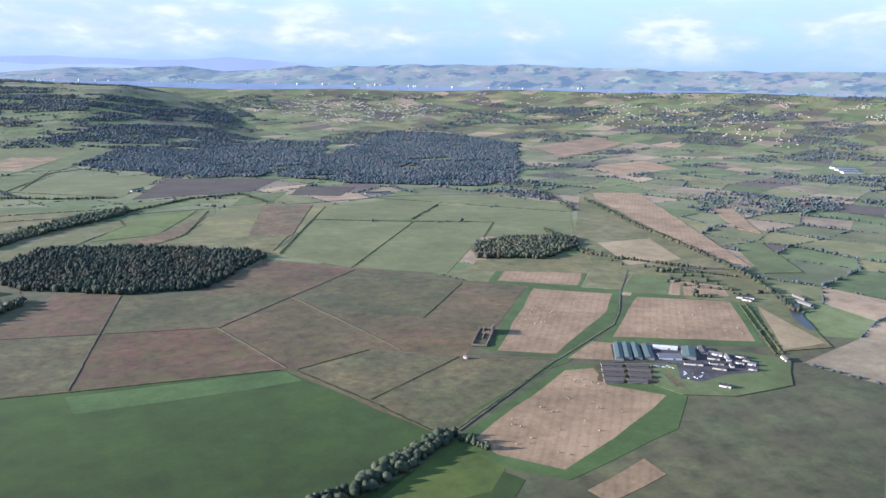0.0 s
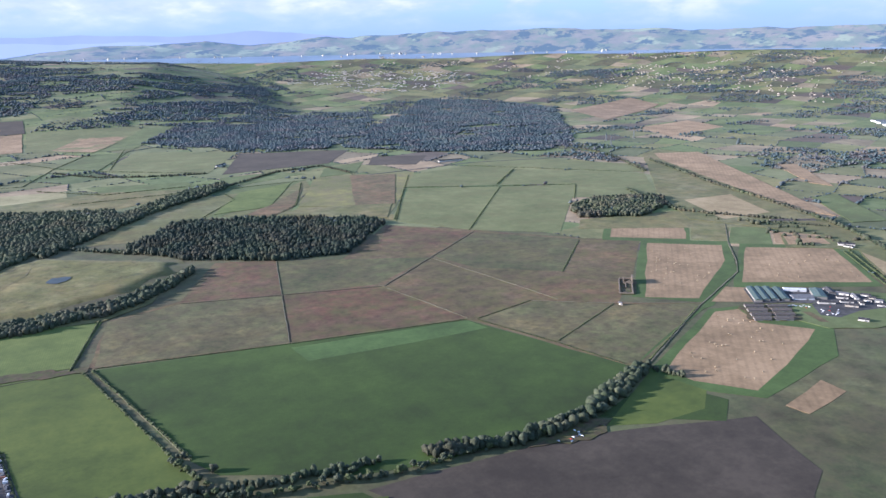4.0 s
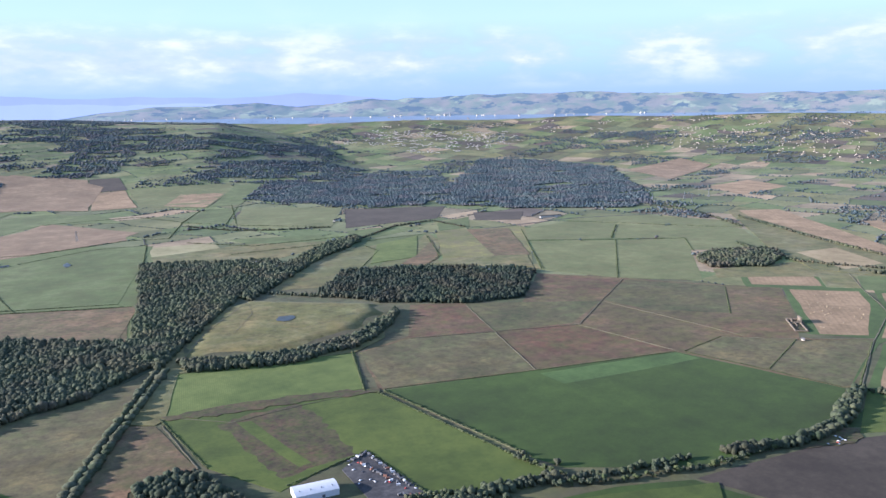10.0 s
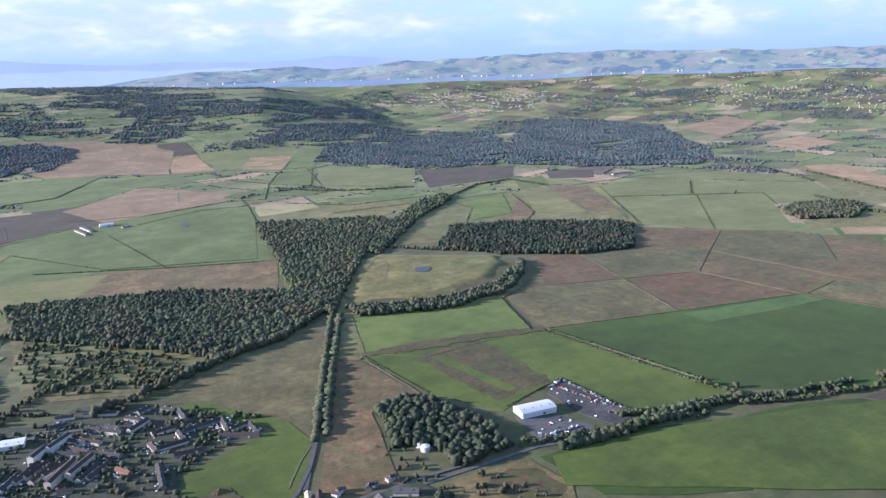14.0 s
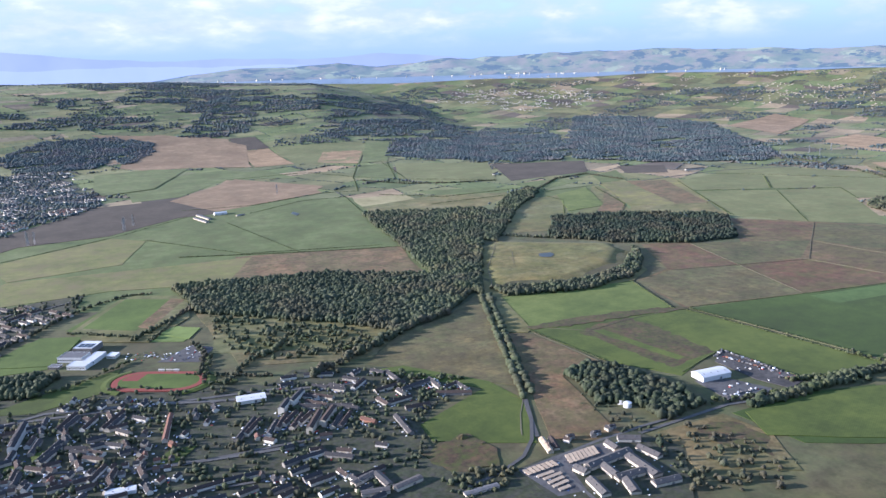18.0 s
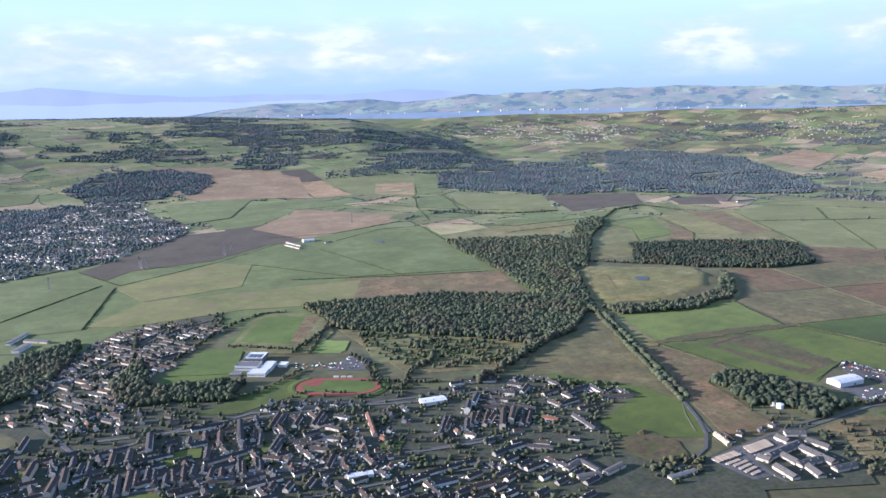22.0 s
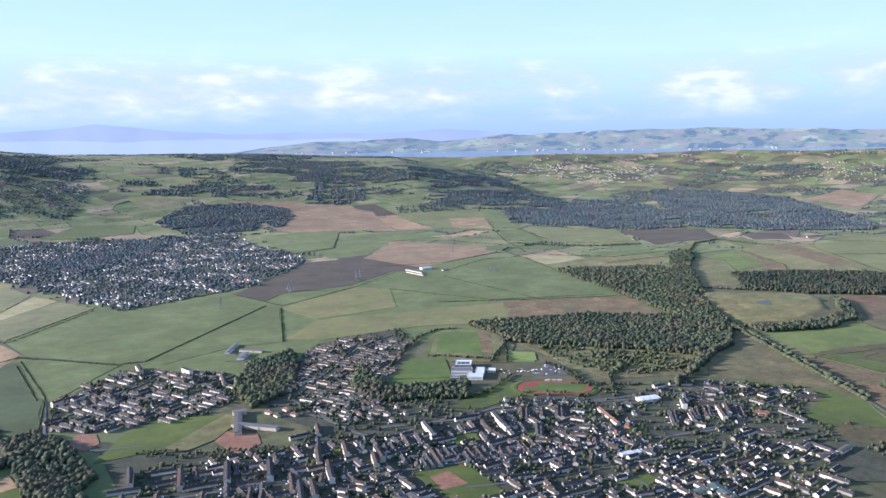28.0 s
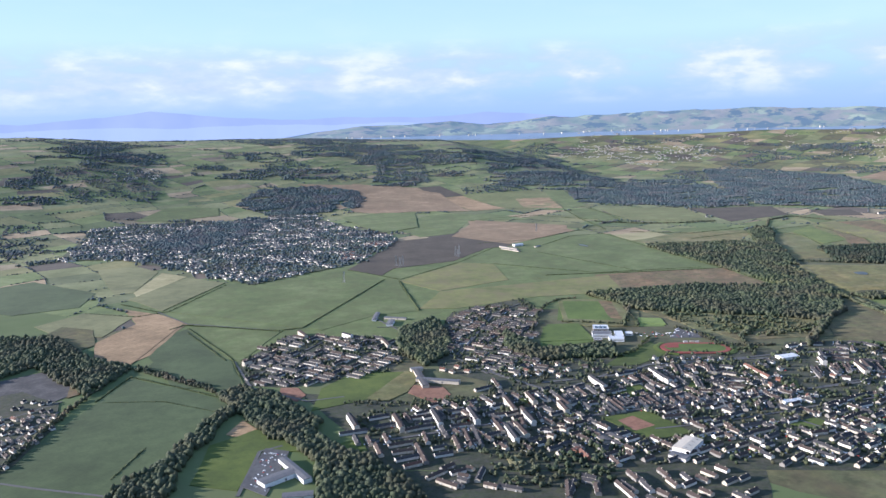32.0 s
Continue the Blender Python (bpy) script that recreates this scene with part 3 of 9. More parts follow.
def wood(kind, points):
    SEED[0] += 1
    rng = np.random.default_rng(SEED[0])
    d = np.hypot(*np.mean(np.array(points), 0))
    label, material = WOODS[kind]
    far = d > 1500
    gap = 2.75 * (1 if d < 900 else 1.15 if d < 1500 else 1.75 if d < 2400 else 2.7)
    tall = 5.3 * (1 if not far else 0.9)
    ring = list(zip(points, points[1:] + points[:1]))
    if abs(sum(a[0] * b[1] - a[1] * b[0] for a, b in ring)) / sum(math.hypot(a[0] - b[0], a[1] - b[1]) for a, b in ring) < 7.0:
        tall = 3.5
    sizes = (0.72, 0.88, 0.97, 1.05, 1.25)
    xy = scatter(roughen(list(points), 18.0, 3.0 if not far else 9.0, RNG_WOOD), gap, rng)
    if far:
        open_here = np.array([noise.fractal(Vector((x / 130, y / 60, 4.0)), 1.0, 2.0, 3) for x, y in xy])
        xy = xy[open_here < (0.42 if d < 2400 else 0.16)]
    first, share, wide = {"conifer": (SPIRES, 0.55, 0.8)}.get(kind, (TUFTS if far else CROWNS, 0.13, 1.0))
    rest = TUFTS if far else SMALL_CROWNS
    some = rng.random(len(xy)) < share
    v1, f1 = planted(xy[some], tall, first, rng, wide if not far else 1.2, sizes)
    v2, f2 = planted(xy[~some], tall, rest, rng, 0.82 if not far else 1.25 if d < 2400 else 1.6, sizes)
    v, f = np.concatenate([v1, v2]), np.concatenate([f1, f2 + len(v1)])
    ob = new("wood", mesh_of("wood", v, f, HAZED_WOOD if d > 1500 else material))
    return tagged(ob, label, "wood", kind="stuff")


def along(points, gap, rng, jitter):
    out = []
    for (x0, y0), (x1, y1) in zip(points, points[1:]):
        d = math.hypot(x1 - x0, y1 - y0)
        for i in range(max(1, int(d / gap))):
            k = (i + rng.uniform(0, 1)) / max(1, int(d / gap))
            out.append((x0 + (x1 - x0) * k + rng.normal() * jitter, y0 + (y1 - y0) * k + rng.normal() * jitter))
    return out


def hedge(tall, points):
    """A field hedge: low bushes in a line, of uneven height. tall in true decimetres of ten."""
    SEED[0] += 1
    rng = np.random.default_rng(SEED[0])
    h = tall * 0.5 * S
    d = np.hypot(*np.mean(np.array(points), 0))
    gap = (0.62 if tall > 12 else 0.9) * h if d < 1200 else 1.5 * h
    v, f = planted(along(points, gap, rng, 0.2), h, SMALL_CROWNS, rng, 1.6)
    ob = new("hedge", mesh_of("hedge", v, f, BROAD if tall > 12 else HEDGE))
    return tagged(ob, "dark green field hedge with uneven top", "hedge")


def tree_kind(seed, tall, wide, material):
    """One tree: a tapered trunk with limbs, and a crown of many leafy clumps."""
    rng = np.random.default_rng(seed)
    bm = bmesh.new()

    def limb(a, b, r0, r1):
        a, b = Vector(a), Vector(b)
        q = (b - a).to_track_quat("Z", "Y").to_matrix()
        ring = []
        for p, r in ((a, r0), (b, r1)):
            ring.append([bm.verts.new(p + q @ Vector((r * math.cos(k * 1.0472), r * math.sin(k * 1.0472), 0))) for k in range(6)])
        for k in range(6):
            bm.faces.new((ring[0][k], ring[0][(k + 1) % 6], ring[1][(k + 1) % 6], ring[1][k]))
    limb((0, 0, -0.1), (0, 0, tall * 0.55), tall * 0.035, tall * 0.02)
    vs, fs, base = [], [], 0
    forms, faces = SMALL_CROWNS
    for i in range(14):
        a = i * 2.4 + rng.uniform(-0.4, 0.4)
        ring = 0.05 if i == 0 else rng.uniform(0.18, 0.34)
        z = tall * (0.62 if i == 0 else rng.uniform(0.30, 0.58))
        p = (ring * wide * math.cos(a), ring * wide * math.sin(a), z)
        limb((0, 0, tall * 0.3), p, tall * 0.014, tall * 0.006)
        f = forms[rng.integers(len(forms))]
        k = wide * rng.uniform(0.32, 0.52)
        vs.append((f - (0, 0, 0.3)) * (k, k, k * 0.85) + p)
        fs.append(faces + base)
        base += len(f)
    trunk = bpy.data.meshes.new("trunk")
    bm.to_mesh(trunk)
    bm.free()
    trunk.materials.append(BARK)
    return trunk, mesh_of("crown", np.concatenate(vs), np.concatenate(fs), material)


TREES = [tree_kind(i, 4.6 + 0.5 * (i % 3), 4.2 + 0.4 * (i % 2), (BROAD, MIXED, HEDGE)[i % 3]) for i in range(6)]
TREE_COUNT = [0]


def tree(x, y, tall, rng, label="broadleaf tree in early autumn leaf"):
    TREE_COUNT[0] += 1
    trunk, crown = TREES[rng.integers(len(TREES))]
    k = tall / 5.0 * rng.choice((0.5, 0.66, 0.85, 1.0, 1.2)) * rng.uniform(0.88, 1.12)
    ob = thing("tree", x, y, height(x, y), rng.uniform(0, 360), label, "tree", "roadside and hedgerow trees")
    ob.scale = (k * rng.uniform(0.85, 1.2), k, k)
    part("trunk", trunk, None, ob)
    part("crown", crown, None, ob)


def trees(tall, points):
    """A line of single trees. tall in true metres of the smaller ones."""
    tall *= 1.12
    SEED[0] += 1
    rng = np.random.default_rng(SEED[0])
    d = np.hypot(*np.mean(np.array(points), 0))
    places = along(points, tall * S * 0.58, rng, 1.1)
    if d < 760 and TREE_COUNT[0] < 290:
        for x, y in places:
            tree(x, y, tall * S, rng)
    else:
        v, f = planted(places, tall * S, CROWNS if d < 1300 else SMALL_CROWNS, rng, 1.0)
        tagged(new("tree_belt", mesh_of("tree_belt", v, f, MIXED)), "belt of hedgerow trees along a field edge", "trees", kind="stuff")


def path(width, points):
    """A pale worn track or drain across open ground, of uneven width."""
    LAYER[0] += 0.003
    line = []
    for (x0, y0), (x1, y1) in zip(points, points[1:]):
        n = max(2, int(math.hypot(x1 - x0, y1 - y0) / 8))
        line += [(x0 + (x1 - x0) * i / n + RNG.uniform(-0.3, 0.3), y0 + (y1 - y0) * i / n + RNG.uniform(-0.3, 0.3)) for i in range(n)]
    line.append(points[-1])
    left, right = [], []
    for i, (x, y) in enumerate(line):
        a, b = line[max(i - 1, 0)], line[min(i + 1, len(line) - 1)]
        d = Vector((b[0] - a[0], b[1] - a[1])).normalized()
        w = width * S * 0.24 * RNG.uniform(0.5, 1.2)
        left.append((x - d.y * w, y + d.x * w))
        right.append((x + d.y * w, y - d.x * w))
    ob = area(left + right[::-1], LAYER[0] + 0.004, PALE_TRACK, "track")
    return tagged(ob, "pale worn track across rough ground", "track", kind="structure")


STREETS = []


def road(width, points):
    STREETS.append(points)
    LAYER[0] += 0.003
    w = width * S * 0.5
    left, right = [], []
    for i, (x, y) in enumerate(points):
        a, b = points[max(i - 1, 0)], points[min(i + 1, len(points) - 1)]
        d = Vector((b[0] - a[0], b[1] - a[1])).normalized()
        left.append((x - d.y * w, y + d.x * w))
        right.append((x + d.y * w, y - d.x * w))
    ob = area(left + right[::-1], LAYER[0] + 0.01, ASPHALT, "road")
    return tagged(ob, "grey tarmac road with worn surface", "road", kind="structure")


# ---------------------------------------------------------------- ground, far shore, hills
def ground_sheet():
    rings = np.concatenate([np.linspace(0, 1860, 20), np.linspace(1900, 4100, 110)])
    na = 220
    r, a = np.meshgrid(rings, np.linspace(0, 2 * math.pi, na, endpoint=False), indexing="ij")
    x, y = r * np.sin(a), r * np.cos(a)
    z = land(x, y) - np.where(r > 1900, 1.0, 0.0)
    v = np.stack([x, y, z], -1).reshape(-1, 3)
    i, j = np.meshgrid(np.arange(len(rings) - 1), np.arange(na), indexing="ij")
    j2 = (j + 1) % na
    f = np.stack([i * na + j, (i + 1) * na + j, (i + 1) * na + j2, i * na + j2], -1).reshape(-1, 4)[:, ::-1]
    g = Nodes("farmland")
    c = g.ramp(g.noise(0.004, 5, 0.6), [(0.35, (0.075, 0.11, 0.035)), (0.5, (0.10, 0.13, 0.05)), (0.65, (0.13, 0.13, 0.06))])
    n = g.noise(0.02, 5)
    c = g.mix(0.5, c, g.ramp(n, [(0.3, (0.7, 0.7, 0.7)), (0.7, (1, 1, 1))]), "MULTIPLY")
    ob = new("ground", mesh_of("ground", v, f, g.done(c, g.noise(0.3), 0.3, 0.3)))
    return tagged(ob, "patchwork farmland with hedges and woods to the horizon", "ground", kind="structure")


ground_sheet()


def ridge(name, r0, r1, a0, a1, top, material, label, seed, rough=0.11, foot=None):
    """Hills far off: they rise from r0 to r1 and fill the angles a0 to a1 (degrees right of +y); top gives their height there."""
    na, nr = 240, 14
    v = []
    for i in range(nr):
        k = i / (nr - 1)
        r = r0 + (r1 - r0) * k
        for j in range(na):
            a = a0 + (a1 - a0) * j / (na - 1)
            low = (float(bowl(np.float64(r0))) if foot is None else foot) - 3
            q = Vector((math.sin(radians(a)) * 9, math.cos(radians(a)) * 9, k * 1.3 + seed))
            n = noise.fractal(q * 2.2, 1.0, 2.1, 6)
            h = low + (top(a) - low) * max(0.0, (k ** 0.85) + rough * n * (0.35 + k) * min(1, 4 * k))
            v.append((r * math.sin(radians(a)), r * math.cos(radians(a)), h))
    f = [(i * na + j, i * na + j + 1, (i + 1) * na + j + 1, (i + 1) * na + j) for i in range(nr - 1) for j in range(na - 1)]
    ob = new(name, mesh_of(name, v, f, material, True))
    return tagged(ob, label, "hills", kind="structure")


def curve_of(pairs):
    xs, ys = zip(*pairs)
    return lambda a: float(np.interp(a, xs, ys))


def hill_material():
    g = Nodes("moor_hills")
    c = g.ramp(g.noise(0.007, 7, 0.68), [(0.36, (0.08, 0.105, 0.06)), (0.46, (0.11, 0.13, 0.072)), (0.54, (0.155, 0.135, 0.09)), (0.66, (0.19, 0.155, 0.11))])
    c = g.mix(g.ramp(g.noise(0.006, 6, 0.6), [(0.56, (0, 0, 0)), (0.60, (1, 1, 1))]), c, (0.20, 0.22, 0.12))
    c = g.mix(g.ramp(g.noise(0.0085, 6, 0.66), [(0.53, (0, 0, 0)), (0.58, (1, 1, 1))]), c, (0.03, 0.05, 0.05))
    # Blue air haze over the hills, put in as a faint glow.
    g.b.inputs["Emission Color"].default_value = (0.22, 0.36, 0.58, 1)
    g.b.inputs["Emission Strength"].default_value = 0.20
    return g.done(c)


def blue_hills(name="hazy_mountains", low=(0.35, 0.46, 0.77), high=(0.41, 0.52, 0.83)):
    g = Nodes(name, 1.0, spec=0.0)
    # Distance haze is put in as blue glow over a nearly black base.
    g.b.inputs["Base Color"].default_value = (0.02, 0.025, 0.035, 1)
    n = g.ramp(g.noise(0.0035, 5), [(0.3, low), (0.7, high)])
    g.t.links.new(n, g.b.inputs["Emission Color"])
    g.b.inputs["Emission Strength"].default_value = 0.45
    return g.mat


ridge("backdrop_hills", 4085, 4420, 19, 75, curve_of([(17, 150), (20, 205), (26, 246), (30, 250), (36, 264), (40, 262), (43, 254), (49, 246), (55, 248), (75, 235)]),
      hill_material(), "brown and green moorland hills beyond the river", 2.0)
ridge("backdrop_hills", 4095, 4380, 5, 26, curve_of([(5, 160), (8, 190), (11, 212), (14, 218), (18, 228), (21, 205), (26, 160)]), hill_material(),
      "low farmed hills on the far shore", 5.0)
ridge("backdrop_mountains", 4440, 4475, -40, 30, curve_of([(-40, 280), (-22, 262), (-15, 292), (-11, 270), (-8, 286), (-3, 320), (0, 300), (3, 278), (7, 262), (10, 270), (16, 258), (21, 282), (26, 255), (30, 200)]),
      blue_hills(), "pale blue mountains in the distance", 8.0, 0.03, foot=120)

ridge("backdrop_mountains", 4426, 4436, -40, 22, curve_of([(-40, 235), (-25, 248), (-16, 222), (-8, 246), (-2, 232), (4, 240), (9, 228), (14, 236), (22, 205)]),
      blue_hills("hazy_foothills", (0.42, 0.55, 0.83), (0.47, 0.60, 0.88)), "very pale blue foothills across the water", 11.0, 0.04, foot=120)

WATER = Nodes("river_water", 0.3, spec=0.6)
WATER_MAT = WATER.done(WATER.ramp(WATER.noise(0.01), [(0.3, (0.16, 0.21, 0.28)), (0.7, (0.22, 0.28, 0.36))]), None)


def river():
    na, nr = 140, 10
    v = []
    for i in range(nr):
        for j in range(na):
            a = -40 + 104 * j / (na - 1)
            near = 3955 + 20 * math.sin(a * 0.5) + (70 if a < 6 else 0) + float(np.interp(a, (26, 42, 64), (0, 70, 118)))
            far = 4100 if a > 5 else 4445
            r = near + (far - near) * i / (nr - 1)
            v.append((r * math.sin(radians(a)), r * math.cos(radians(a)), float(bowl(r)) + 0.8))
    f = [(i * na + j, i * na + j + 1, (i + 1) * na + j + 1, (i + 1) * na + j) for i in range(nr - 1) for j in range(na - 1)]
    tagged(new("river", mesh_of("river", v, f, WATER_MAT, True)), "broad pale blue tidal river", "water", kind="structure")


river()

# ---------------------------------------------------------------- fields, woods, hedges, roads
field("pasture", [(-534.9, 880.5), (-555, 1118.5), (-377.1, 1246.3), (-190.4, 1263), (-3.5, 1443.7), (244.4, 1462.7), (490.3, 1147.8), (292.1, 781.9), (34.9, 789.8), (-77.5, 837.3), (-236.4, 805), (-298, 793.4), (-373.7, 856.9), (-473.2, 791)])
field("town", [(-409, 534.4), (-397.6, 599.8), (-285, 584.4), (-243.5, 642.2), (-181.4, 679.1), (-67.5, 617.4), (69.1, 552.9), (52.5, 491.2), (-108.9, 323.5), (-424.2, 487.7)])
field("town", [(-467.5, 716.2), (-459.1, 792.3), (-388.9, 876.8), (-294.2, 813.5), (-294.1, 730.6), (-332.6, 690.1), (-433.4, 690.8)])
field("town", [(-287.9, 666.1), (-261.6, 752.4), (-176.7, 877.6), (-59.1, 907.2), (-71, 848.8), (-183.2, 689.8), (-193.3, 607.3), (-258.1, 611.5)])
field("town", [(5.9, 565.8), (55.2, 561.8), (75.8, 579.3), (142.5, 548.4), (182.4, 475.6), (139.4, 458.9), (112.5, 419.3), (99.6, 363.7), (5.6, 417.3)])
field("town", [(-414.9, 480.7), (-180.1, 360.5), (-248.9, 281.3), (-438.3, 379.7)])
field("town", [(-428.6, 672.8), (-300.3, 562.1), (-186.1, 503), (74.2, 435.1), (-44.2, 301.4), (-408.2, 486.6)])
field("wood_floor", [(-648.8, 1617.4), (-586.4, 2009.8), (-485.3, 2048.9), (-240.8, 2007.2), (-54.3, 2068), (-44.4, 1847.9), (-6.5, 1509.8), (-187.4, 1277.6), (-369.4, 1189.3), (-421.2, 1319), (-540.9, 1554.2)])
field("heath", [(446.1, 543.6), (472.2, 642.6), (530.4, 663), (584.6, 770.1), (639.8, 746.1), (696.7, 714.1), (800, 831.8), (873.3, 753.6), (951, 657.1), (997.7, 614.2), (898.8, 515.3), (842.2, 468.2), (899, 429.3), (773.4, 358.9), (759.8, 363.8), (715.4, 494.9), (578.7, 519.2)])
field("heath_dark", [(529.9, 659.9), (595, 768.6), (639.8, 746.1), (610.1, 634.3)])
field("heath_green", [(639.8, 746.1), (704.5, 711.7), (775.2, 673.7), (691.5, 618.6), (610.5, 635.8)])
field("heath_olive", [(451.1, 546.9), (470.1, 639.6), (527.1, 655), (608.9, 631.5), (579.5, 522.4)])
field("heath_dark", [(610.1, 630.8), (688.1, 616.8), (713, 502.2), (580.2, 522)])
field("heath_dark", [(798.8, 825.7), (866.4, 745.1), (821.1, 708), (753.6, 749.2)])
field("heath_green", [(781.8, 674.6), (869.4, 740.1), (947, 653.7), (858.6, 562.1), (795.1, 617.7)])
field("heath", [(705.7, 612), (775.8, 668.5), (789.7, 607.9), (854.3, 560.5), (803.2, 503.1), (727.5, 513), (715.8, 504.9)])
field("heath_olive", [(722.9, 493.4), (786.2, 506.6), (831, 468.4), (896.1, 429.5), (775.7, 361.7), (761.4, 367)])
field("crop", [(450.8, 540.8), (713.6, 496), (759.2, 363.1), (704.3, 325.8), (666, 314), (584, 319.5), (552.3, 327.4), (491.1, 363.1), (481.2, 385.5)])
field("crop_light", [(577.4, 511.5), (713.8, 494.5), (717.8, 472.7), (657.9, 474.7), (579.9, 481.6)])
field("soil", [(550.2, 312.4), (597.5, 310.2), (656.3, 306.2), (691.5, 298.0), (746.0, 279.0), (772.0, 271.0), (752.0, 214.0), (690.0, 176.0), (606, 216.1), (577.1, 247.7)])
field("crop", [(460.6, 334), (501.6, 328.2), (547.1, 312), (574.4, 248.6), (556.6, 221.9), (435.7, 313)])
field("crop", [(694.6, 315.7), (757.3, 338.1), (775.5, 294.1), (752.9, 275.4)])
field("grassbright", [(692.2, 305.2), (767, 350.3), (780.5, 315.5), (754.2, 292.6), (717.9, 293.1)])
field("verge", [(764.4, 362.1), (885.6, 418.6), (899.8, 421), (992.7, 479.1), (1071.5, 560.8), (1000.8, 615.1), (860.1, 472.4), (899, 429.3)])
field("stubble", [(868.2, 465.8), (996.3, 601.1), (1053.5, 552.8), (1012, 511.2), (903.2, 439.9)])
field("verge", [(965.4, 636.7), (1033, 712.6), (1110.7, 654.2), (1034.5, 577.9)])
field("stubble", [(980.7, 641.8), (1028.6, 694.5), (1094.9, 646.9), (1042.8, 592.3)])
field("verge", [(950.8, 446), (1074.3, 548.1), (1147.4, 490.3), (1059.5, 380.8)])
field("stubble", [(968.2, 452.3), (1067.1, 534), (1135.6, 484.6), (1062.8, 393.5)])
field("stubble", [(905.3, 428.8), (945.9, 450.8), (959.8, 438.9), (933.3, 410.5)])
field("verge", [(764.1, 350), (888.9, 416.7), (918, 408.7), (930.9, 349.5), (985.2, 382), (889.7, 303.1), (796, 283.6), (774.3, 308)])
field("stubble", [(776.1, 345.5), (888.4, 409.6), (909.2, 404.2), (897.3, 375), (920.6, 344.1), (871.1, 321.1), (800, 293.6), (777.6, 324.1)])
field("stubble", [(797.3, 271.6), (846, 284.3), (844.3, 265.6), (799.5, 257.3)])
field("pasture", [(1064.5, 554.1), (1136.8, 614.4), (1171.4, 596.5), (1100, 527.1)])
field("rough", [(1046.1, 587.5), (1104, 644.6), (1136.3, 618.1), (1072.5, 560.2)])
field("stubble", [(1106.1, 528.8), (1147.5, 566.5), (1198.8, 529), (1149.8, 488.9)])
field("stubble_pale", [(1164, 719.2), (1206.4, 753), (1309.1, 716.5), (1254.1, 651), (1153.4, 656.3)])
field("rough", [(1007.7, 728.2), (1136.1, 704.5), (1186.5, 617.9), (1158.2, 585), (975.8, 690.6)])
field("pasture_pale", [(815.6, 851.7), (930.2, 1034), (1049, 968.7), (869.8, 756)])
field("pasture_pale", [(1049, 968.7), (1154.3, 921.3), (949, 689.3), (870.3, 755.6)])
field("pasture_pale", [(985.4, 1144.2), (1106.3, 1170.7), (1169.3, 1108.7), (1053.7, 986.7), (929.8, 1048.5)])
field("pasture_pale", [(1162.6, 1095.7), (1304.9, 942.5), (1181.2, 772.2), (1087.4, 844.9), (1157.3, 926.4), (1058, 983.3)])
field("pasture_pale", [(1115.9, 1182.1), (1218.6, 1241.9), (1362.4, 1013.8), (1315.5, 951)])
field("pasture_yellow", [(882.5, 1210.9), (1005.6, 1162.2), (822.6, 871.4), (715, 941.3)])
field("rough", [(725.7, 959.3), (833, 879), (818.7, 849.4), (658.9, 967.8)])
field("pasture", [(623.2, 1004.4), (712, 1191.2), (828.3, 1197.1), (643.2, 989.6)])
field("rough", [(828.3, 1197.1), (811.7, 1127.2), (716.9, 950.2), (644.5, 988.6)])
field("rough", [(472.5, 918.6), (530.8, 1018.1), (622, 1128.4), (721.4, 1142), (647.2, 1017.9), (540.5, 901.5)])
field("cream", [(388.9, 1312.5), (486.3, 1303.9), (483.8, 1233.8), (378.6, 1230)])
field("rough", [(377.4, 1225.2), (532.1, 1261.7), (648.5, 1219.5), (648.4, 1185.1), (523.7, 1104.9), (370.1, 1146)])
field("pasture", [(513, 1325.3), (665, 1280.2), (656.3, 1213.4), (532.1, 1261.7)])
field("pasture", [(153.2, 1213.9), (248.3, 1293.7), (307.4, 1343), (387.6, 1339.6), (350.6, 1126.2), (317.4, 927.9), (194.8, 968)])
field("pasture", [(50.1, 1187.1), (119, 1225.2), (153.2, 1213.9), (193.6, 968.7), (53.3, 1022.7)])
field("tan_rough", [(116.5, 985.5), (196.2, 963.9), (312, 925.1), (287.4, 779.9), (234.8, 810.4), (95.9, 852.6)])
field("pasture", [(30.9, 1020.7), (115.3, 986.3), (92, 855.2), (36.7, 878.8)])
field("stubble_brown", [(61.6, 2020.7), (136.4, 2369.9), (202.9, 2447.7), (381.2, 2327.3), (342.6, 1864.4), (212.9, 1945.6), (121.9, 1945)])
field("soil", [(385, 2333.9), (461.3, 2333.1), (458.3, 2150.9), (376.1, 2143.7)])
field("stubble", [(374.9, 2135.6), (451.7, 2145.7), (442.9, 1862), (347.9, 1859.9)])
field("pasture_pale", [(462.4, 2157.6), (716.8, 2150.5), (714.2, 2089.8), (574.4, 1773.9), (449.4, 1856.6)])
field("stubble", [(497, 1852.6), (565.5, 2018.7), (672.4, 2005.8), (572.3, 1775.7)])
field("pasture", [(722.6, 2117.3), (794.9, 2118.5), (652.4, 1782.4), (578.6, 1770.3)])
field("pasture", [(484.2, 1561), (573.2, 1750.7), (641.8, 1728.1), (551.9, 1496.7)])
field("pasture_pale", [(650.1, 1733.4), (830.3, 1602.1), (711.4, 1358.2), (620.7, 1388.4), (555, 1485.1)])
field("soil", [(822.2, 1572.6), (1023.9, 1495.6), (922.7, 1344.1), (834.9, 1338.9), (727.6, 1327.7)])
field("soil", [(1023.6, 1376), (1116.1, 1330.4), (1047.4, 1239.5), (973.7, 1281.4)])
field("pasture", [(894.6, 1289.7), (986.9, 1331.2), (921.4, 1213.5), (856, 1207.3)])
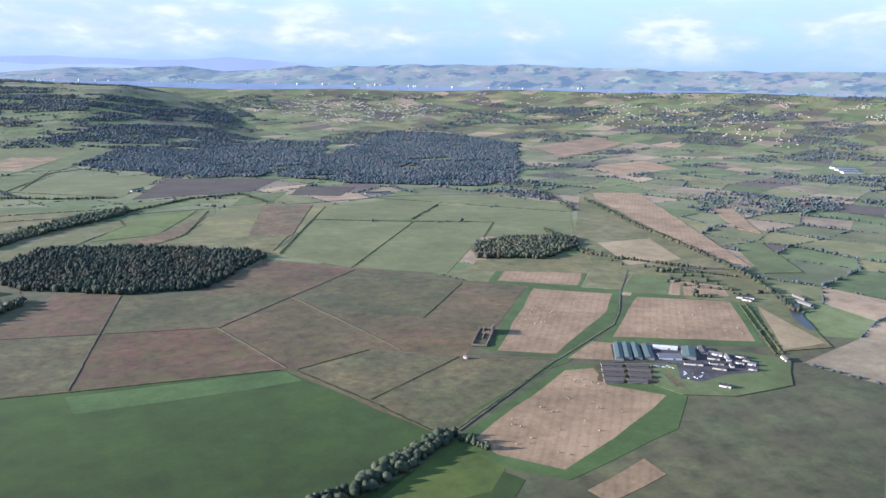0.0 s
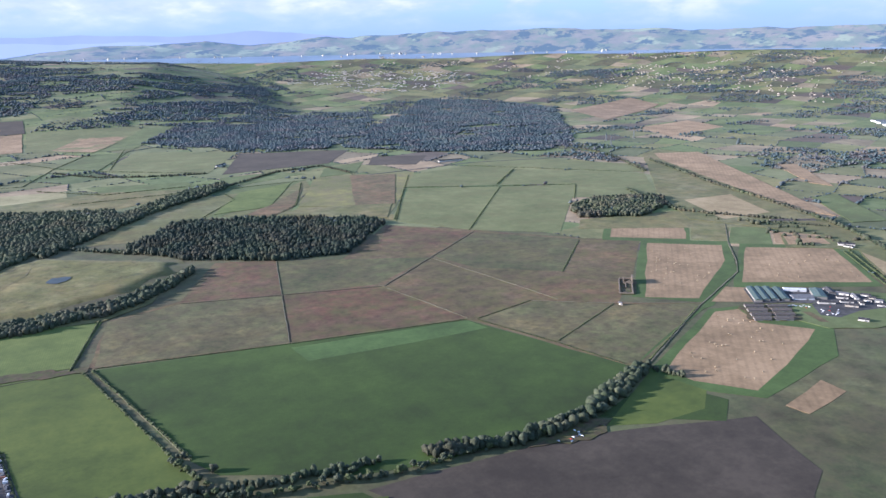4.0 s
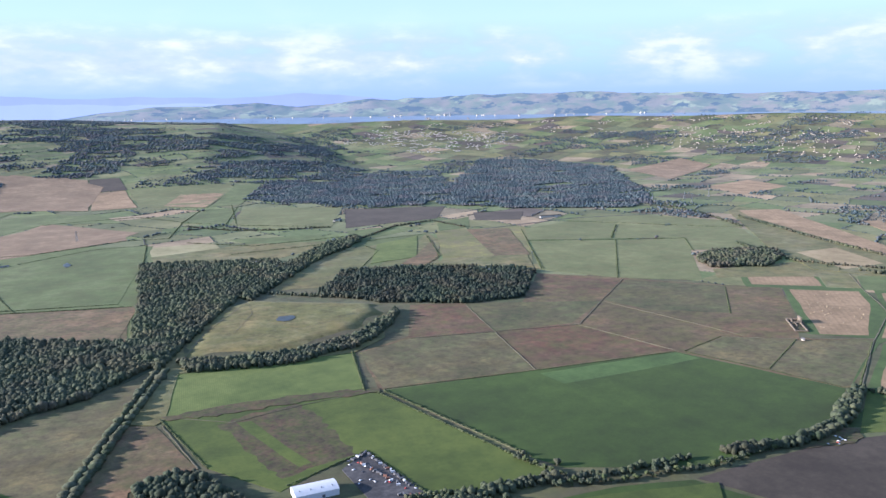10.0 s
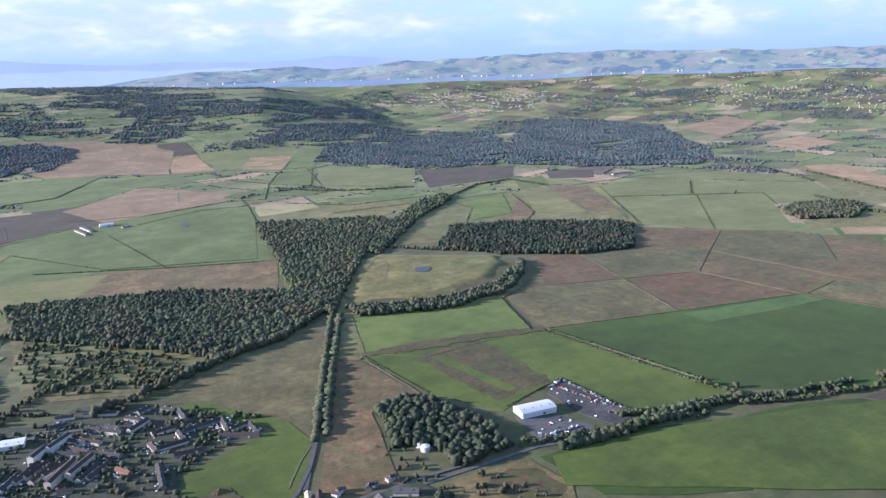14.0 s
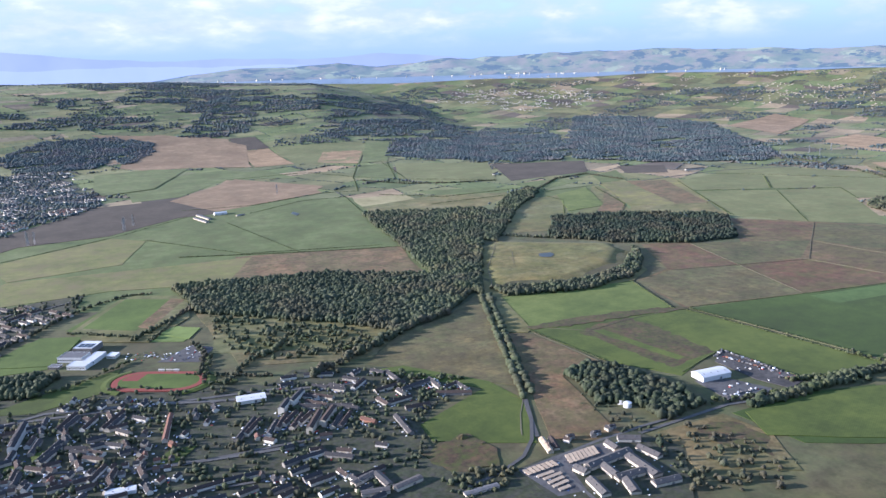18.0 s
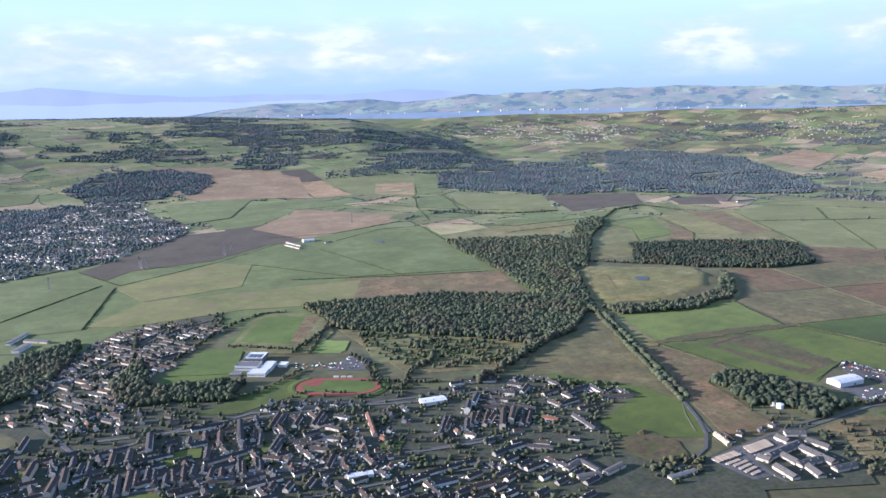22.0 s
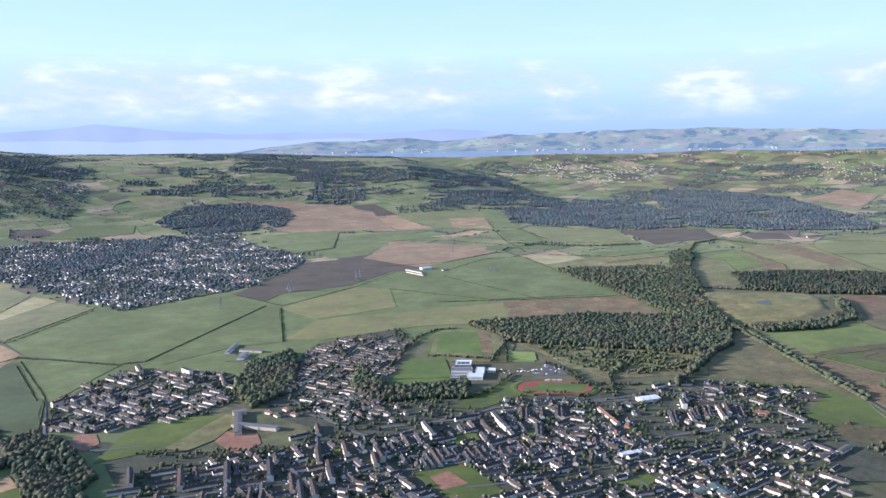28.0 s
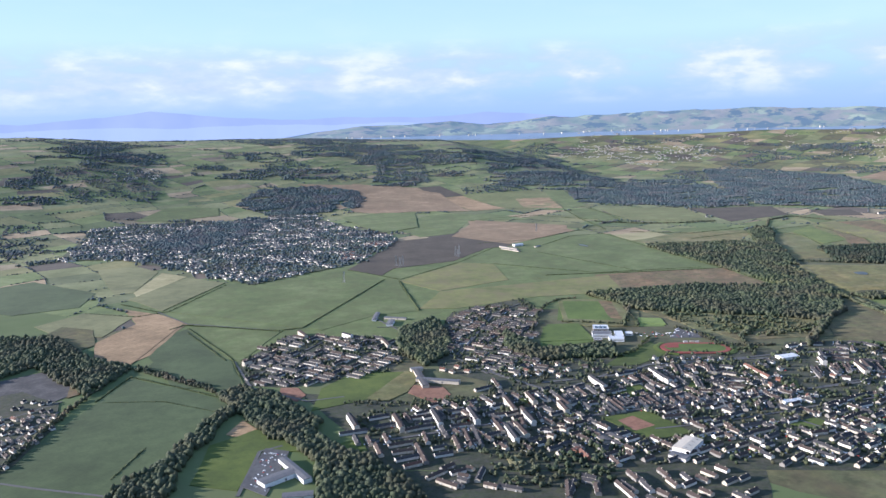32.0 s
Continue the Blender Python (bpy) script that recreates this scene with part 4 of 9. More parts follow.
field("pasture", [(716.6, 1294.7), (814.1, 1301.1), (848.8, 1255.2), (687.3, 1189.3)])
field("stubble_brown", [(108.3, 1375.7), (246.5, 1689.4), (371.9, 1488.7), (366.4, 1410.8), (221.1, 1348), (161.8, 1325.3)])
field("pasture", [(39.2, 1734.8), (154.5, 1920.5), (341.5, 1831.4), (388.1, 1629.8), (246.5, 1689.4), (129.2, 1517.5), (43.7, 1505.2)])
field("soil", [(13.2, 1451.7), (118.4, 1448.9), (160.5, 1305.2), (19.6, 1296.7)])


def mound():
    """The hill's grass, over its banks and top."""
    n = 4.0
    cols, rows = int(236 / n), int(216 / n)
    at = lambda i, j: (326 + i * n, 672 + j * n)
    v = [(*at(i, j), mound_rise(*at(i, j)) + 0.30) for j in range(rows + 1) for i in range(cols + 1)]
    f = [(j * (cols + 1) + i, j * (cols + 1) + i + 1, (j + 1) * (cols + 1) + i + 1, (j + 1) * (cols + 1) + i) for j in range(rows) for i in range(cols)
         if mound_rise(326 + (i + 0.5) * n, 672 + (j + 0.5) * n) > 0.0]
    tagged(new("field", mesh_of("field", v, f, FIELDS["mound"][0], True)), "yellowish rough grass on a flat-topped mound", "field", kind="structure")


mound()
field("grasslight", [(314.8, 663.8), (466.2, 642.1), (438.1, 552.6), (288.6, 565.6)])
field("grassbright", [(286, 570.2), (434, 543.8), (444.2, 536.8), (479.9, 364.3), (457.2, 352.8), (405.3, 367.3), (396.4, 445.9), (372.8, 440.4), (329.3, 420.6), (299.1, 472.6)])
field("dirt", [(319.7, 538.8), (342.9, 546.5), (380.3, 549), (386.8, 519.7), (387.2, 444.4), (374.3, 443.5), (335.3, 435.7)])
field("grassbright", [(332.6, 535.2), (342.8, 533.5), (358, 448), (349.1, 445.8)])
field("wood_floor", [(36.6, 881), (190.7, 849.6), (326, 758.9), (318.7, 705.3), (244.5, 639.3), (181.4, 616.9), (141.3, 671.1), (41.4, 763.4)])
field("scrub", [(32.8, 769), (141.3, 671.1), (178.7, 613.1), (139.5, 571), (41.1, 607.1)])
field("heath_olive", [(131.1, 560.9), (180.6, 611.9), (244.5, 639.3), (301.6, 684.1), (255.9, 575.1), (213.7, 464.3), (192.1, 486.9), (147.5, 544.3)])
field("grassbright", [(129.8, 547), (154.8, 544), (198.4, 483), (203.5, 446.1), (183.5, 480.1)])
field("tan_rough", [(262.8, 568), (281.2, 557.7), (293.7, 474.9), (251.4, 463.8), (228.5, 358.1), (187, 383), (227.2, 476.8)])
field("grassbright", [(122.9, 441.4), (191.1, 474.5), (202.9, 441.4), (176.5, 383), (120.4, 416.5)])
field("crop", [(313.4, 355.3), (374.4, 356.9), (436.2, 340.3), (391, 267), (354.9, 282.3), (320, 303.3)])
field("scrub", [(252.0, 358.1), (307.2, 357.5), (312.2, 320.8), (290.9, 280.5), (239.5, 311)])
field("dirt", [(270.0, 343.0), (292.0, 352.0), (304.0, 346.0), (309.0, 322.0), (290.0, 300.0), (278.0, 318.0)])
field("asphalt_yard", [(370.8, 429), (393.8, 446.7), (404.5, 372.1), (379.8, 364.1), (370.9, 388.1)])
field("tarmac", [(330.3, 408.4), (355.5, 397.6), (367.9, 371.4), (358.5, 364), (326.6, 370.9)])
field("paddock", [(-158.5, 692.3), (-113.9, 759.6), (-70.2, 745.5), (-96.5, 679.3), (-147.7, 686.4)])
field("paddock", [(-82.4, 778.1), (-30.4, 854.5), (20.2, 826.2), (-9.9, 762.4), (-59.7, 752.5)])
field("pitch", [(-19.5, 707.7), (9.5, 740.7), (28.4, 719.6), (9.3, 691.9)])
field("tarmac", [(-17.4, 651.2), (14.7, 679.3), (31, 663.2), (13.1, 634.5)])
field("rough", [(42.7, 727.8), (92.1, 742.9), (183.7, 636.4), (145.3, 595.9), (26.4, 649.5)])
field("grassbright", [(-140.4, 603.2), (-91.1, 630.2), (-44.3, 650.8), (-62.4, 605.2), (-107.1, 590.3)])
field("pasture", [(-508.6, 1080.1), (-393.4, 1228.8), (-210.7, 1227.7), (-177.2, 1127.5), (-366.3, 898.4)])
field("pasture", [(-360.7, 895.3), (-180, 1115.8), (-164.6, 1098.3), (-209.5, 907.7), (-268.5, 914), (-348.7, 876.3)])
field("cream", [(-537.4, 1227.9), (-484.6, 1375.5), (-451.1, 1316.8), (-534.9, 1188.8)])
field("olive_crop", [(-547.5, 1181.5), (-451.2, 1312), (-404, 1230.4), (-509.8, 1080.8)])
field("olive_crop", [(-584.4, 1464.3), (-520, 1470.9), (-488.9, 1388.1), (-537.4, 1227.9), (-564.3, 1227.7)])
field("stubble", [(-555, 1118.5), (-515, 1062.4), (-487.4, 990.9), (-536.7, 902)])
field("pasture_dark", [(-490.1, 966.4), (-395.1, 901.7), (-464, 811.3)])
field("pasture_dark", [(-549.2, 930.3), (-491.1, 964.4), (-468.8, 813.9), (-469.1, 709.8), (-531.4, 743.1)])
field("soil", [(-202.7, 1233.2), (-14.6, 1482), (106.5, 1492.8), (149, 1360.1), (105.6, 1311.9), (-16.6, 1211.9), (-132.3, 1202.9), (-170.4, 1155.7)])
field("stubble_brown", [(103.2, 1477.4), (265.5, 1688.9), (394.8, 1487.3), (339.4, 1404.7), (231.9, 1357.8), (146.3, 1354)])
field("pasture", [(-25.6, 1194.6), (105.3, 1298), (205.1, 1303.6), (333.8, 1354.8), (395.3, 1326), (300.3, 947.6), (130.7, 996.9), (29.1, 1151.8)])
field("olive_grass", [(-162.2, 1101.3), (-13.6, 1193.1), (27.3, 1147.4), (-13.8, 1021), (-138.4, 1002.6)])
field("olive_grass", [(-205.5, 917.6), (-139.4, 999.3), (133.6, 972.1), (82.7, 862.9), (-34.4, 900.3), (-164.4, 894.7)])
field("tan_rough", [(125.8, 958.7), (319.2, 926.8), (285.5, 805.1), (76.2, 852.2)])
field("stubble_brown", [(29.9, 2496.3), (323.6, 2388.1), (409.3, 2216.6), (348.3, 1925.5), (202.4, 1957.3), (97.8, 2081.9), (42.3, 2104.5), (134.5, 2270.8)])
field("pasture", [(-10.6, 1717.1), (3.2, 1938.2), (125.6, 1963.5), (202.3, 1920.4), (98.2, 1649.9), (-1, 1612.6)])
field("pasture", [(109, 1643.3), (215.8, 1871.9), (279.7, 1765.6), (132.9, 1530.8)])
field("pasture", [(-485.6, 2083), (-395.1, 2237.1), (-260.1, 2216.4), (-277.1, 2103.6), (-413.2, 2064.4)])
field("grassbright", [(-429.8, 621.5), (-406.2, 673.4), (-364.2, 705.4), (-319.4, 681.4), (-378.5, 625)])
field("blaes", [(-339.4, 624), (-327.1, 641.2), (-304.7, 623.5), (-307.1, 601.4), (-328, 586.9)])
field("blaes", [(-446.6, 670.3), (-439.4, 693.9), (-425, 686.3), (-423.5, 663.4), (-434.8, 649.8)])
field("grassbright", [(-222.4, 492.9), (-180.1, 488.5), (-178.7, 434.7), (-214.1, 437.2)])
field("blaes", [(-214.1, 481.7), (-197.6, 484.1), (-194.4, 459.5), (-215.2, 458.0)])
field("grassbright", [(-100.6, 411.9), (-73.9, 414.2), (-69.5, 400.3), (-96.6, 397.1)])
field("pasture_dark", [(-676, 592.4), (-597.5, 731.1), (-564.6, 795.1), (-490.3, 682.9), (-490.2, 654.4), (-572.8, 527.4), (-590.8, 520.5), (-673, 563)])
field("pasture_dark", [(-546.6, 826.1), (-494.6, 946.6), (-465.9, 803.2), (-477.8, 703.1), (-513.7, 738.7)])
field("pasture", [(-491.4, 962.5), (-465.6, 965.9), (-390.2, 898.5), (-458, 798.7), (-469.9, 814.4)])
field("stubble", [(-597.6, 885.7), (-581.4, 962.3), (-522.7, 1057.9), (-492.5, 987.7), (-541.2, 868.2), (-565.2, 845.2)])
field("olive_crop", [(-663.2, 1073.5), (-604.7, 1123.5), (-544.1, 1070.4), (-587.2, 976.6), (-642.7, 1025.5)])
field("pasture_dark", [(-769.3, 1363.9), (-678.8, 1407.3), (-588.6, 1255.1), (-611.6, 1164.8), (-694, 1157.9), (-754.3, 1229.7)])
field("stubble", [(-504.3, 603.1), (-486.5, 627.5), (-476, 588), (-490.7, 580.7)])
field("grassbright", [(-542.1, 522.8), (-519.8, 586.3), (-472.2, 605.9), (-448.6, 536.9), (-486.8, 557), (-513.9, 498.7)])
field("asphalt_yard", [(-710.3, 837), (-622.1, 868), (-606.5, 780.3), (-634.6, 752.8), (-702.2, 765.4)])
wood("conifer", [(513.8, 876.1), (592.1, 981), (678.8, 949.5), (801.4, 870.1), (803.4, 836.6), (708.7, 731.4), (643.6, 743.8), (557.7, 798.3)])
wood("mixed", [(1039.3, 788.5), (1104.8, 821.1), (1188.8, 782.4), (1166.3, 747.2), (1079.7, 701.8), (1015, 738.1)])
wood("broad", [(354.2, 1162.6), (413.3, 1149.8), (529.3, 1100.7), (531.7, 1062), (424.5, 908.1), (367.2, 913.3), (317.4, 927.9)])
wood("broad", [(318.5, 927.1), (431.3, 910.5), (331.7, 736.3), (301.3, 676.5), (290.2, 764)])
wood("broad", [(426.2, 906.8), (497, 1019.3), (632.5, 1184.1), (712.3, 1235.2), (698, 1180.9), (598.2, 1087.7), (480, 936.8), (434.4, 880)])
wood("broad", [(27, 880.9), (190.1, 845.1), (323.8, 755.6), (317.3, 706.2), (245.2, 642.1), (181.8, 619.4), (141.6, 674), (32.8, 769)])
wood("broad", [(255, 467.5), (288.9, 473.5), (310.9, 406.4), (306, 375.4), (265.8, 367.9), (266.4, 399.5), (245, 410.9)])
wood("broad", [(677.9, 1862.9), (792.4, 2097), (1003.5, 2204.9), (1325.7, 2056.7), (1131.5, 1702.7), (988.5, 1539.6), (842.4, 1616.5)])
wood("mixed", [(1121, 1712.6), (1709.3, 2497), (1858.7, 2352.3), (1954.7, 2043.2), (1473.3, 1338.3), (1339.7, 1254.6), (1132.3, 1375.6), (1027.8, 1531)])
wood("broad", [(601, 2328.2), (688.9, 2416.3), (1005.2, 2605.6), (1157, 2575), (1410.4, 2234.9), (1281.9, 1983.1), (993, 2179.3), (827.6, 2104.8), (719.3, 2169.6)])
wood("broad", [(56.3, 2258.3), (124.5, 2411.2), (181.5, 2328.9), (153.9, 2175.5), (78.7, 2059.2)])
wood("broad", [(-212.7, 2235.9), (-95.9, 2447.8), (90.8, 2456.1), (135.6, 2340.5), (12.4, 2039.8), (-155.1, 2053)])
wood("broad", [(-191.8, 714.5), (-161.7, 764.1), (-163.9, 679.3), (-88.4, 658.2), (-108.2, 620.8), (-191.4, 653.2)])
wood("broad", [(-295.2, 767.1), (-261.6, 835.3), (-213.3, 855.8), (-223.4, 786.9), (-259.3, 713.8), (-297.3, 685)])
wood("broad", [(-721.6, 1041.9), (-635.9, 998.8), (-600.5, 878.2), (-562.7, 830.8), (-606.6, 759.3), (-654.3, 881.5), (-700.3, 831.5)])
wood("broad", [(-491.7, 680.4), (-480.3, 661.4), (-439.8, 568.8), (-405.7, 461.5), (-404.8, 424.5), (-470.3, 458.3), (-454, 517.4), (-473.5, 599.8)])
wood("broad", [(-597.6, 524), (-549.6, 578.7), (-493.6, 668.6), (-486.7, 652.5), (-539.4, 562.2), (-560.3, 504.8)])
wood("broad", [(-495.7, 696.5), (-471.6, 711.2), (-442.7, 655.3), (-429.2, 589.8), (-448.2, 559.6), (-475.8, 574.1)])
wood("broad", [(300, 2769), (579, 2685), (936, 2727), (1072, 3115), (724, 3017), (463, 3024)])
wood("broad", [(248, 2407), (333, 2363), (437, 2363), (562, 2702), (486, 2750), (391, 2734)])
wood("broad", [(-806, 2505), (-722, 2490), (-635, 2514), (-653, 2623), (-726, 2640), (-793, 2620)])
wood("broad", [(-601, 2805), (-465, 2818), (-316, 2884), (-330, 3051), (-452, 3047), (-565, 2970)])
wood("broad", [(-278, 2677), (-215, 2652), (-142, 2678), (-132, 2815), (-185, 2844), (-242, 2819)])
wood("broad", [(-795, 2323), (-723, 2307), (-650, 2326), (-665, 2395), (-726, 2413), (-782, 2397)])
wood("broad", [(65, 3323), (266, 3224), (533, 3323), (700, 3650), (560, 3700), (300, 3560)])
wood("broad", [(-734, 2919), (-591, 2906), (-436, 3006), (-457, 3204), (-587, 3163), (-704, 3085)])
wood("broad", [(-205, 2626), (1, 2567), (226, 2543), (223, 2687), (47, 2755), (-130, 2758)])
wood("broad", [(767, 2549), (1031, 2647), (1390, 2913), (1396, 3178), (1090, 2964), (848, 2756)])
wood("broad", [(2362, 2038), (2450, 1946), (2587, 1905), (2650, 2003), (2583, 2086), (2476, 2120)])
wood("broad", [(2274, 2591), (2430, 2456), (2625, 2375), (2689, 2516), (2567, 2640), (2410, 2703)])
wood("broad", [(2733, 2102), (2862, 1960), (3031, 1860), (3112, 1972), (3019, 2099), (2881, 2180)])
wood("broad", [(124, 2976), (393, 2906), (691, 2888), (709, 3191), (460, 3265), (219, 3226)])
wood("broad", [(-53, 2896), (28, 2861), (115, 2876), (112, 3038), (43, 3078), (-26, 3057)])
hedge(5, [(920.8, 1030.5), (819.7, 844.2)])
hedge(5, [(985.4, 1144.2), (821.2, 852.4)])
hedge(6, [(927.1, 1043.5), (1053, 972.8), (1152.9, 922.4)])
hedge(8, [(1155.4, 1092.5), (1058.4, 990.4)])
hedge(5, [(1111.1, 1176.4), (1310.2, 946.7)])
hedge(5, [(1152.9, 922.4), (1083.2, 835.8)])
hedge(5, [(1049, 968.7), (870.3, 755.6)])
hedge(6, [(465.2, 646.6), (436.1, 547)])
hedge(6, [(444.2, 536.8), (479.9, 364.3)])
hedge(6, [(449.5, 540.0), (482.5, 386.0)])
hedge(5, [(286, 570.2), (299.1, 472.6)])
hedge(6, [(387.6, 1339.6), (350.6, 1126.2), (318.5, 927.1)])
hedge(6, [(201.5, 1275), (307.4, 1343), (387.6, 1339.6)])
hedge(5, [(153.2, 1213.9), (194.8, 968)])
hedge(6, [(53.3, 1022.7), (194.5, 965.1), (314.4, 926.7)])
hedge(7, [(-162.2, 1101.3), (-209.5, 907.7)])
hedge(6, [(-178.2, 1123.6), (-366.3, 898.4)])
hedge(5, [(-404, 1230.4), (-509.8, 1080.8)])
hedge(6, [(-490.7, 984.7), (-395.1, 901.7), (-366.3, 898.4)])
hedge(5, [(-202.7, 1233.2), (-171.4, 1151.6), (-156.3, 1111.1), (-11.9, 1197.8), (105.3, 1298)])
hedge(5, [(29.1, 1151.8), (130.7, 996.9), (300.3, 947.6)])
hedge(6, [(-490.1, 966.4), (-464, 811.3), (-469.1, 709.8)])
hedge(6, [(722.6, 2127.7), (572.3, 1775.7), (480.4, 1554.8)])
hedge(5, [(792, 2119.7), (636.6, 1745), (547.4, 1482.3)])
hedge(6, [(246.5, 1689.4), (424, 1698.4), (495.5, 1561.1), (562.2, 1479.2), (711.4, 1358.2)])
hedge(6, [(482.2, 1553.3), (430.5, 1389.7), (365.2, 1404.6), (221.1, 1348), (108.1, 1365)])
hedge(6, [(34.3, 1987.9), (181.1, 1995.7), (342.2, 1853.3), (573.8, 1762.2)])
hedge(17, [(299.3, 676.5), (256.9, 573.2), (226.2, 496.3), (205.1, 443.9)])
hedge(19, [(308.4, 677.6), (262.8, 568.9), (231.2, 492.6), (214.3, 447.5)])
trees(11, [(319.6, 694.3), (358.1, 668.9), (397.6, 653.2), (469, 672.4), (525.4, 711.6), (563.3, 760)])
trees(10, [(421.9, 946.9), (498, 870.7), (583.6, 796)])
trees(10, [(306, 375.4), (340, 366.9), (384.8, 359.3), (412.4, 355), (442.4, 345.9)])
trees(10, [(468.9, 346.9), (504.1, 333.1), (544, 324.8), (579.3, 316.8), (602.5, 316.3)])
trees(9, [(472.3, 388.3), (482.2, 363.4), (487.6, 339.1)])
trees(10, [(705.1, 326.9), (749.9, 352.5), (768.7, 353.4), (775.5, 329.7)])
trees(10, [(577.6, 318.5), (596.2, 319.7), (648.4, 313.9), (673, 313.6)])
trees(8, [(1188.5, 851.4), (1141.9, 700.9), (1175.9, 642.3), (1207.6, 587.6)])
trees(8, [(1420.9, 1286.4), (1384, 1098.8), (1320.9, 955.4)])
trees(7, [(481.8, 1508.8), (542.6, 1417.6), (615.8, 1375.5), (708.5, 1351.8)])
trees(7, [(687.3, 1189.3), (814.1, 1301.1), (901.5, 1322.1), (913.3, 1220.1)])
trees(8, [(101.2, 608.7), (134.7, 599.7), (176.8, 614.3)])
trees(7, [(68.3, 641.4), (114.1, 637.9), (91.8, 679.3)])
trees(8, [(-188, 692.4), (-165.1, 790.3), (-159, 867.8)])
trees(9, [(-30.1, 716), (34.9, 789.8), (85.3, 793)])
trees(8, [(-108.2, 620.8), (-77.4, 632.4), (-37.5, 662.1)])
trees(8, [(26.4, 649.5), (8, 586), (31.5, 573.3)])
trees(8, [(12.9, 560.7), (52.9, 619.8), (74, 626.4)])
road(7, [(332, 740.7), (302.7, 675.6), (228.2, 496.3), (181.1, 389.7)])
road(7, [(233.1, 361.8), (263.8, 363.5), (320.2, 366.7), (373.1, 355.1)])
road(8, [(-248, 644.6), (-228.8, 581.6), (-241.7, 499.5)])
road(8, [(-407.3, 533.5), (-302, 522.7), (-246.4, 504.1), (-98.7, 478.9), (-20.8, 465)])
road(8, [(-210.6, 564.9), (-144.3, 584.1), (-38.7, 565.5), (63.4, 546.5)])
road(6, [(-273.9, 902.9), (-250.1, 637.7)])
road(6, [(-463.9, 800.2), (-464, 707.1), (-426.7, 646.8), (-393.7, 642.2)])
road(5, [(-515.8, 1077.9), (-488.6, 991.5), (-392.8, 900.5)])
road(9, [(847.1, 1174.2), (1139.8, 1201.9), (1319, 1155), (1377.6, 1000.9)])
path(2, [(436.5, 549.3), (449.2, 541.7), (481.2, 385.5)])
road(5, [(-285.9, 856.7), (-236.3, 829.4), (-197.9, 808.3)])
road(7, [(-515.3, 490.4), (-486.8, 557), (-469, 559.5)])
path(4, [(638.3, 742.3), (579.9, 522.2)])
path(4, [(868, 744.1), (774.3, 671.8), (696, 610.2), (608.9, 633.3), (529.3, 655.3)])
path(4, [(693, 615.8), (704.7, 558.7), (716.1, 498.9)])
path(4, [(775.2, 673.7), (791.5, 579.9), (803.5, 499.6)])
hedge(3, [(451, 543.9), (578.7, 519.2), (714.2, 497.1)])
hedge(3, [(722.1, 493.8), (782.3, 508.9)])
path(5, [(782.3, 507.3), (835.7, 467.2), (897.1, 430.5)])
hedge(3, [(746.7, 423.3), (834.9, 466.1)])
hedge(3, [(721, 491.6), (745, 420.7), (759.3, 367.2)])
hedge(3, [(944.1, 649.7), (855.4, 562)])
path(6, [(773.4, 358.9), (890.4, 426.6), (990, 476.6), (1021.1, 505.7), (1064.5, 554.1), (1130.4, 618.4)])
hedge(4, [(771.8, 359.8), (885.6, 424.8)])
field("dirt", [(882.4, 513.7), (892.9, 511.7), (894.4, 505.8), (865.3, 475.2), (855.5, 481.6)])
field("pasture", [(926.0, 362.0), (951.0, 389.0), (968.0, 382.0), (1000.0, 392.0), (1030.0, 384.0), (1052.0, 352.0), (1010.0, 318.0), (960.0, 322.0), (930.0, 340.0)])
field("dirt", [(640.0, 307.0), (660.5, 312.1), (687.2, 317.7), (698.0, 309.0), (687.2, 299.1), (662.0, 298.7)])
field("tan_rough", [(937.0, 352.0), (945.0, 374.0), (950.0, 370.0), (942.0, 347.0)])
field("asphalt_yard", [(930.0, 406.5), (954.0, 438.5), (978.0, 424.5), (1012.0, 404.0), (1014.0, 390.0), (1000.0, 392.0), (984.0, 380.0), (968.0, 384.0), (957.0, 394.0)])
field("asphalt_yard", [(966.0, 381.0), (1006.0, 392.0), (1026.0, 376.0), (1024.0, 358.0), (1010.0, 345.0), (984.0, 352.0), (958.0, 350.0), (950.0, 361.0)])
field("dirt", [(896.0, 383.0), (916.0, 409.0), (950.0, 389.0), (927.0, 361.0)])
path(5, [(330, 708.5), (360.2, 770.5), (400, 826.6), (434.4, 880)])
path(3, [(385.3, 753.6), (418.9, 813.6), (429.5, 876.6)])
path(3, [(400.3, 743.5), (447.3, 732.3), (511.5, 749.8), (552.8, 783.6)])
path(4, [(439.1, 544.3), (382.5, 543.8), (329.7, 537.2), (288.3, 572.9)])
path(4, [(285.4, 556.4), (293.7, 474.9)])
path(5, [(202.4, 441.8), (189.2, 423), (173.6, 396.2)])
hedge(5, [(393.8, 446.7), (403.4, 371.8)])
hedge(4, [(333.3, 425.1), (393.8, 446.7)])
field("rough", [(296, 679.9), (324.1, 691.3), (288.6, 565.6), (280.8, 559.3), (258.9, 573.2)])
hedge(6, [(686.7, 1141.2), (687.3, 1091.5), (620.5, 993.1)])
hedge(6, [(812.5, 1172.4), (749, 1007.2), (692.3, 948.6)])
hedge(5, [(813.4, 1189.9), (742.7, 1187.3), (704.1, 1183.5)])
hedge(7, [(448, 1328.5), (532.5, 1238.1), (700.4, 1243.5)])
hedge(6, [(486.3, 1184.5), (689.6, 1192.6)])
hedge(6, [(650.8, 1863.2), (571.3, 1493.9)])
hedge(6, [(-515.8, 1077.9), (-557.9, 1152.7)])
hedge(5, [(-592.8, 731.8), (-541.9, 707.5), (-503.8, 658.7)])
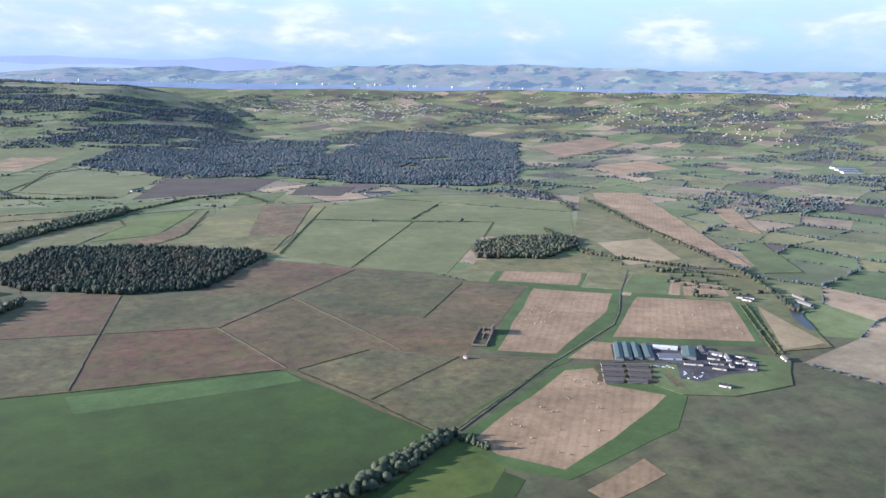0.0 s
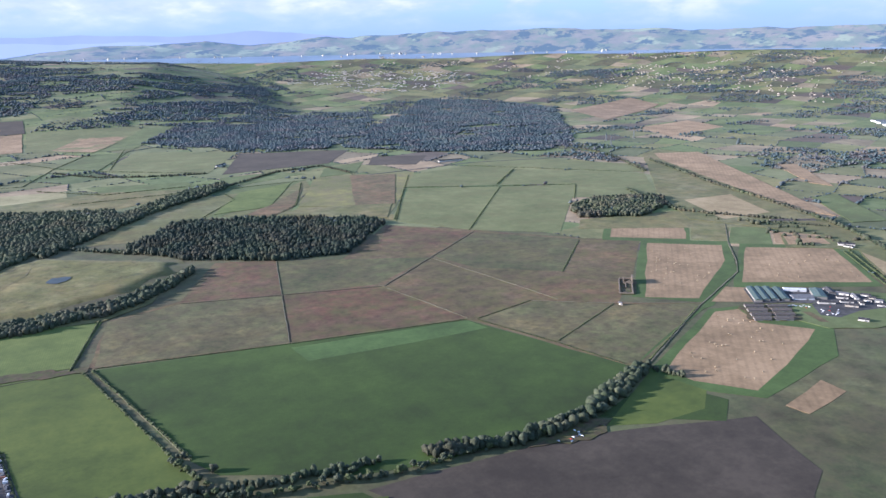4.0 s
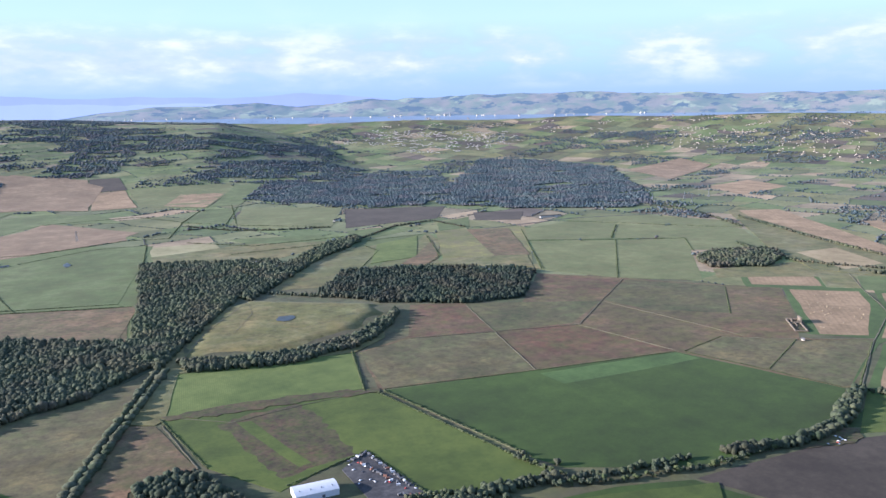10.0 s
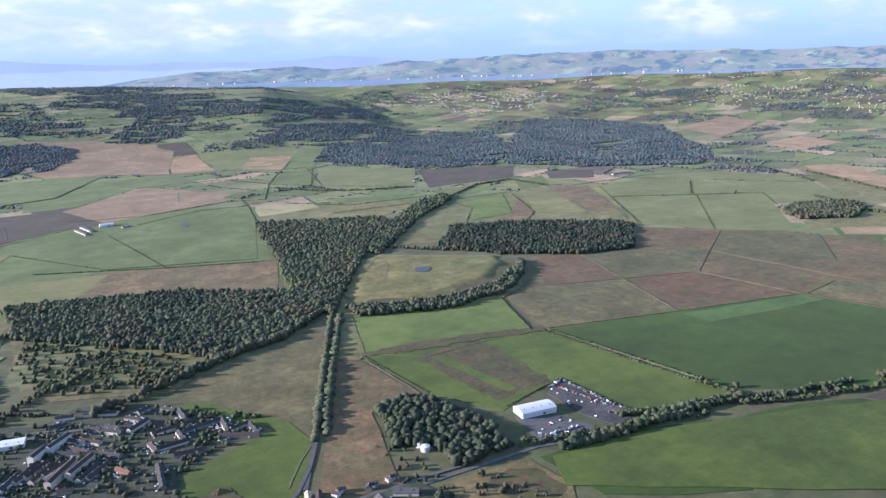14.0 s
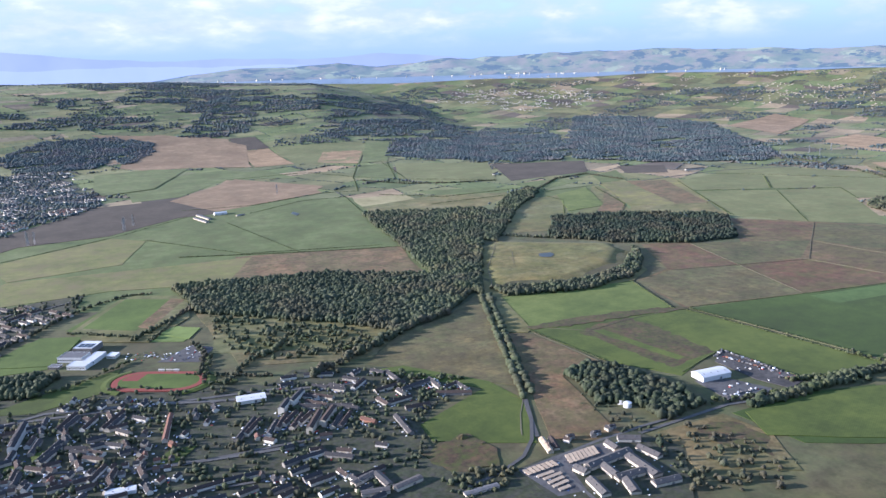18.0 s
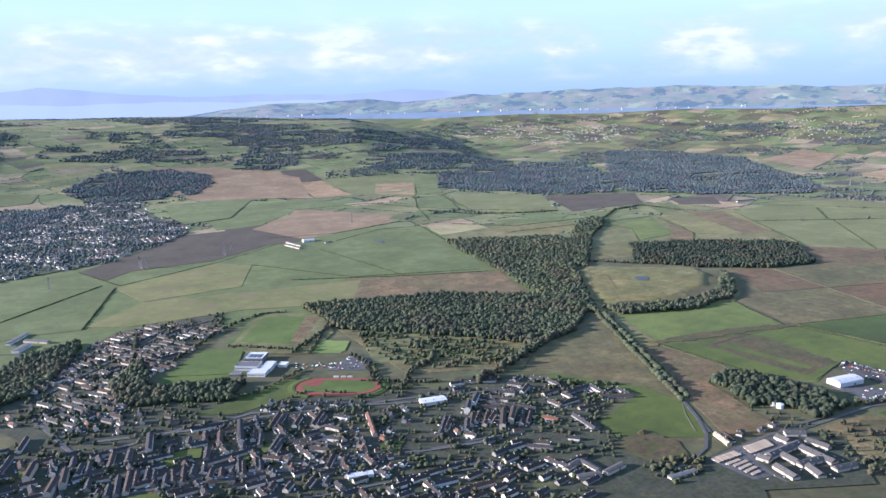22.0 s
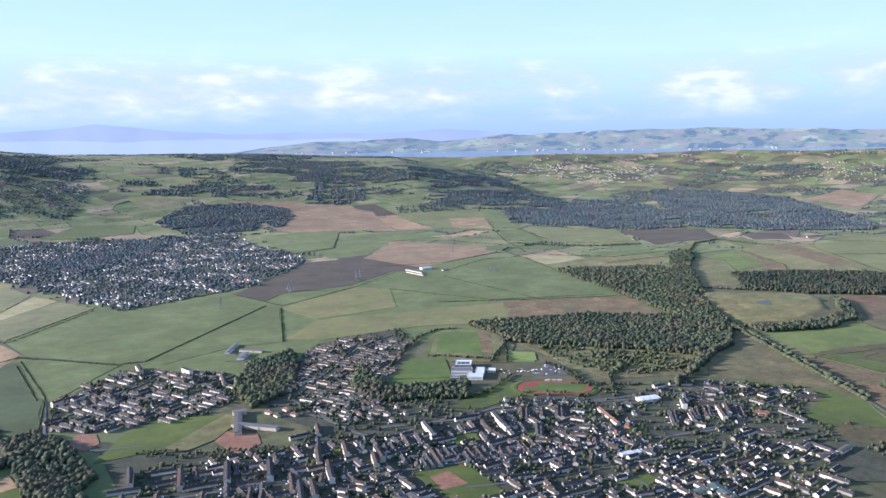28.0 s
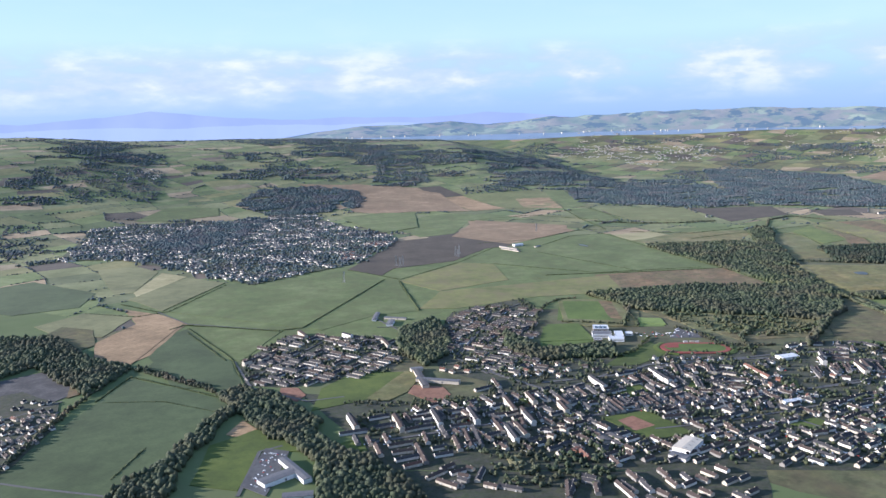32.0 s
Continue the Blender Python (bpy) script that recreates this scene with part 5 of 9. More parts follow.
hedge(7, [(-511.5, 971), (-492.8, 984.7), (-460.2, 956.7), (-391.4, 893.3)])
hedge(6, [(-493.4, 945.9), (-471.2, 806.1)])
hedge(6, [(-604.7, 1120), (-544.5, 1063.8), (-501.5, 1073.9), (-404.7, 1214.3)])
road(9, [(-219.8, 590.2), (-145.4, 575.3), (-100.6, 585.8), (-39.5, 568.4), (21.2, 544.1), (70.8, 540.2), (112.2, 528.3)])
road(9, [(-167.4, 496.4), (-125.3, 485.5), (-89.3, 474.2), (-44.6, 468), (7.4, 457.9), (47, 451.9)])
road(6, [(-199, 453.9), (-151.1, 442.2), (-80.2, 433.4), (-45.8, 430.4), (14.3, 420.2)])
road(6, [(-172, 495.7), (-111.2, 496.3), (-25, 462.9), (85.7, 454.6)])
road(5, [(-89.7, 424.1), (-80.3, 376.6)])
road(5, [(-250.2, 673.5), (-232.5, 588.8), (-226.2, 577)])
road(6, [(-251, 707.3), (-176, 796.3), (-120.4, 876.3)])
road(5, [(-418.9, 720.4), (-356.8, 764.6), (-305.2, 755.9)])
road(5, [(5.9, 546.8), (53.9, 545.2), (95.4, 504.9), (127, 466.3)])
field("grassbright", [(-165.9, 541.1), (-143.9, 543.3), (-148.6, 525), (-171.9, 524.2)])
field("grassbright", [(-109, 524.7), (-95.3, 524.5), (-107.5, 509.9)])
field("grassbright", [(-27.5, 488.3), (-13.6, 483.7), (-27.6, 467.3), (-43.8, 471.9)])
field("grassbright", [(-168.5, 541.4), (-153.5, 536.6), (-158.1, 519), (-179.6, 522.6)])
field("grassbright", [(-434.2, 541), (-409.7, 546.5), (-414.5, 519), (-433.4, 528.9)])
field("grassbright", [(-122.1, 513.3), (-104.3, 506.5), (-112, 494.4), (-126, 498.4)])
# A pale construction patch beside the flats, made with the straw field's colour.
field("cream", [(-328.6, 459.1), (-319.0, 463.3), (-320.1, 444.4), (-334.3, 440.3)])
field("grassbright", [(-260, 573.6), (-247.9, 573), (-250.3, 546.6), (-259.4, 551.3)])
field("rough", [(-378.2, 627.4), (-319.2, 682.9), (-307.3, 668.4), (-339, 626.5), (-363, 613)])
field("rough", [(311.7, 731.5), (333.2, 735.3), (328.8, 705), (407.4, 674.5), (493, 701.3), (525.4, 711.6), (508.8, 670.1), (466.2, 642.1), (314.8, 663.8), (301.3, 676.5)])
trees(12, [(465.2, 651.7), (508.4, 683.1), (558.7, 747.5)])
trees(12, [(320.2, 679.7), (365.1, 658.2), (406.5, 647.2), (459.7, 655.4)])
field("town", [(88, 516.5), (149.6, 493.1), (121.1, 445.3), (115.7, 403.8), (106.3, 404.1), (113.1, 375.5), (141.5, 368.8), (150.9, 349.5), (149.3, 313.4), (131.7, 288.2), (29.8, 343.5)])
field("dirt", [(106.3, 404.1), (140.6, 417.6), (150.9, 388.3), (141.5, 368.8), (113.1, 375.5)])
field("dirt", [(287.5, 572.4), (333.6, 572.6), (386.5, 565.9), (448.3, 547.4), (445.5, 538.6), (387.1, 550.6), (334.8, 553.4), (290.4, 563.1)])
field("town", [(-705.1, 790.9), (-660, 800.6), (-627.6, 749), (-630.4, 683.5), (-656.5, 612.7), (-681, 576.1)])
road(5, [(-678.1, 613.5), (-653.1, 682.1), (-627.1, 725)])
road(5, [(-697, 718.9), (-656.1, 733), (-625.4, 752.7)])
field("tarmac", [(-510.9, 504.7), (-481.8, 560.3), (-466.9, 546.5), (-498.4, 481.7)])
field("rough", [(1447.5, 1098.8), (1513.6, 1128.9), (1332, 798.1), (1264.4, 619), (1227, 526.4), (1165.7, 435.3), (1104.9, 356.1), (1058.1, 368.5), (1151.3, 467.4), (1100.1, 511.4), (1158.6, 569.2), (1115.7, 659.4), (1203.1, 804.3)])
field("stubble", [(1474.4, 1099.2), (1554.2, 1065.7), (1270.7, 575.7), (1264.4, 619), (1332, 798.1), (1427.2, 1029)])
field("stubble_pale", [(1194.9, 746.4), (1275.4, 740), (1224.6, 633), (1148.3, 635.6)])
field("pasture", [(1343.1, 665.9), (1393.8, 665.2), (1297.7, 528.7), (1255.4, 545.6)])
field("stubble", [(1537.9, 882.9), (1568.9, 863.1), (1441.4, 702.8), (1436.5, 737.2)])
field("stubble", [(1149.2, 560.4), (1171.2, 526.9), (1148.6, 496), (1110.9, 517)])
field("stubble_pale", [(1144.8, 459.8), (1108.9, 365.6), (1064.8, 369.3)])
field("stubble", [(1756.7, 1450.6), (1973.2, 1506), (1924.3, 1340.4), (1688.2, 1275.6)])
field("stubble_brown", [(1931.3, 1947), (2254.6, 2042.7), (2219.4, 1865.1), (1822.2, 1642.6)])
trees(9, [(1410.8, 1039.5), (1318.5, 806.7), (1279.2, 676.3), (1252.9, 600.9), (1216.6, 518.3), (1162.4, 432.9)])
field("grasslight", [(637.9, 1005.3), (707.3, 1142.3), (798.8, 1180.8), (715.1, 1015.2)])
field("tan_rough", [(674.3, 982.5), (724.3, 1030.3), (800.8, 1129.6), (742.3, 998.1), (696.5, 950.3)])
field("pasture_yellow", [(747.8, 994.7), (846.4, 1204.3), (902.7, 1193.6), (812.4, 954)])
field("tan_rough", [(902.7, 1193.6), (970.5, 1163.3), (864.3, 942.1), (812.4, 954)])
field("rough", [(715.1, 956.8), (745.3, 984.1), (861.2, 944), (818.1, 866.8)])
field("town", [(149, 360.6), (185.2, 366.1), (238.5, 366.9), (251.2, 334.7), (213.3, 284.6), (146.5, 312)])
field("tarmac", [(148, 358.6), (178.0, 363.1), (212.0, 362.5), (212.0, 350.0), (176.0, 346.0), (170.0, 322.0), (152.5, 324)])
road(6, [(168, 312), (169.5, 346.0), (178.0, 361.5), (211.6, 366.5), (233.1, 367.5), (245.8, 368.9), (278.7, 369.2)])
road(6, [(205.0, 441.5), (191.7, 413.4), (176.0, 388.0), (160.0, 372.0), (137.0, 361.5), (107.7, 355.7)])
field("rough", [(-78.7, 770.7), (-22.9, 872.8), (34.5, 836.5), (25, 759.7), (-18, 704.5), (-68.9, 735.5)])
field("paddock", [(-68.2, 776.4), (-23.6, 857.4), (17.4, 831.6), (-24.7, 743.6)])
field("tan_rough", [(18.6, 836), (30.8, 823.2), (-12.8, 742.4), (-22.2, 754.3)])
field("paddock", [(-146.8, 707), (-103.9, 766.3), (-69.8, 751.3), (-94.2, 684.9)])
field("pitch", [(-7.3, 722.9), (7.4, 738.2), (29, 722.8), (14.7, 695.9)])
trees(6, [(-81.2, 768.2), (-25.9, 724.5)])
trees(7, [(-158.7, 718.8), (-113.7, 778.2), (-85.8, 817.2), (-55.7, 849.8)])
trees(6, [(-55.7, 849.8), (-26.1, 869.4), (4, 866.5)])
trees(6, [(-18, 704.5), (2.6, 741.2), (23, 783.8), (39.6, 810)])
trees(6, [(0.7, 609.4), (57.9, 575.2)])
trees(7, [(16.3, 683.6), (20.4, 654.2), (9, 604.5)])
trees(13, [(86.2, 558.3), (157.2, 597.8), (202.8, 628.1), (246.0, 642.0)])
trees(11, [(120.0, 583.0), (160.2, 604.8), (200.8, 632.1)])
wood("broad", [(-491.7, 1736.4), (-358.4, 1926), (-196.1, 2051.1), (-166.7, 1973.9), (-280.7, 1736.9), (-424.4, 1550.1)])
field("stubble", [(-597.8, 876.6), (-593.7, 953), (-521.1, 1060.5), (-490.8, 996.2), (-562, 843.4)])
trees(8, [(-563.5, 827.4), (-588.3, 782.7), (-619.1, 724.6), (-647.8, 652.2), (-663.5, 610.5)])
trees(8, [(-561.0, 826.0), (-542.4, 790.5), (-522.5, 755.8), (-503.4, 725.5), (-487.3, 684.7)])
trees(7, [(-556.0, 828.0), (-536.4, 790.5), (-516.5, 757.8), (-497.4, 727.5)])
hedge(6, [(-564.5, 605.2), (-576.7, 583.5), (-590.8, 557.5)])
road(5, [(-672, 596), (-661.7, 587.1), (-640.0, 567.8), (-603.5, 538.4), (-585, 522)])
field("tan_rough", [(-617, 842), (-604, 850), (-592, 800), (-612, 765), (-622, 760)])
hedge(7, [(1132.5, 469.7), (1051.9, 366)])
hedge(7, [(1140.3, 469.6), (1057.6, 364.1)])
trees(8, [(1117.4, 512.9), (1130.9, 499.6)])
trees(9, [(475.3, 391.9), (480.4, 390.9)])
trees(9, [(488.2, 371.4), (490.1, 368)])
trees(6, [(1178.7, 600.1), (1215.1, 545.9)])
wood("broad", [(330.1, 360.7), (406, 362.1), (481, 359.2), (476.4, 351), (401.4, 352.8), (329.8, 353.5)])
wood("broad", [(321.9, 692.8), (405.1, 669.5), (483.7, 687.1), (536.5, 732.6), (559.3, 753.4), (535.9, 710), (483.2, 662.9), (402.8, 639.4), (322.5, 662.6)])
wood("broad", [(388.6, 378.9), (453.3, 360.7), (520.2, 342.5), (567.8, 335.5), (564.4, 330.3), (516.3, 337.4), (450, 355), (388.5, 371.9)])
field("grassbright", [(321.2, 351.7), (374, 350.9), (436.6, 337.1), (492.9, 322.6), (556.5, 301.9), (480.7, 212.6), (307.5, 321)])
road(5, [(-454.5, 739.5), (-389.3, 801.6), (-347.6, 838.1), (-299.9, 798.7)])
road(5, [(-253.2, 699.2), (-188.3, 778.7), (-131.3, 846.6), (-75.7, 876.6)])
hedge(6, [(-597.4, 737.5), (-564.4, 798.9), (-519.5, 732.9), (-489.8, 685.9)])
field("heath_green", [(-659.7, 998.5), (-630.9, 1054.9), (-595.8, 1019.4), (-595.1, 943.2), (-622.7, 913.8)])
wood("broad", [(589.5, 331.1), (647.1, 318.8), (687, 324.3), (742.2, 350.5), (767.6, 359.4), (765.5, 350.8), (738, 336.1), (693, 316.9), (645.6, 309.6), (592.2, 322.5)])

# ---------------------------------------------------------------- houses
TOWN = []


def gable_block(length, deep, eave, rise):
    """Walls with gables, and a pitched roof with eaves and thickness, for a block of that length."""
    l, d = length / 2, deep / 2
    bm = bmesh.new()
    ring = [bm.verts.new(p) for p in ((-l, -d, -0.3), (l, -d, -0.3), (l, d, -0.3), (-l, d, -0.3), (-l, -d, eave), (l, -d, eave), (l, d, eave), (-l, d, eave), (-l, 0, eave + rise), (l, 0, eave + rise))]
    for f in ((0, 1, 5, 4), (2, 3, 7, 6), (1, 2, 6, 9, 5), (3, 0, 4, 8, 7)):
        bm.faces.new([ring[i] for i in f])
    walls = bpy.data.meshes.new("wall")
    bm.to_mesh(walls)
    bm.free()
    bm = bmesh.new()
    o, t, k = 0.10, 0.10, rise / d
    for s in (-1, 1):
        a = [(-l - o, s * (d + o), eave - k * o), (l + o, s * (d + o), eave - k * o), (l + o, 0, eave + rise), (-l - o, 0, eave + rise)]
        lo = [bm.verts.new(p) for p in a]
        hi = [bm.verts.new((x, y, z + t)) for x, y, z in a]
        for f in ((hi[0], hi[1], hi[2], hi[3]), (lo[3], lo[2], lo[1], lo[0]), (lo[0], lo[1], hi[1], hi[0]), (lo[1], lo[2], hi[2], hi[1]), (lo[3], lo[0], hi[0], hi[3])):
            bm.faces.new(f)
    roof = bpy.data.meshes.new("roof")
    bmesh.ops.recalc_face_normals(bm, faces=bm.faces)
    bm.to_mesh(roof)
    bm.free()
    return walls, roof


def chimney_mesh():
    bm = bmesh.new()
    box(bm, -0.22, 0.22, -0.16, 0.16, -0.5, 0.52)
    box(bm, -0.26, 0.26, -0.20, 0.20, 0.52, 0.58)
    for x in (-0.1, 0.1):
        box(bm, x - 0.05, x + 0.05, -0.05, 0.05, 0.58, 0.74)
    me = bpy.data.meshes.new("chimney")
    bm.to_mesh(me)
    bm.free()
    me.materials.append(CREAMW)
    return me


def porch_mesh():
    bm = bmesh.new()
    box(bm, -0.35, 0.35, -0.5, 0.0, -0.1, 1.0)
    box(bm, -0.42, 0.42, -0.58, 0.0, 1.0, 1.06)
    me = bpy.data.meshes.new("porch")
    bm.to_mesh(me)
    bm.free()
    me.materials.append(WHITE)
    return me


CHIMNEY, PORCH = chimney_mesh(), porch_mesh()
BLOCKS = {}
LOOKS = {"t": [(WHITE, SLATE), (CREAMW, TILE), (GREYW, SLATE), (CREAMW, SLATE), (GREYW, TILE), (WHITE, TILE), (CREAMW, TILE), (GREYW, SLATE)],
         "f": [(WHITE, SLATE), (CREAMW, TILE)], "d": [(GREYW, SLATE), (CREAMW, SLATE), (GREYW, TILE), (GREYW, SLATE), (CREAMW, TILE), (WHITE, SLATE)], "s": [(WHITE, SLATE), (GREYW, TILE), (CREAMW, TILE), (GREYW, SLATE), (CREAMW, SLATE), (WHITE, TILE), (CREAMW, SLATE), (GREYW, TILE), (CREAMW, REDTILE)], "r": [(BRICK, REDTILE), (CREAMW, REDTILE)]}
SAYS = {"t": ("terraced_house", "terraced house row", "row of terraced houses"), "f": ("apartment_block", "apartment block", "four-storey block of flats"),
        "s": ("house", "house", "small two-storey house"), "d": ("terraced_house", "terraced house row", "low row of terraced houses"), "r": ("terraced_house", "terraced house row", "stepped row of houses")}
TONES = {"white_render": "white rendered walls", "cream_render": "cream rendered walls", "grey_roughcast": "grey roughcast walls", "red_brick_wall": "red brick walls",
         "slate_roof": "dark slate roof", "brown_tile_roof": "brown tiled roof", "red_tile_roof": "red tiled roof"}


COUNTS = collections.Counter()
REST = collections.defaultdict(lambda: ([], []))


def join_rest(me, m):
    """Adds a copy of a mesh to the joined rest of the town."""
    vs, fs = REST[me.materials[0].name]
    n = len(vs)
    vs.extend((m @ v.co)[:] for v in me.vertices)
    fs.extend([n + i for i in f.vertices] for f in me.polygons)


def row_of_houses(kind, x0, y0, x1, y1):
    """A block of houses between two ends of its ridge line."""
    length = max(math.hypot(x1 - x0, y1 - y0), 3.2)
    if kind == "s":
        length = min(max(length, 3.6), 5.6)
    deep, eave, rise = {"t": (4.0, 1.65, 1.35), "d": (4.0, 1.5, 1.5), "f": (4.4, 4.2, 1.0), "s": (3.5, 1.7, 1.4), "r": (3.6, 1.9, 1.4)}[kind]
    length = max(2.0, round(length / 2) * 2.0)
    wall_mat, roof_mat = LOOKS[kind][RNG.randrange(len(LOOKS[kind]))]
    key = (kind, length, wall_mat.name, roof_mat.name)
    if key not in BLOCKS:
        w, r = gable_block(length, deep, eave, rise)
        w.materials.append(wall_mat)
        r.materials.append(roof_mat)
        BLOCKS[key] = (w, r)
    w, r = BLOCKS[key]
    name, category, says = SAYS[kind]
    if kind == "t" and length < 9:
        name, category, says = "semi_detached_house", "house", "pair of semi-detached houses"
    x, y = (x0 + x1) / 2, (y0 + y1) / 2
    COUNTS[name] += 1
    if COUNTS[name] > 300:
        m = pose(x, y, 0.4, 0, 0, math.degrees(math.atan2(y1 - y0, x1 - x0)))
        join_rest(w, m)
        join_rest(r, m)
        for k in (-0.25, 0.3):
            join_rest(CHIMNEY, m @ Matrix.Translation((k * length, 0, eave + rise)))
        TOWN.append((x, y, length, math.atan2(y1 - y0, x1 - x0)))
        return None
    ob = thing(name, x, y, 0.4, math.degrees(math.atan2(y1 - y0, x1 - x0)), f"{says}, {TONES[wall_mat.name]}, {TONES[roof_mat.name]}", category, "houses of the town")
    part("wall", w, None, ob)
    part("roof", r, None, ob)
    if kind != "f":
        for i in range(max(1, min(2, int(length / 5)))):
            c = part("chimney", CHIMNEY, None, ob)
            c.location = ((i + 0.5) / max(1, min(2, int(length / 5))) * length - length / 2 + 0.3, 0, eave + rise)
    if kind in "tdr" and length > 9:
        for i in range(min(2, int(length / 5))):
            c = part("porch", PORCH, None, ob)
            c.location = ((i + 0.5) / min(2, int(length / 5)) * length - length / 2, -deep / 2, 0)
    TOWN.append((x, y, length, math.atan2(y1 - y0, x1 - x0)))
    return ob


row_of_houses("f", -175.3, 575.5, -179.7, 546.2)
row_of_houses("f", -112.2, 568.0, -119.0, 537.9)
row_of_houses("f", -231.2, 543.2, -234.2, 520.4)
row_of_houses("t", -216.2, 550.8, -218.8, 535.4)
row_of_houses("t", -201.5, 557.9, -205.6, 536.0)
row_of_houses("t", -190.1, 558.7, -194.6, 536.7)
row_of_houses("t", -194.7, 535.4, -165.3, 537.2)
row_of_houses("t", -218.4, 533.9, -206.5, 533.9)
row_of_houses("t", -164.9, 548.1, -167.2, 535.4)
row_of_houses("t", -150.4, 559.2, -153.6, 544.9)
row_of_houses("t", -138.5, 563.4, -141.2, 548.3)
row_of_houses("t", -152.8, 544.4, -140.3, 545.0)
row_of_houses("t", -128.1, 562.4, -134.3, 531.8)
row_of_houses("t", -141.7, 535.7, -146.1, 517.4)
row_of_houses("t", -148.1, 511.9, -119.3, 516.7)
row_of_houses("t", -99.0, 574.0, -101.9, 559.3)
row_of_houses("t", -106.8, 546.4, -110.7, 533.5)
row_of_houses("t", -118.1, 530.2, -121.3, 517.8)
row_of_houses("t", -147.3, 572.7, -117.1, 572.3)
row_of_houses("t", -218.0, 523.8, -220.4, 509.5)
row_of_houses("t", -193.5, 523.2, -199.1, 493.6)
row_of_houses("t", -182.3, 521.1, -185.9, 503.1)
row_of_houses("t", -207.0, 509.5, -210.1, 493.7)
row_of_houses("t", -160.4, 514.5, -165.4, 489.8)
row_of_houses("t", -148.1, 509.3, -151.1, 496.9)
row_of_houses("t", -172.8, 506.0, -175.8, 493.0)
row_of_houses("t", -139.2, 498.2, -142.0, 485.9)
row_of_houses("t", -151.0, 500.6, -125.4, 502.4)
row_of_houses("t", -226.0, 562.8, -228.0, 547.9)
row_of_houses("t", -214.2, 521.8, -200.5, 520.6)
row_of_houses("t", -182.7, 507.5, -165.3, 508.2)
row_of_houses("t", -81.1, 572.7, -93.8, 550.2)
row_of_houses("t", -75.8, 561.5, -72.1, 556.2)
row_of_houses("t", -66.8, 561.6, -78.4, 542.0)
row_of_houses("t", -51.1, 559.9, -66.1, 536.9)
row_of_houses("t", -45.7, 546.9, -37.3, 537.5)
row_of_houses("t", -57.1, 530.5, -49.8, 520.4)
row_of_houses("t", -68.0, 515.1, -55.9, 504.2)
row_of_houses("t", -76.0, 507.7, -67.2, 498.7)
row_of_houses("t", -91.5, 530.6, -104.4, 508.8)
row_of_houses("t", -88.2, 518.5, -76.7, 512.4)
row_of_houses("t", -110.9, 502.7, -101.2, 494.9)
row_of_houses("t", -99.3, 495.2, -95.1, 490.3)
row_of_houses("t", -103.4, 540.0, -108.6, 520.9)
row_of_houses("t", -126.7, 507.1, -130.4, 485.9)
row_of_houses("t", -116.4, 501.6, -119.2, 487.5)
row_of_houses("t", 7.1, 538.8, 7.1, 528.5)
row_of_houses("t", -140.0, 470.5, -130.9, 469.2)
row_of_houses("s", -110.2, 485.3, -113.8, 478.3)
row_of_houses("s", -96.1, 488.2, -101.8, 478.3)
row_of_houses("s", -84.2, 485.8, -90.9, 475.0)
row_of_houses("s", -72.7, 483.7, -80.2, 471.9)
row_of_houses("s", -60.6, 482.7, -67.5, 472.9)
row_of_houses("s", -44.6, 485.2, -50.7, 476.0)
row_of_houses("s", -40.0, 507.5, -47.2, 496.6)
row_of_houses("s", -43.9, 494.9, -49.3, 485.0)
row_of_houses("s", -39.3, 522.5, -44.2, 511.3)
row_of_houses("s", -4.6, 539.9, -8.1, 530.0)
row_of_houses("s", -4.9, 531.6, -8.8, 520.5)
row_of_houses("s", 1.3, 520.0, -5.3, 507.4)
row_of_houses("s", -14.8, 507.8, -22.6, 496.7)
row_of_houses("s", -79.1, 605.0, -84.0, 591.5)
row_of_houses("s", -71.4, 595.4, -76.6, 584.0)
row_of_houses("s", -54.2, 591.5, -60.5, 578.8)
row_of_houses("s", -43.6, 585.8, -48.8, 574.3)
row_of_houses("s", -32.6, 576.2, -39.3, 563.9)
row_of_houses("s", -22.6, 570.8, -29.0, 558.3)
row_of_houses("s", -177.2, 633.0, -178.5, 621.8)
row_of_houses("s", -176.3, 615.6, -178.9, 600.7)
row_of_houses("s", -193.6, 647.2, -197.3, 631.9)
row_of_houses("s", -210.3, 617.5, -209.4, 606.0)
row_of_houses("s", -163.4, 613.6, -153.5, 605.0)
row_of_houses("s", -160.6, 595.7, -150.6, 593.5)
row_of_houses("r", -22.1, 537.5, -31.3, 498.4)
row_of_houses("r", -28.8, 494.1, -26.3, 489.8)
row_of_houses("f", -376.0, 873.2, -374.3, 849.1)
row_of_houses("f", -333.3, 838.1, -328.0, 823.8)
row_of_houses("f", -302.2, 792.0, -304.6, 764.0)
row_of_houses("f", -458.0, 779.2, -449.5, 783.5)
row_of_houses("f", -441.0, 780.7, -431.1, 789.9)
row_of_houses("s", -286.9, 670.1, -283.1, 664.8)
row_of_houses("s", -281.6, 660.7, -278.6, 652.6)
row_of_houses("s", -271.1, 671.7, -267.3, 662.9)
row_of_houses("s", -268.3, 653.5, -264.7, 648.4)
row_of_houses("s", -227.2, 660.0, -224.1, 653.2)
row_of_houses("s", -218.1, 655.1, -217.1, 642.5)
row_of_houses("s", -225.3, 641.9, -222.2, 635.3)
row_of_houses("s", -216.6, 629.0, -214.2, 621.2)
row_of_houses("s", -191.4, 667.7, -193.1, 655.8)
row_of_houses("s", -222.6, 619.4, -221.1, 609.2)
row_of_houses("s", -207.0, 640.5, -205.6, 633.0)
row_of_houses("s", -244.1, 657.1, -241.4, 648.9)
row_of_houses("s", -194.5, 617.1, -191.8, 610.8)
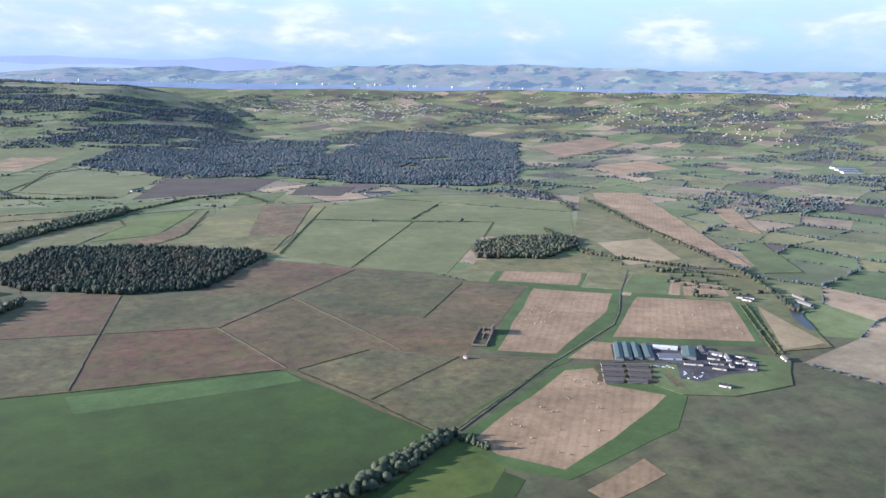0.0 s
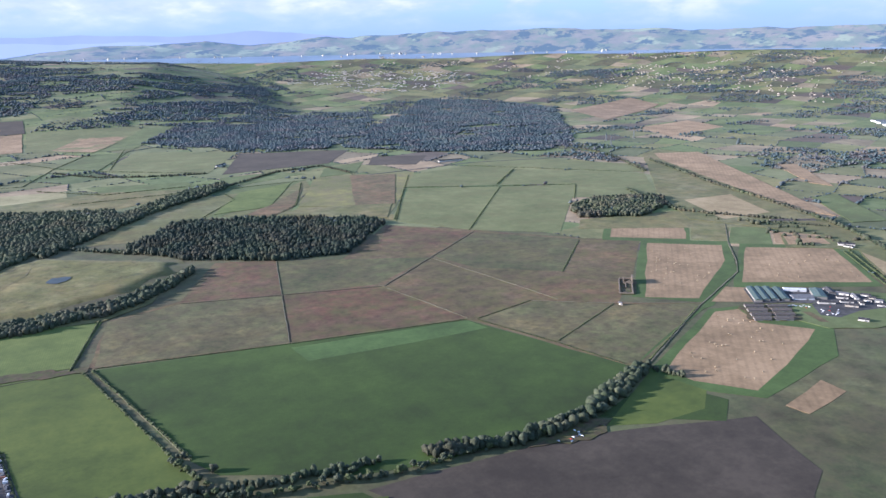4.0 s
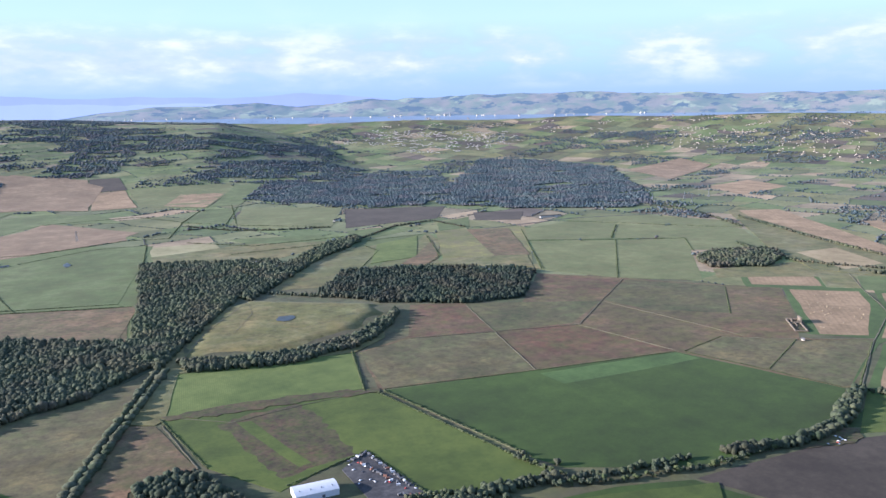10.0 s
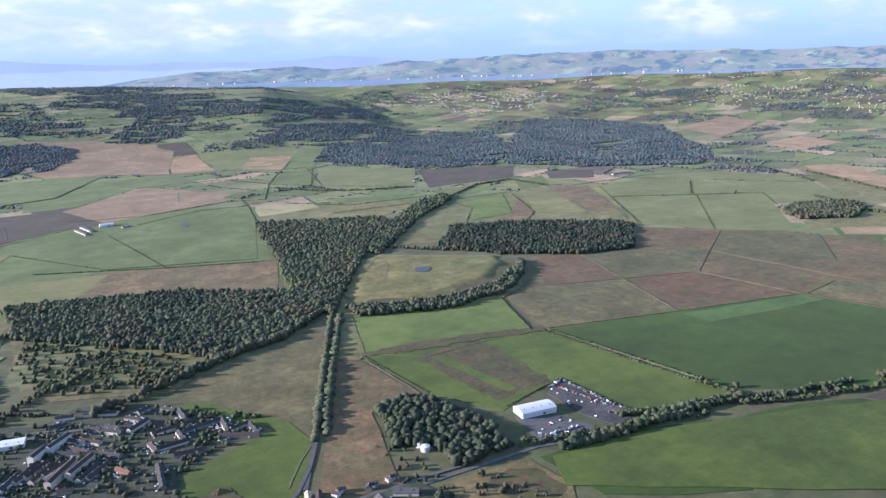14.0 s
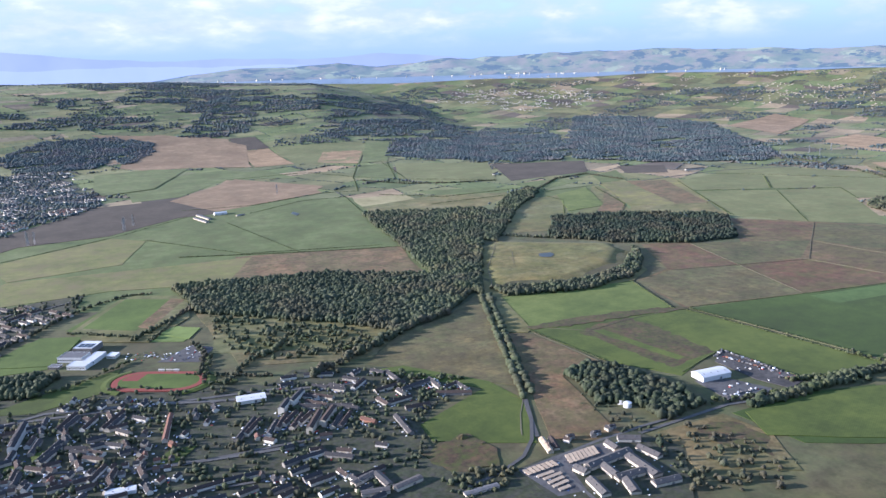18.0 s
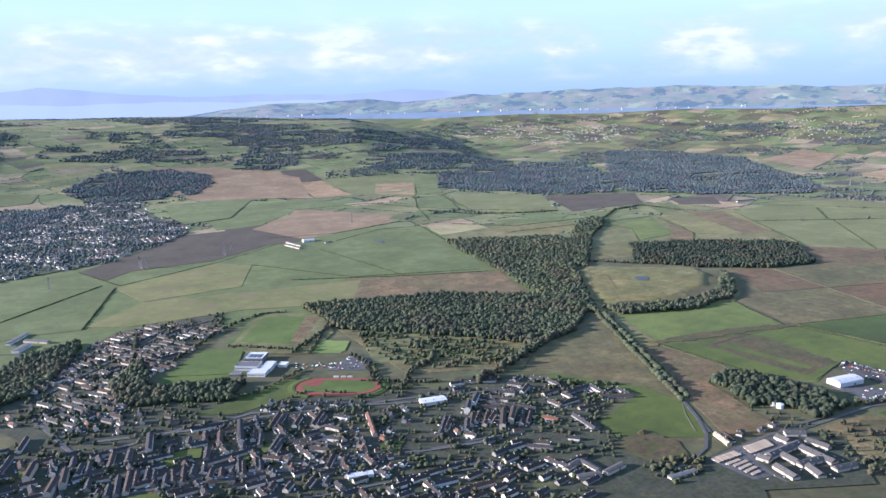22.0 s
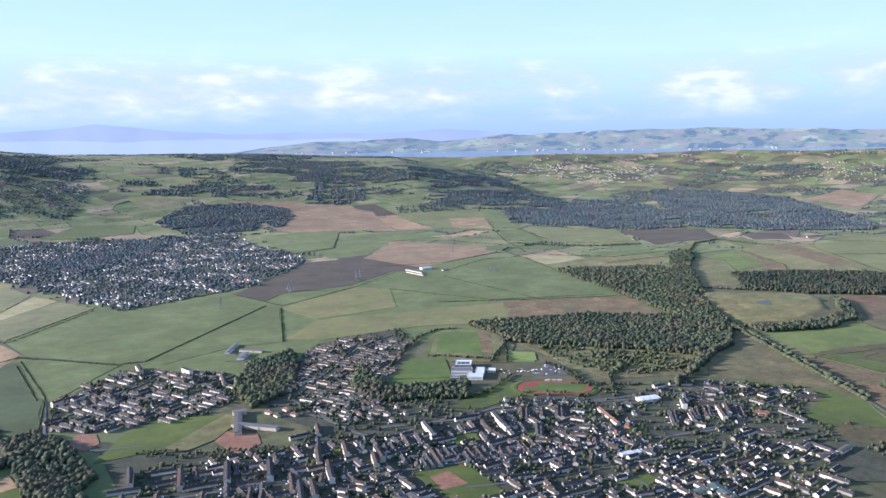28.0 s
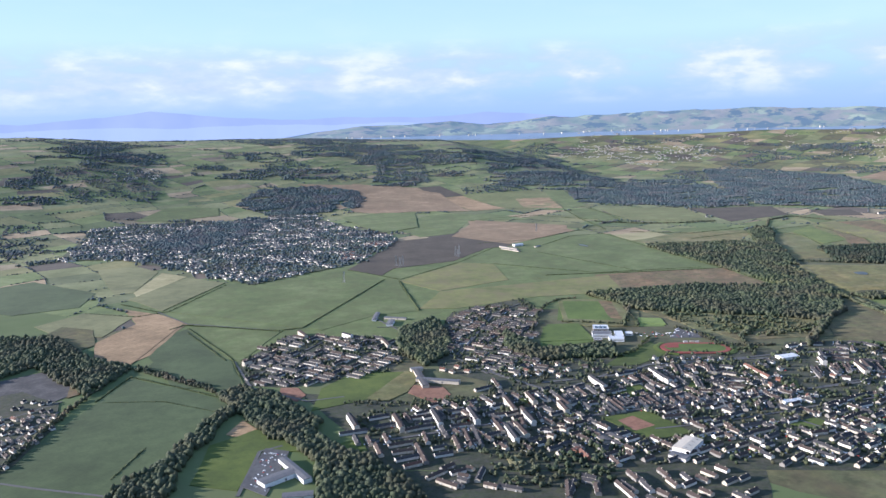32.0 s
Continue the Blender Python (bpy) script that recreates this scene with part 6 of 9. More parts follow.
row_of_houses("s", -195.5, 601.7, -194.7, 593.5)
row_of_houses("s", -229.2, 622.9, -227.5, 615.7)
row_of_houses("f", -406.4, 589.6, -408.7, 563.2)
row_of_houses("f", -373.1, 570.3, -376.2, 544.5)
row_of_houses("f", -340.3, 567.2, -345.3, 538.7)
row_of_houses("f", -311.3, 556.1, -317.7, 526.7)
row_of_houses("f", -272.5, 535.2, -278.4, 507.0)
row_of_houses("t", -393.1, 578.2, -375.5, 577.3)
row_of_houses("t", -396.3, 557.9, -376.7, 558.3)
row_of_houses("t", -424.3, 558.4, -401.8, 555.5)
row_of_houses("t", -414.7, 549.4, -417.1, 531.0)
row_of_houses("t", -406.3, 542.5, -408.3, 526.3)
row_of_houses("t", -405.3, 525.9, -408.5, 504.5)
row_of_houses("t", -393.0, 540.5, -395.3, 524.3)
row_of_houses("t", -375.9, 541.7, -352.3, 539.8)
row_of_houses("t", -346.3, 536.5, -350.7, 512.9)
row_of_houses("t", -346.4, 510.7, -352.7, 486.4)
row_of_houses("t", -333.6, 519.2, -342.7, 486.9)
row_of_houses("t", -326.7, 512.9, -335.4, 485.4)
row_of_houses("t", -303.6, 571.8, -305.4, 557.4)
row_of_houses("t", -364.3, 529.0, -369.0, 509.1)
row_of_houses("t", -377.8, 511.4, -384.0, 477.4)
row_of_houses("t", -397.6, 518.3, -376.5, 516.8)
row_of_houses("t", -399.3, 505.3, -384.4, 503.2)
row_of_houses("t", -402.1, 492.3, -384.6, 491.9)
row_of_houses("t", -370.5, 498.1, -359.0, 497.9)
row_of_houses("t", -373.5, 486.1, -360.5, 484.8)
row_of_houses("t", -302.7, 529.8, -305.2, 517.3)
row_of_houses("t", -300.5, 514.8, -307.3, 486.2)
row_of_houses("t", -292.7, 514.7, -296.6, 489.2)
row_of_houses("t", -262.5, 424.3, -265.2, 410.9)
row_of_houses("t", -246.5, 427.0, -249.0, 417.3)
row_of_houses("t", -266.1, 400.1, -268.1, 386.6)
row_of_houses("t", -267.6, 382.5, -270.3, 369.3)
row_of_houses("t", -282.8, 390.4, -285.9, 366.8)
row_of_houses("t", -297.6, 409.7, -291.6, 401.7)
row_of_houses("t", -354.4, 422.0, -343.9, 410.1)
row_of_houses("t", -362.3, 428.9, -356.9, 421.5)
row_of_houses("t", -310.8, 406.9, -323.2, 386.1)
row_of_houses("t", -296.5, 394.8, -303.4, 381.9)
row_of_houses("t", -393.7, 454.9, -376.1, 460.7)
row_of_houses("t", -387.9, 448.9, -380.2, 433.6)
row_of_houses("t", -374.1, 444.7, -370.5, 438.0)
row_of_houses("t", -264.9, 586.9, -276.8, 542.0)
row_of_houses("t", -255.9, 617.8, -261.3, 593.6)
row_of_houses("t", -285.0, 597.9, -266.6, 600.0)
row_of_houses("t", -334.7, 539.9, -320.8, 542.2)
row_of_houses("t", -323.8, 501.2, -311.0, 502.0)
row_of_houses("t", -364.9, 563.1, -346.0, 560.0)
row_of_houses("f", -281.4, 484.9, -276.8, 480.0)
row_of_houses("f", -265.6, 489.5, -262.2, 485.0)
row_of_houses("r", -400.8, 478.8, -387.6, 479.3)
row_of_houses("r", -275.6, 443.5, -277.8, 430.2)
row_of_houses("s", -663.8, 675.3, -660.1, 668.3)
row_of_houses("s", -657.6, 691.8, -653.9, 684.5)
row_of_houses("s", -650.5, 674.7, -647.2, 666.5)
row_of_houses("s", -658.7, 647.9, -655.2, 641.3)
row_of_houses("s", -647.0, 686.2, -643.8, 679.1)
row_of_houses("s", -654.6, 711.2, -650.7, 702.0)
row_of_houses("s", -639.9, 717.9, -636.7, 713.2)
row_of_houses("s", -632.4, 713.8, -628.7, 707.4)
row_of_houses("s", -668.8, 704.6, -665.5, 698.7)
row_of_houses("s", -661.7, 722.2, -658.3, 716.0)
row_of_houses("s", -643.6, 658.3, -641.0, 653.2)
row_of_houses("s", -662.5, 638.2, -659.9, 633.4)
row_of_houses("s", -640.0, 686.5, -637.2, 681.0)
row_of_houses("s", -655.9, 664.8, -652.4, 659.2)
row_of_houses("s", -651.0, 723.9, -647.2, 717.4)
row_of_houses("s", -635.0, 700.6, -631.8, 696.1)
row_of_houses("f", 55.4, 512.4, 68.5, 528.2)
row_of_houses("f", 65.3, 470.9, 79.3, 489.4)
row_of_houses("t", 71.8, 523.3, 85.6, 509.4)
row_of_houses("t", 66.8, 513.0, 78.2, 499.0)
row_of_houses("t", 83.0, 496.1, 94.9, 483.7)
row_of_houses("t", 74.7, 463.1, 88.1, 479.9)
row_of_houses("t", 42.7, 484.2, 55.2, 499.3)
row_of_houses("t", 51.9, 480.4, 64.7, 493.7)
row_of_houses("t", 29.7, 474.0, 40.0, 491.4)
row_of_houses("t", 79.7, 561.1, 99.6, 552.5)
row_of_houses("t", 58.1, 549.5, 67.1, 549.2)
row_of_houses("t", 61.2, 563.4, 74.0, 561.2)
row_of_houses("t", 104.2, 540.9, 112.2, 531.8)
row_of_houses("t", 111.7, 544.0, 120.7, 549.9)
row_of_houses("t", 127.7, 544.6, 135.4, 534.2)
row_of_houses("t", 137.8, 536.2, 139.2, 516.6)
row_of_houses("t", 90.9, 532.9, 98.5, 522.3)
row_of_houses("t", 103.2, 517.4, 116.9, 530.0)
row_of_houses("t", 115.7, 505.0, 141.5, 510.0)
row_of_houses("t", 131.6, 500.5, 132.8, 489.9)
row_of_houses("t", 134.9, 498.5, 159.7, 504.3)
row_of_houses("t", 160.5, 507.1, 160.4, 486.3)
row_of_houses("t", 162.1, 485.3, 175.2, 489.7)
row_of_houses("t", 174.6, 490.1, 176.1, 474.0)
row_of_houses("t", 153.0, 480.8, 177.0, 468.5)
row_of_houses("t", 113.1, 492.1, 115.7, 478.6)
row_of_houses("t", 116.2, 481.0, 135.0, 483.8)
row_of_houses("t", 123.9, 467.5, 141.5, 466.0)
row_of_houses("t", 113.6, 460.6, 111.8, 429.8)
row_of_houses("t", 59.0, 456.9, 66.6, 454.7)
row_of_houses("t", 62.4, 433.4, 70.5, 426.6)
row_of_houses("t", 86.1, 428.7, 92.8, 422.7)
row_of_houses("t", 46.8, 440.4, 55.6, 439.4)
row_of_houses("t", 31.5, 451.3, 40.3, 451.1)
row_of_houses("t", 16.4, 481.7, 31.0, 500.8)
row_of_houses("r", 91.1, 467.2, 97.6, 456.8)
row_of_houses("s", 192.9, 376.9, 195.0, 373.8)
row_of_houses("s", 213.1, 374.4, 211.6, 371.5)
row_of_houses("s", 225.6, 376.8, 225.9, 373.7)
row_of_houses("s", 181.1, 379.2, 177.1, 368.0)
row_of_houses("t", 54.2, 431.3, 68.4, 419.6)
row_of_houses("t", 61.0, 394.8, 80.0, 399.5)
row_of_houses("t", 35.4, 402.1, 50.7, 404.6)
row_of_houses("t", 39.8, 432.9, 55.7, 434.9)
row_of_houses("t", -269.6, 507.2, -263.6, 522.9)
row_of_houses("t", -287.8, 503.3, -282.5, 518.5)
row_of_houses("t", -308.5, 501.1, -304.2, 520.5)
row_of_houses("t", -364.1, 555.9, -362.4, 573.9)
row_of_houses("t", -336.8, 551.1, -334.3, 566.3)
row_of_houses("t", -350.5, 518.5, -347.2, 529.5)
row_of_houses("t", -328.0, 507.0, -324.7, 522.2)
row_of_houses("t", -251.0, 488.7, -239.9, 489.3)
row_of_houses("t", -241.9, 462.8, -224.2, 462.0)
row_of_houses("t", -298.6, 536.2, -284.3, 533.6)
row_of_houses("t", -319.8, 537.7, -309.4, 536.0)
row_of_houses("t", -272.3, 488.4, -255.0, 486.4)
row_of_houses("t", -376.6, 540.3, -363.7, 540.6)
row_of_houses("t", -340.6, 530.4, -330.5, 529.6)
row_of_houses("s", -674.1, 600.1, -671.5, 601.7)
row_of_houses("s", -670.0, 609.2, -667.3, 610.9)
row_of_houses("s", -662.4, 616.9, -659.1, 611.9)
row_of_houses("s", -657.6, 632.1, -654.7, 634.0)
row_of_houses("s", -652.7, 644.7, -649.7, 646.7)
row_of_houses("s", -648.0, 659.4, -644.6, 653.8)
row_of_houses("s", -641.6, 666.1, -638.4, 668.3)
row_of_houses("s", -633.1, 680.1, -629.8, 682.4)
row_of_houses("s", -679.3, 602.7, -676.6, 604.4)
row_of_houses("s", -675.6, 612.1, -673.0, 613.9)
row_of_houses("s", -669.2, 620.5, -665.9, 615.5)
row_of_houses("s", -664.0, 637.8, -661.2, 639.8)
row_of_houses("s", -659.3, 645.8, -656.4, 647.8)
row_of_houses("s", -653.8, 662.4, -650.3, 656.8)
row_of_houses("s", -648.2, 677.5, -645.0, 679.8)
row_of_houses("s", -639.8, 683.7, -636.6, 686.1)
row_of_houses("s", -634.7, 704.8, -631.1, 698.5)
row_of_houses("s", -680.3, 615.6, -677.6, 617.4)
row_of_houses("s", -675.1, 624.6, -671.7, 619.6)
row_of_houses("s", -671.4, 640.5, -668.5, 642.5)
row_of_houses("s", -666.4, 653.1, -663.4, 655.2)
row_of_houses("s", -662.0, 668.0, -658.5, 662.4)
row_of_houses("s", -654.1, 681.9, -651.0, 684.3)
row_of_houses("s", -650.3, 693.4, -647.0, 695.8)
row_of_houses("s", -642.9, 707.8, -639.3, 701.5)
row_of_houses("s", -635.8, 724.7, -632.3, 727.4)
row_of_houses("s", -682.2, 633.8, -678.7, 628.7)
row_of_houses("s", -678.7, 646.7, -675.9, 648.7)
row_of_houses("s", -672.6, 658.8, -669.7, 660.9)
row_of_houses("s", -668.0, 668.7, -664.8, 663.3)
row_of_houses("s", -662.8, 683.9, -659.7, 686.2)
row_of_houses("s", -654.9, 701.4, -651.7, 703.9)
row_of_houses("s", -651.5, 716.7, -647.8, 710.4)
row_of_houses("s", -642.1, 728.1, -638.6, 730.9)
row_of_houses("s", -637.5, 749.2, -633.9, 752.2)
row_of_houses("s", -681.2, 661.0, -678.4, 663.1)
row_of_houses("s", -672.9, 671.3, -669.3, 665.6)
row_of_houses("s", -668.5, 685.6, -665.5, 688.0)
row_of_houses("s", -665.2, 706.9, -662.1, 709.5)
row_of_houses("s", -655.7, 716.1, -652.0, 709.7)
row_of_houses("s", -651.0, 731.4, -647.6, 734.1)
row_of_houses("s", -643.8, 749.4, -640.3, 752.4)
row_of_houses("s", -681.6, 677.2, -678.0, 671.5)
row_of_houses("s", -677.3, 698.2, -674.2, 700.7)
row_of_houses("s", -672.3, 712.1, -669.6, 714.9)
row_of_houses("s", -664.0, 724.9, -660.1, 718.5)
row_of_houses("s", -659.7, 745.3, -656.3, 748.2)
row_of_houses("s", -650.5, 757.9, -647.0, 760.9)
row_of_houses("s", -688.7, 688.5, -684.9, 682.7)
row_of_houses("s", -685.2, 701.1, -682.2, 703.6)
row_of_houses("s", -678.8, 711.4, -675.8, 713.9)
row_of_houses("s", -673.7, 730.1, -670.3, 723.9)
row_of_houses("s", -665.5, 746.9, -662.2, 749.8)
row_of_houses("s", -658.6, 763.9, -655.1, 767.0)


SMALL = [sum(1 for h in TOWN if h[2] < 6)]


def crowded(x, y, room):
    return any((x - a) ** 2 + (y - b) ** 2 < room * room for a, b, *_ in TOWN)


def more_rows(kind, *ends):
    """Rows that the streets have besides, given by the ends of their ridges, where no house stands yet."""
    for x0, y0, x1, y1 in ends:
        if not crowded((x0 + x1) / 2, (y0 + y1) / 2, 3.4 if kind == "s" else 4.6):
            row_of_houses(kind, x0, y0, x1, y1)


more_rows("f", (55.1, 516.9, 46, 503.6), (69.4, 488.4, 54.3, 464.4), (-113.9, 559.3, -119.5, 530.8), (-406.6, 581, -409, 560.1), (-374.1, 562, -377.8, 539.6), (-342, 558.2, -346.9, 534.2))
more_rows("f", (-313.2, 546.7, -317.6, 522.3), (-302.4, 506.4, -308.5, 479.5), (-293.3, 507.9, -297.9, 482), (-275.6, 524.9, -279.6, 503), (-283.2, 476.5, -280.4, 470.3), (-267.6, 482.6, -265.2, 476.4))
more_rows("f", (-237.1, 532.6, -242.7, 511.2), (-272.3, 562.5, -279.2, 533.9), (-250.4, 563, -254.9, 542.3))
more_rows("t", (-44.4, 426.9, -29.8, 426.5), (-28.2, 426.7, -9.2, 428.5), (-7.6, 428.7, 12.8, 428), (-60.6, 397.2, -47, 399.3), (-45.9, 399.6, -32.6, 401.2), (-25.7, 412.2, -9.4, 411.8))
more_rows("t", (-69, 429.7, -68, 416.6), (-69.5, 392.2, -70.1, 382.3), (-100.9, 415.3, -90.4, 415.3), (-104.6, 390.1, -90.3, 386.9), (-86.9, 389.2, -81.4, 388.1), (-25.8, 382, -24.9, 376.2))
more_rows("t", (-13.9, 383.1, -13.8, 375.8), (-17, 363.4, -7.6, 363.8), (-32.1, 361.1, -23.5, 360.9), (16.5, 395.4, 27.6, 399.8), (68.2, 523.6, 76.3, 514.6), (59.7, 508.1, 73.4, 499.4))
more_rows("t", (48.6, 499.2, 36.9, 480.3), (58.4, 494.1, 45.5, 475.8), (82.4, 481.5, 70, 464.3), (78.5, 537.6, 87.6, 529.4), (88.5, 527.4, 97.9, 519.1), (79.6, 497.6, 92.9, 490.6))
more_rows("t", (27.8, 503, 9.7, 476.1), (26.1, 470.1, 31.8, 463.3), (-33, 527.9, -41.8, 503.1), (-146.2, 573.5, -121.5, 568.8), (-153.3, 545, -138.7, 541.1), (-149.8, 555.7, -151.4, 541.5))
more_rows("t", (-136.9, 562, -140, 548), (-126.5, 559.2, -131, 533.4), (-99, 569.6, -103, 555), (-104.5, 539.8, -109, 515.8), (-117.2, 528.6, -119.8, 515.4), (-142.7, 517.9, -117.9, 512.1))
more_rows("t", (-139.8, 531.8, -144.1, 516.4), (-178.7, 517.6, -181.7, 501), (-176.7, 513.2, -157.8, 512.2), (-157.1, 511.9, -162.1, 487.8), (-169.9, 505.4, -172.5, 490.1), (-147.6, 504.7, -149.1, 494.7))
more_rows("t", (-146.8, 501, -126.1, 497.9), (-137.7, 496.3, -140.1, 481.6), (-124.9, 500.7, -129.1, 481.1), (-114.2, 497.4, -117.2, 482.4), (-108, 501.1, -98.3, 491.4), (-97.1, 491.9, -92.9, 486.3))
more_rows("t", (-103.7, 504.6, -92.1, 523), (-92, 545.1, -79.1, 566.4), (-74.2, 542.6, -65.8, 555), (-63.2, 534.1, -51.7, 552), (-45.2, 544.2, -38.6, 535), (-85.3, 511.9, -76.7, 505))
more_rows("t", (-79.1, 500.2, -68.1, 490.8), (-65.9, 511.9, -52, 500.8), (-89, 471, -79.6, 485.1), (-78.3, 465.4, -67.8, 482.4), (-119, 454.5, -113.2, 462.5), (-110.1, 449, -104.1, 456.8))
more_rows("t", (-96.5, 447.8, -89.7, 456.5), (-86.4, 443.6, -80.2, 452.6), (-172.3, 476.2, -157.6, 477.4), (-179.2, 467.5, -160.4, 464.3), (-171.1, 451.4, -148.4, 448.8), (-157, 437.2, -147.1, 437.3))
more_rows("t", (-148.9, 442.7, -132.1, 444.1), (-130.7, 445.3, -116.8, 445.6), (-146.1, 434.2, -147.8, 423.9), (-160.4, 435.5, -161.6, 421), (-161.5, 419.4, -161.4, 409.7), (-138.9, 424.4, -116.2, 421.4))
more_rows("t", (-142.8, 411.4, -119.8, 410.3), (-62.8, 474.1, -67.2, 462.9), (-390.9, 579.3, -373.6, 574), (-400.1, 563.2, -379.2, 559.6), (-358.3, 562.9, -346.5, 562), (-363, 549.6, -347.1, 547.5))
more_rows("t", (-377.4, 538.4, -358.2, 536.8), (-344.5, 535.7, -350.3, 511.8), (-329.6, 561.2, -311.7, 558.5), (-335.2, 541.1, -322.5, 536.8), (-337.9, 530.9, -324.1, 527.3), (-414.3, 547.3, -416.3, 528.7))
more_rows("t", (-405.1, 542.4, -407.5, 525.1), (-393.2, 540.8, -396.2, 522.5), (-404.8, 527.1, -407.9, 502.4), (-396.7, 518.2, -374.9, 515.6), (-366.1, 523.9, -368.8, 507.8), (-377, 509.6, -382.6, 476))
more_rows("t", (-400.1, 504.7, -385.2, 501), (-403.2, 490.7, -387, 487.1), (-371.5, 497, -358.9, 495.7), (-374, 484.4, -357, 481.7), (-347.3, 507.8, -352.7, 483.7), (-333.6, 518.5, -342.1, 485.7))
more_rows("t", (-326.1, 512, -333.4, 483.2), (-302.2, 527.2, -307.1, 511.7), (-322.4, 499.2, -308.9, 497.9), (-325.9, 483.7, -315.7, 483.9), (-379.2, 463, -367.4, 466.6), (-376.5, 453.9, -363.8, 454.9))
more_rows("t", (-372.1, 449.7, -366.7, 443.1), (-386.9, 450.1, -382.3, 441.3), (-381.6, 441, -376.8, 432.3), (-361.8, 457.7, -358.7, 452.2), (-364.6, 435.6, -352.3, 450.7), (-366.5, 431.2, -355.1, 419.1))
more_rows("t", (-354.8, 418.1, -349.1, 409.9), (-221.6, 549.9, -225.7, 533.6), (-211, 544.1, -214.3, 530.4), (-200.8, 520, -204.8, 493.4), (-189.6, 519.9, -193, 501), (-168.6, 511.5, -170.5, 493.1))
more_rows("t", (-155.3, 508.8, -158.9, 497.1), (-144.9, 501.6, -149.5, 487.5), (-263.2, 421.3, -263.5, 408.4), (-246.8, 424, -247.7, 413), (-266, 395.5, -266.6, 381.2), (-280, 389.2, -280.3, 372.9))
more_rows("t", (-267.8, 378.3, -268.5, 368.4), (-245.4, 393, -247, 381.7), (-249.8, 378.6, -251.4, 367.1), (-318, 392.7, -306.3, 405.7), (-300.6, 404.5, -293.8, 394.7), (-236, 380.5, -237.6, 370.4))
more_rows("r", (-8.7, 397, 9.2, 396.7), (-400.5, 477.7, -387.3, 476.7), (-274.4, 440.3, -278.1, 424.6))
more_rows("s", (-72, 446.3, -64.3, 454.9), (-62.1, 445.3, -54.1, 454), (-53.6, 444.1, -45.5, 452.8), (-44.5, 443.6, -36.2, 452.3), (-35.3, 443.1, -26.8, 451.9), (-66.1, 417.6, -66, 412.8))
more_rows("s", (-53.2, 420.5, -52.8, 415.4), (-66.6, 402.1, -66.5, 397.6), (-85.8, 421.1, -85.8, 416.5), (-20.1, 391.9, -21.5, 385.2), (18.6, 419.5, 19.6, 415.7), (22.7, 416.3, 23.4, 411.6))
more_rows("s", (13.8, 427.5, 13.5, 423.2), (23.3, 478.1, 22.7, 471.9), (-40, 500.9, -43.2, 490), (-44.3, 488.1, -45.3, 481.3), (-45.2, 476.5, -49.4, 466), (-109.2, 481.5, -112.5, 471.4))
more_rows("s", (-96.5, 482.6, -99.2, 474.1), (-119.9, 430.5, -111.9, 430), (-114.2, 403.3, -115.1, 395.6), (-110.9, 422.2, -110, 418.2), (-101.3, 420, -100.9, 415.3), (-92, 580.5, -83.8, 591.4))
more_rows("s", (-79.4, 573.9, -71.4, 584.8), (-67.8, 570.7, -59.6, 581.7), (-55.2, 564.1, -46.7, 574.9), (-40.8, 561, -32.7, 570.6), (-29, 557.8, -20.6, 567.4), (-211.9, 509.9, -216.4, 495.5))
more_rows("s", (-179.3, 505.3, -183.9, 491.8))

CLEAR = [[(-222.4, 492.9), (-180.1, 488.5), (-178.7, 434.7), (-214.1, 437.2)], [(-140.4, 603.2), (-91.1, 630.2), (-44.3, 650.8), (-62.4, 605.2), (-107.1, 590.3)],
         [(-165.9, 541.1), (-143.9, 543.3), (-148.6, 525), (-171.9, 524.2)], [(-100.6, 411.9), (-73.9, 414.2), (-69.5, 400.3), (-96.6, 397.1)], [(-339.4, 624), (-327.1, 641.2), (-304.7, 623.5), (-307.1, 601.4), (-328, 586.9)],
         [(122.9, 438.4), (136.0, 458.0), (191.1, 474.5), (202.9, 441.4), (176.5, 383), (120.4, 416.5)]]


def in_clear(x, y):
    return any(inside(np.array([x]), np.array([y]), p)[0] for p in CLEAR)


def on_street(x, y, room=3.4):
    """Whether a place lies on or beside a street."""
    for points in STREETS:
        for (x0, y0), (x1, y1) in zip(points, points[1:]):
            d = (x1 - x0) ** 2 + (y1 - y0) ** 2
            k = min(1.0, max(0.0, ((x - x0) * (x1 - x0) + (y - y0) * (y1 - y0)) / d))
            if (x0 + k * (x1 - x0) - x) ** 2 + (y0 + k * (y1 - y0) - y) ** 2 < room * room:
                return True
    return False


def fill_estate(points, degrees, along_gap, across_gap, length, odd, most, kind="t"):
    """Rows of houses over an estate, now and then across the usual direction."""
    p = np.array(points)
    cx, cy = p.mean(0)
    a = radians(degrees)
    n = 0
    for i in range(-14, 15):
        for j in range(-14, 15):
            u, w = i * along_gap + RNG.uniform(-1.8, 1.8), j * across_gap + RNG.uniform(-1.0, 1.0)
            x, y = cx + u * math.cos(a) - w * math.sin(a), cy + u * math.sin(a) + w * math.cos(a)
            if n >= most or RNG.random() < 0.12 or on_street(x, y) or in_clear(x, y) or crowded(x, y, 7.0 if kind in "td" else 5.6) or not inside(np.array([x]), np.array([y]), points)[0]:
                continue
            n += 1
            q = a + (math.pi / 2 if RNG.random() < odd else 0)
            h = length * RNG.uniform(0.38, 0.5)
            row_of_houses(kind, x - math.cos(q) * h, y - math.sin(q) * h, x + math.cos(q) * h, y + math.sin(q) * h)


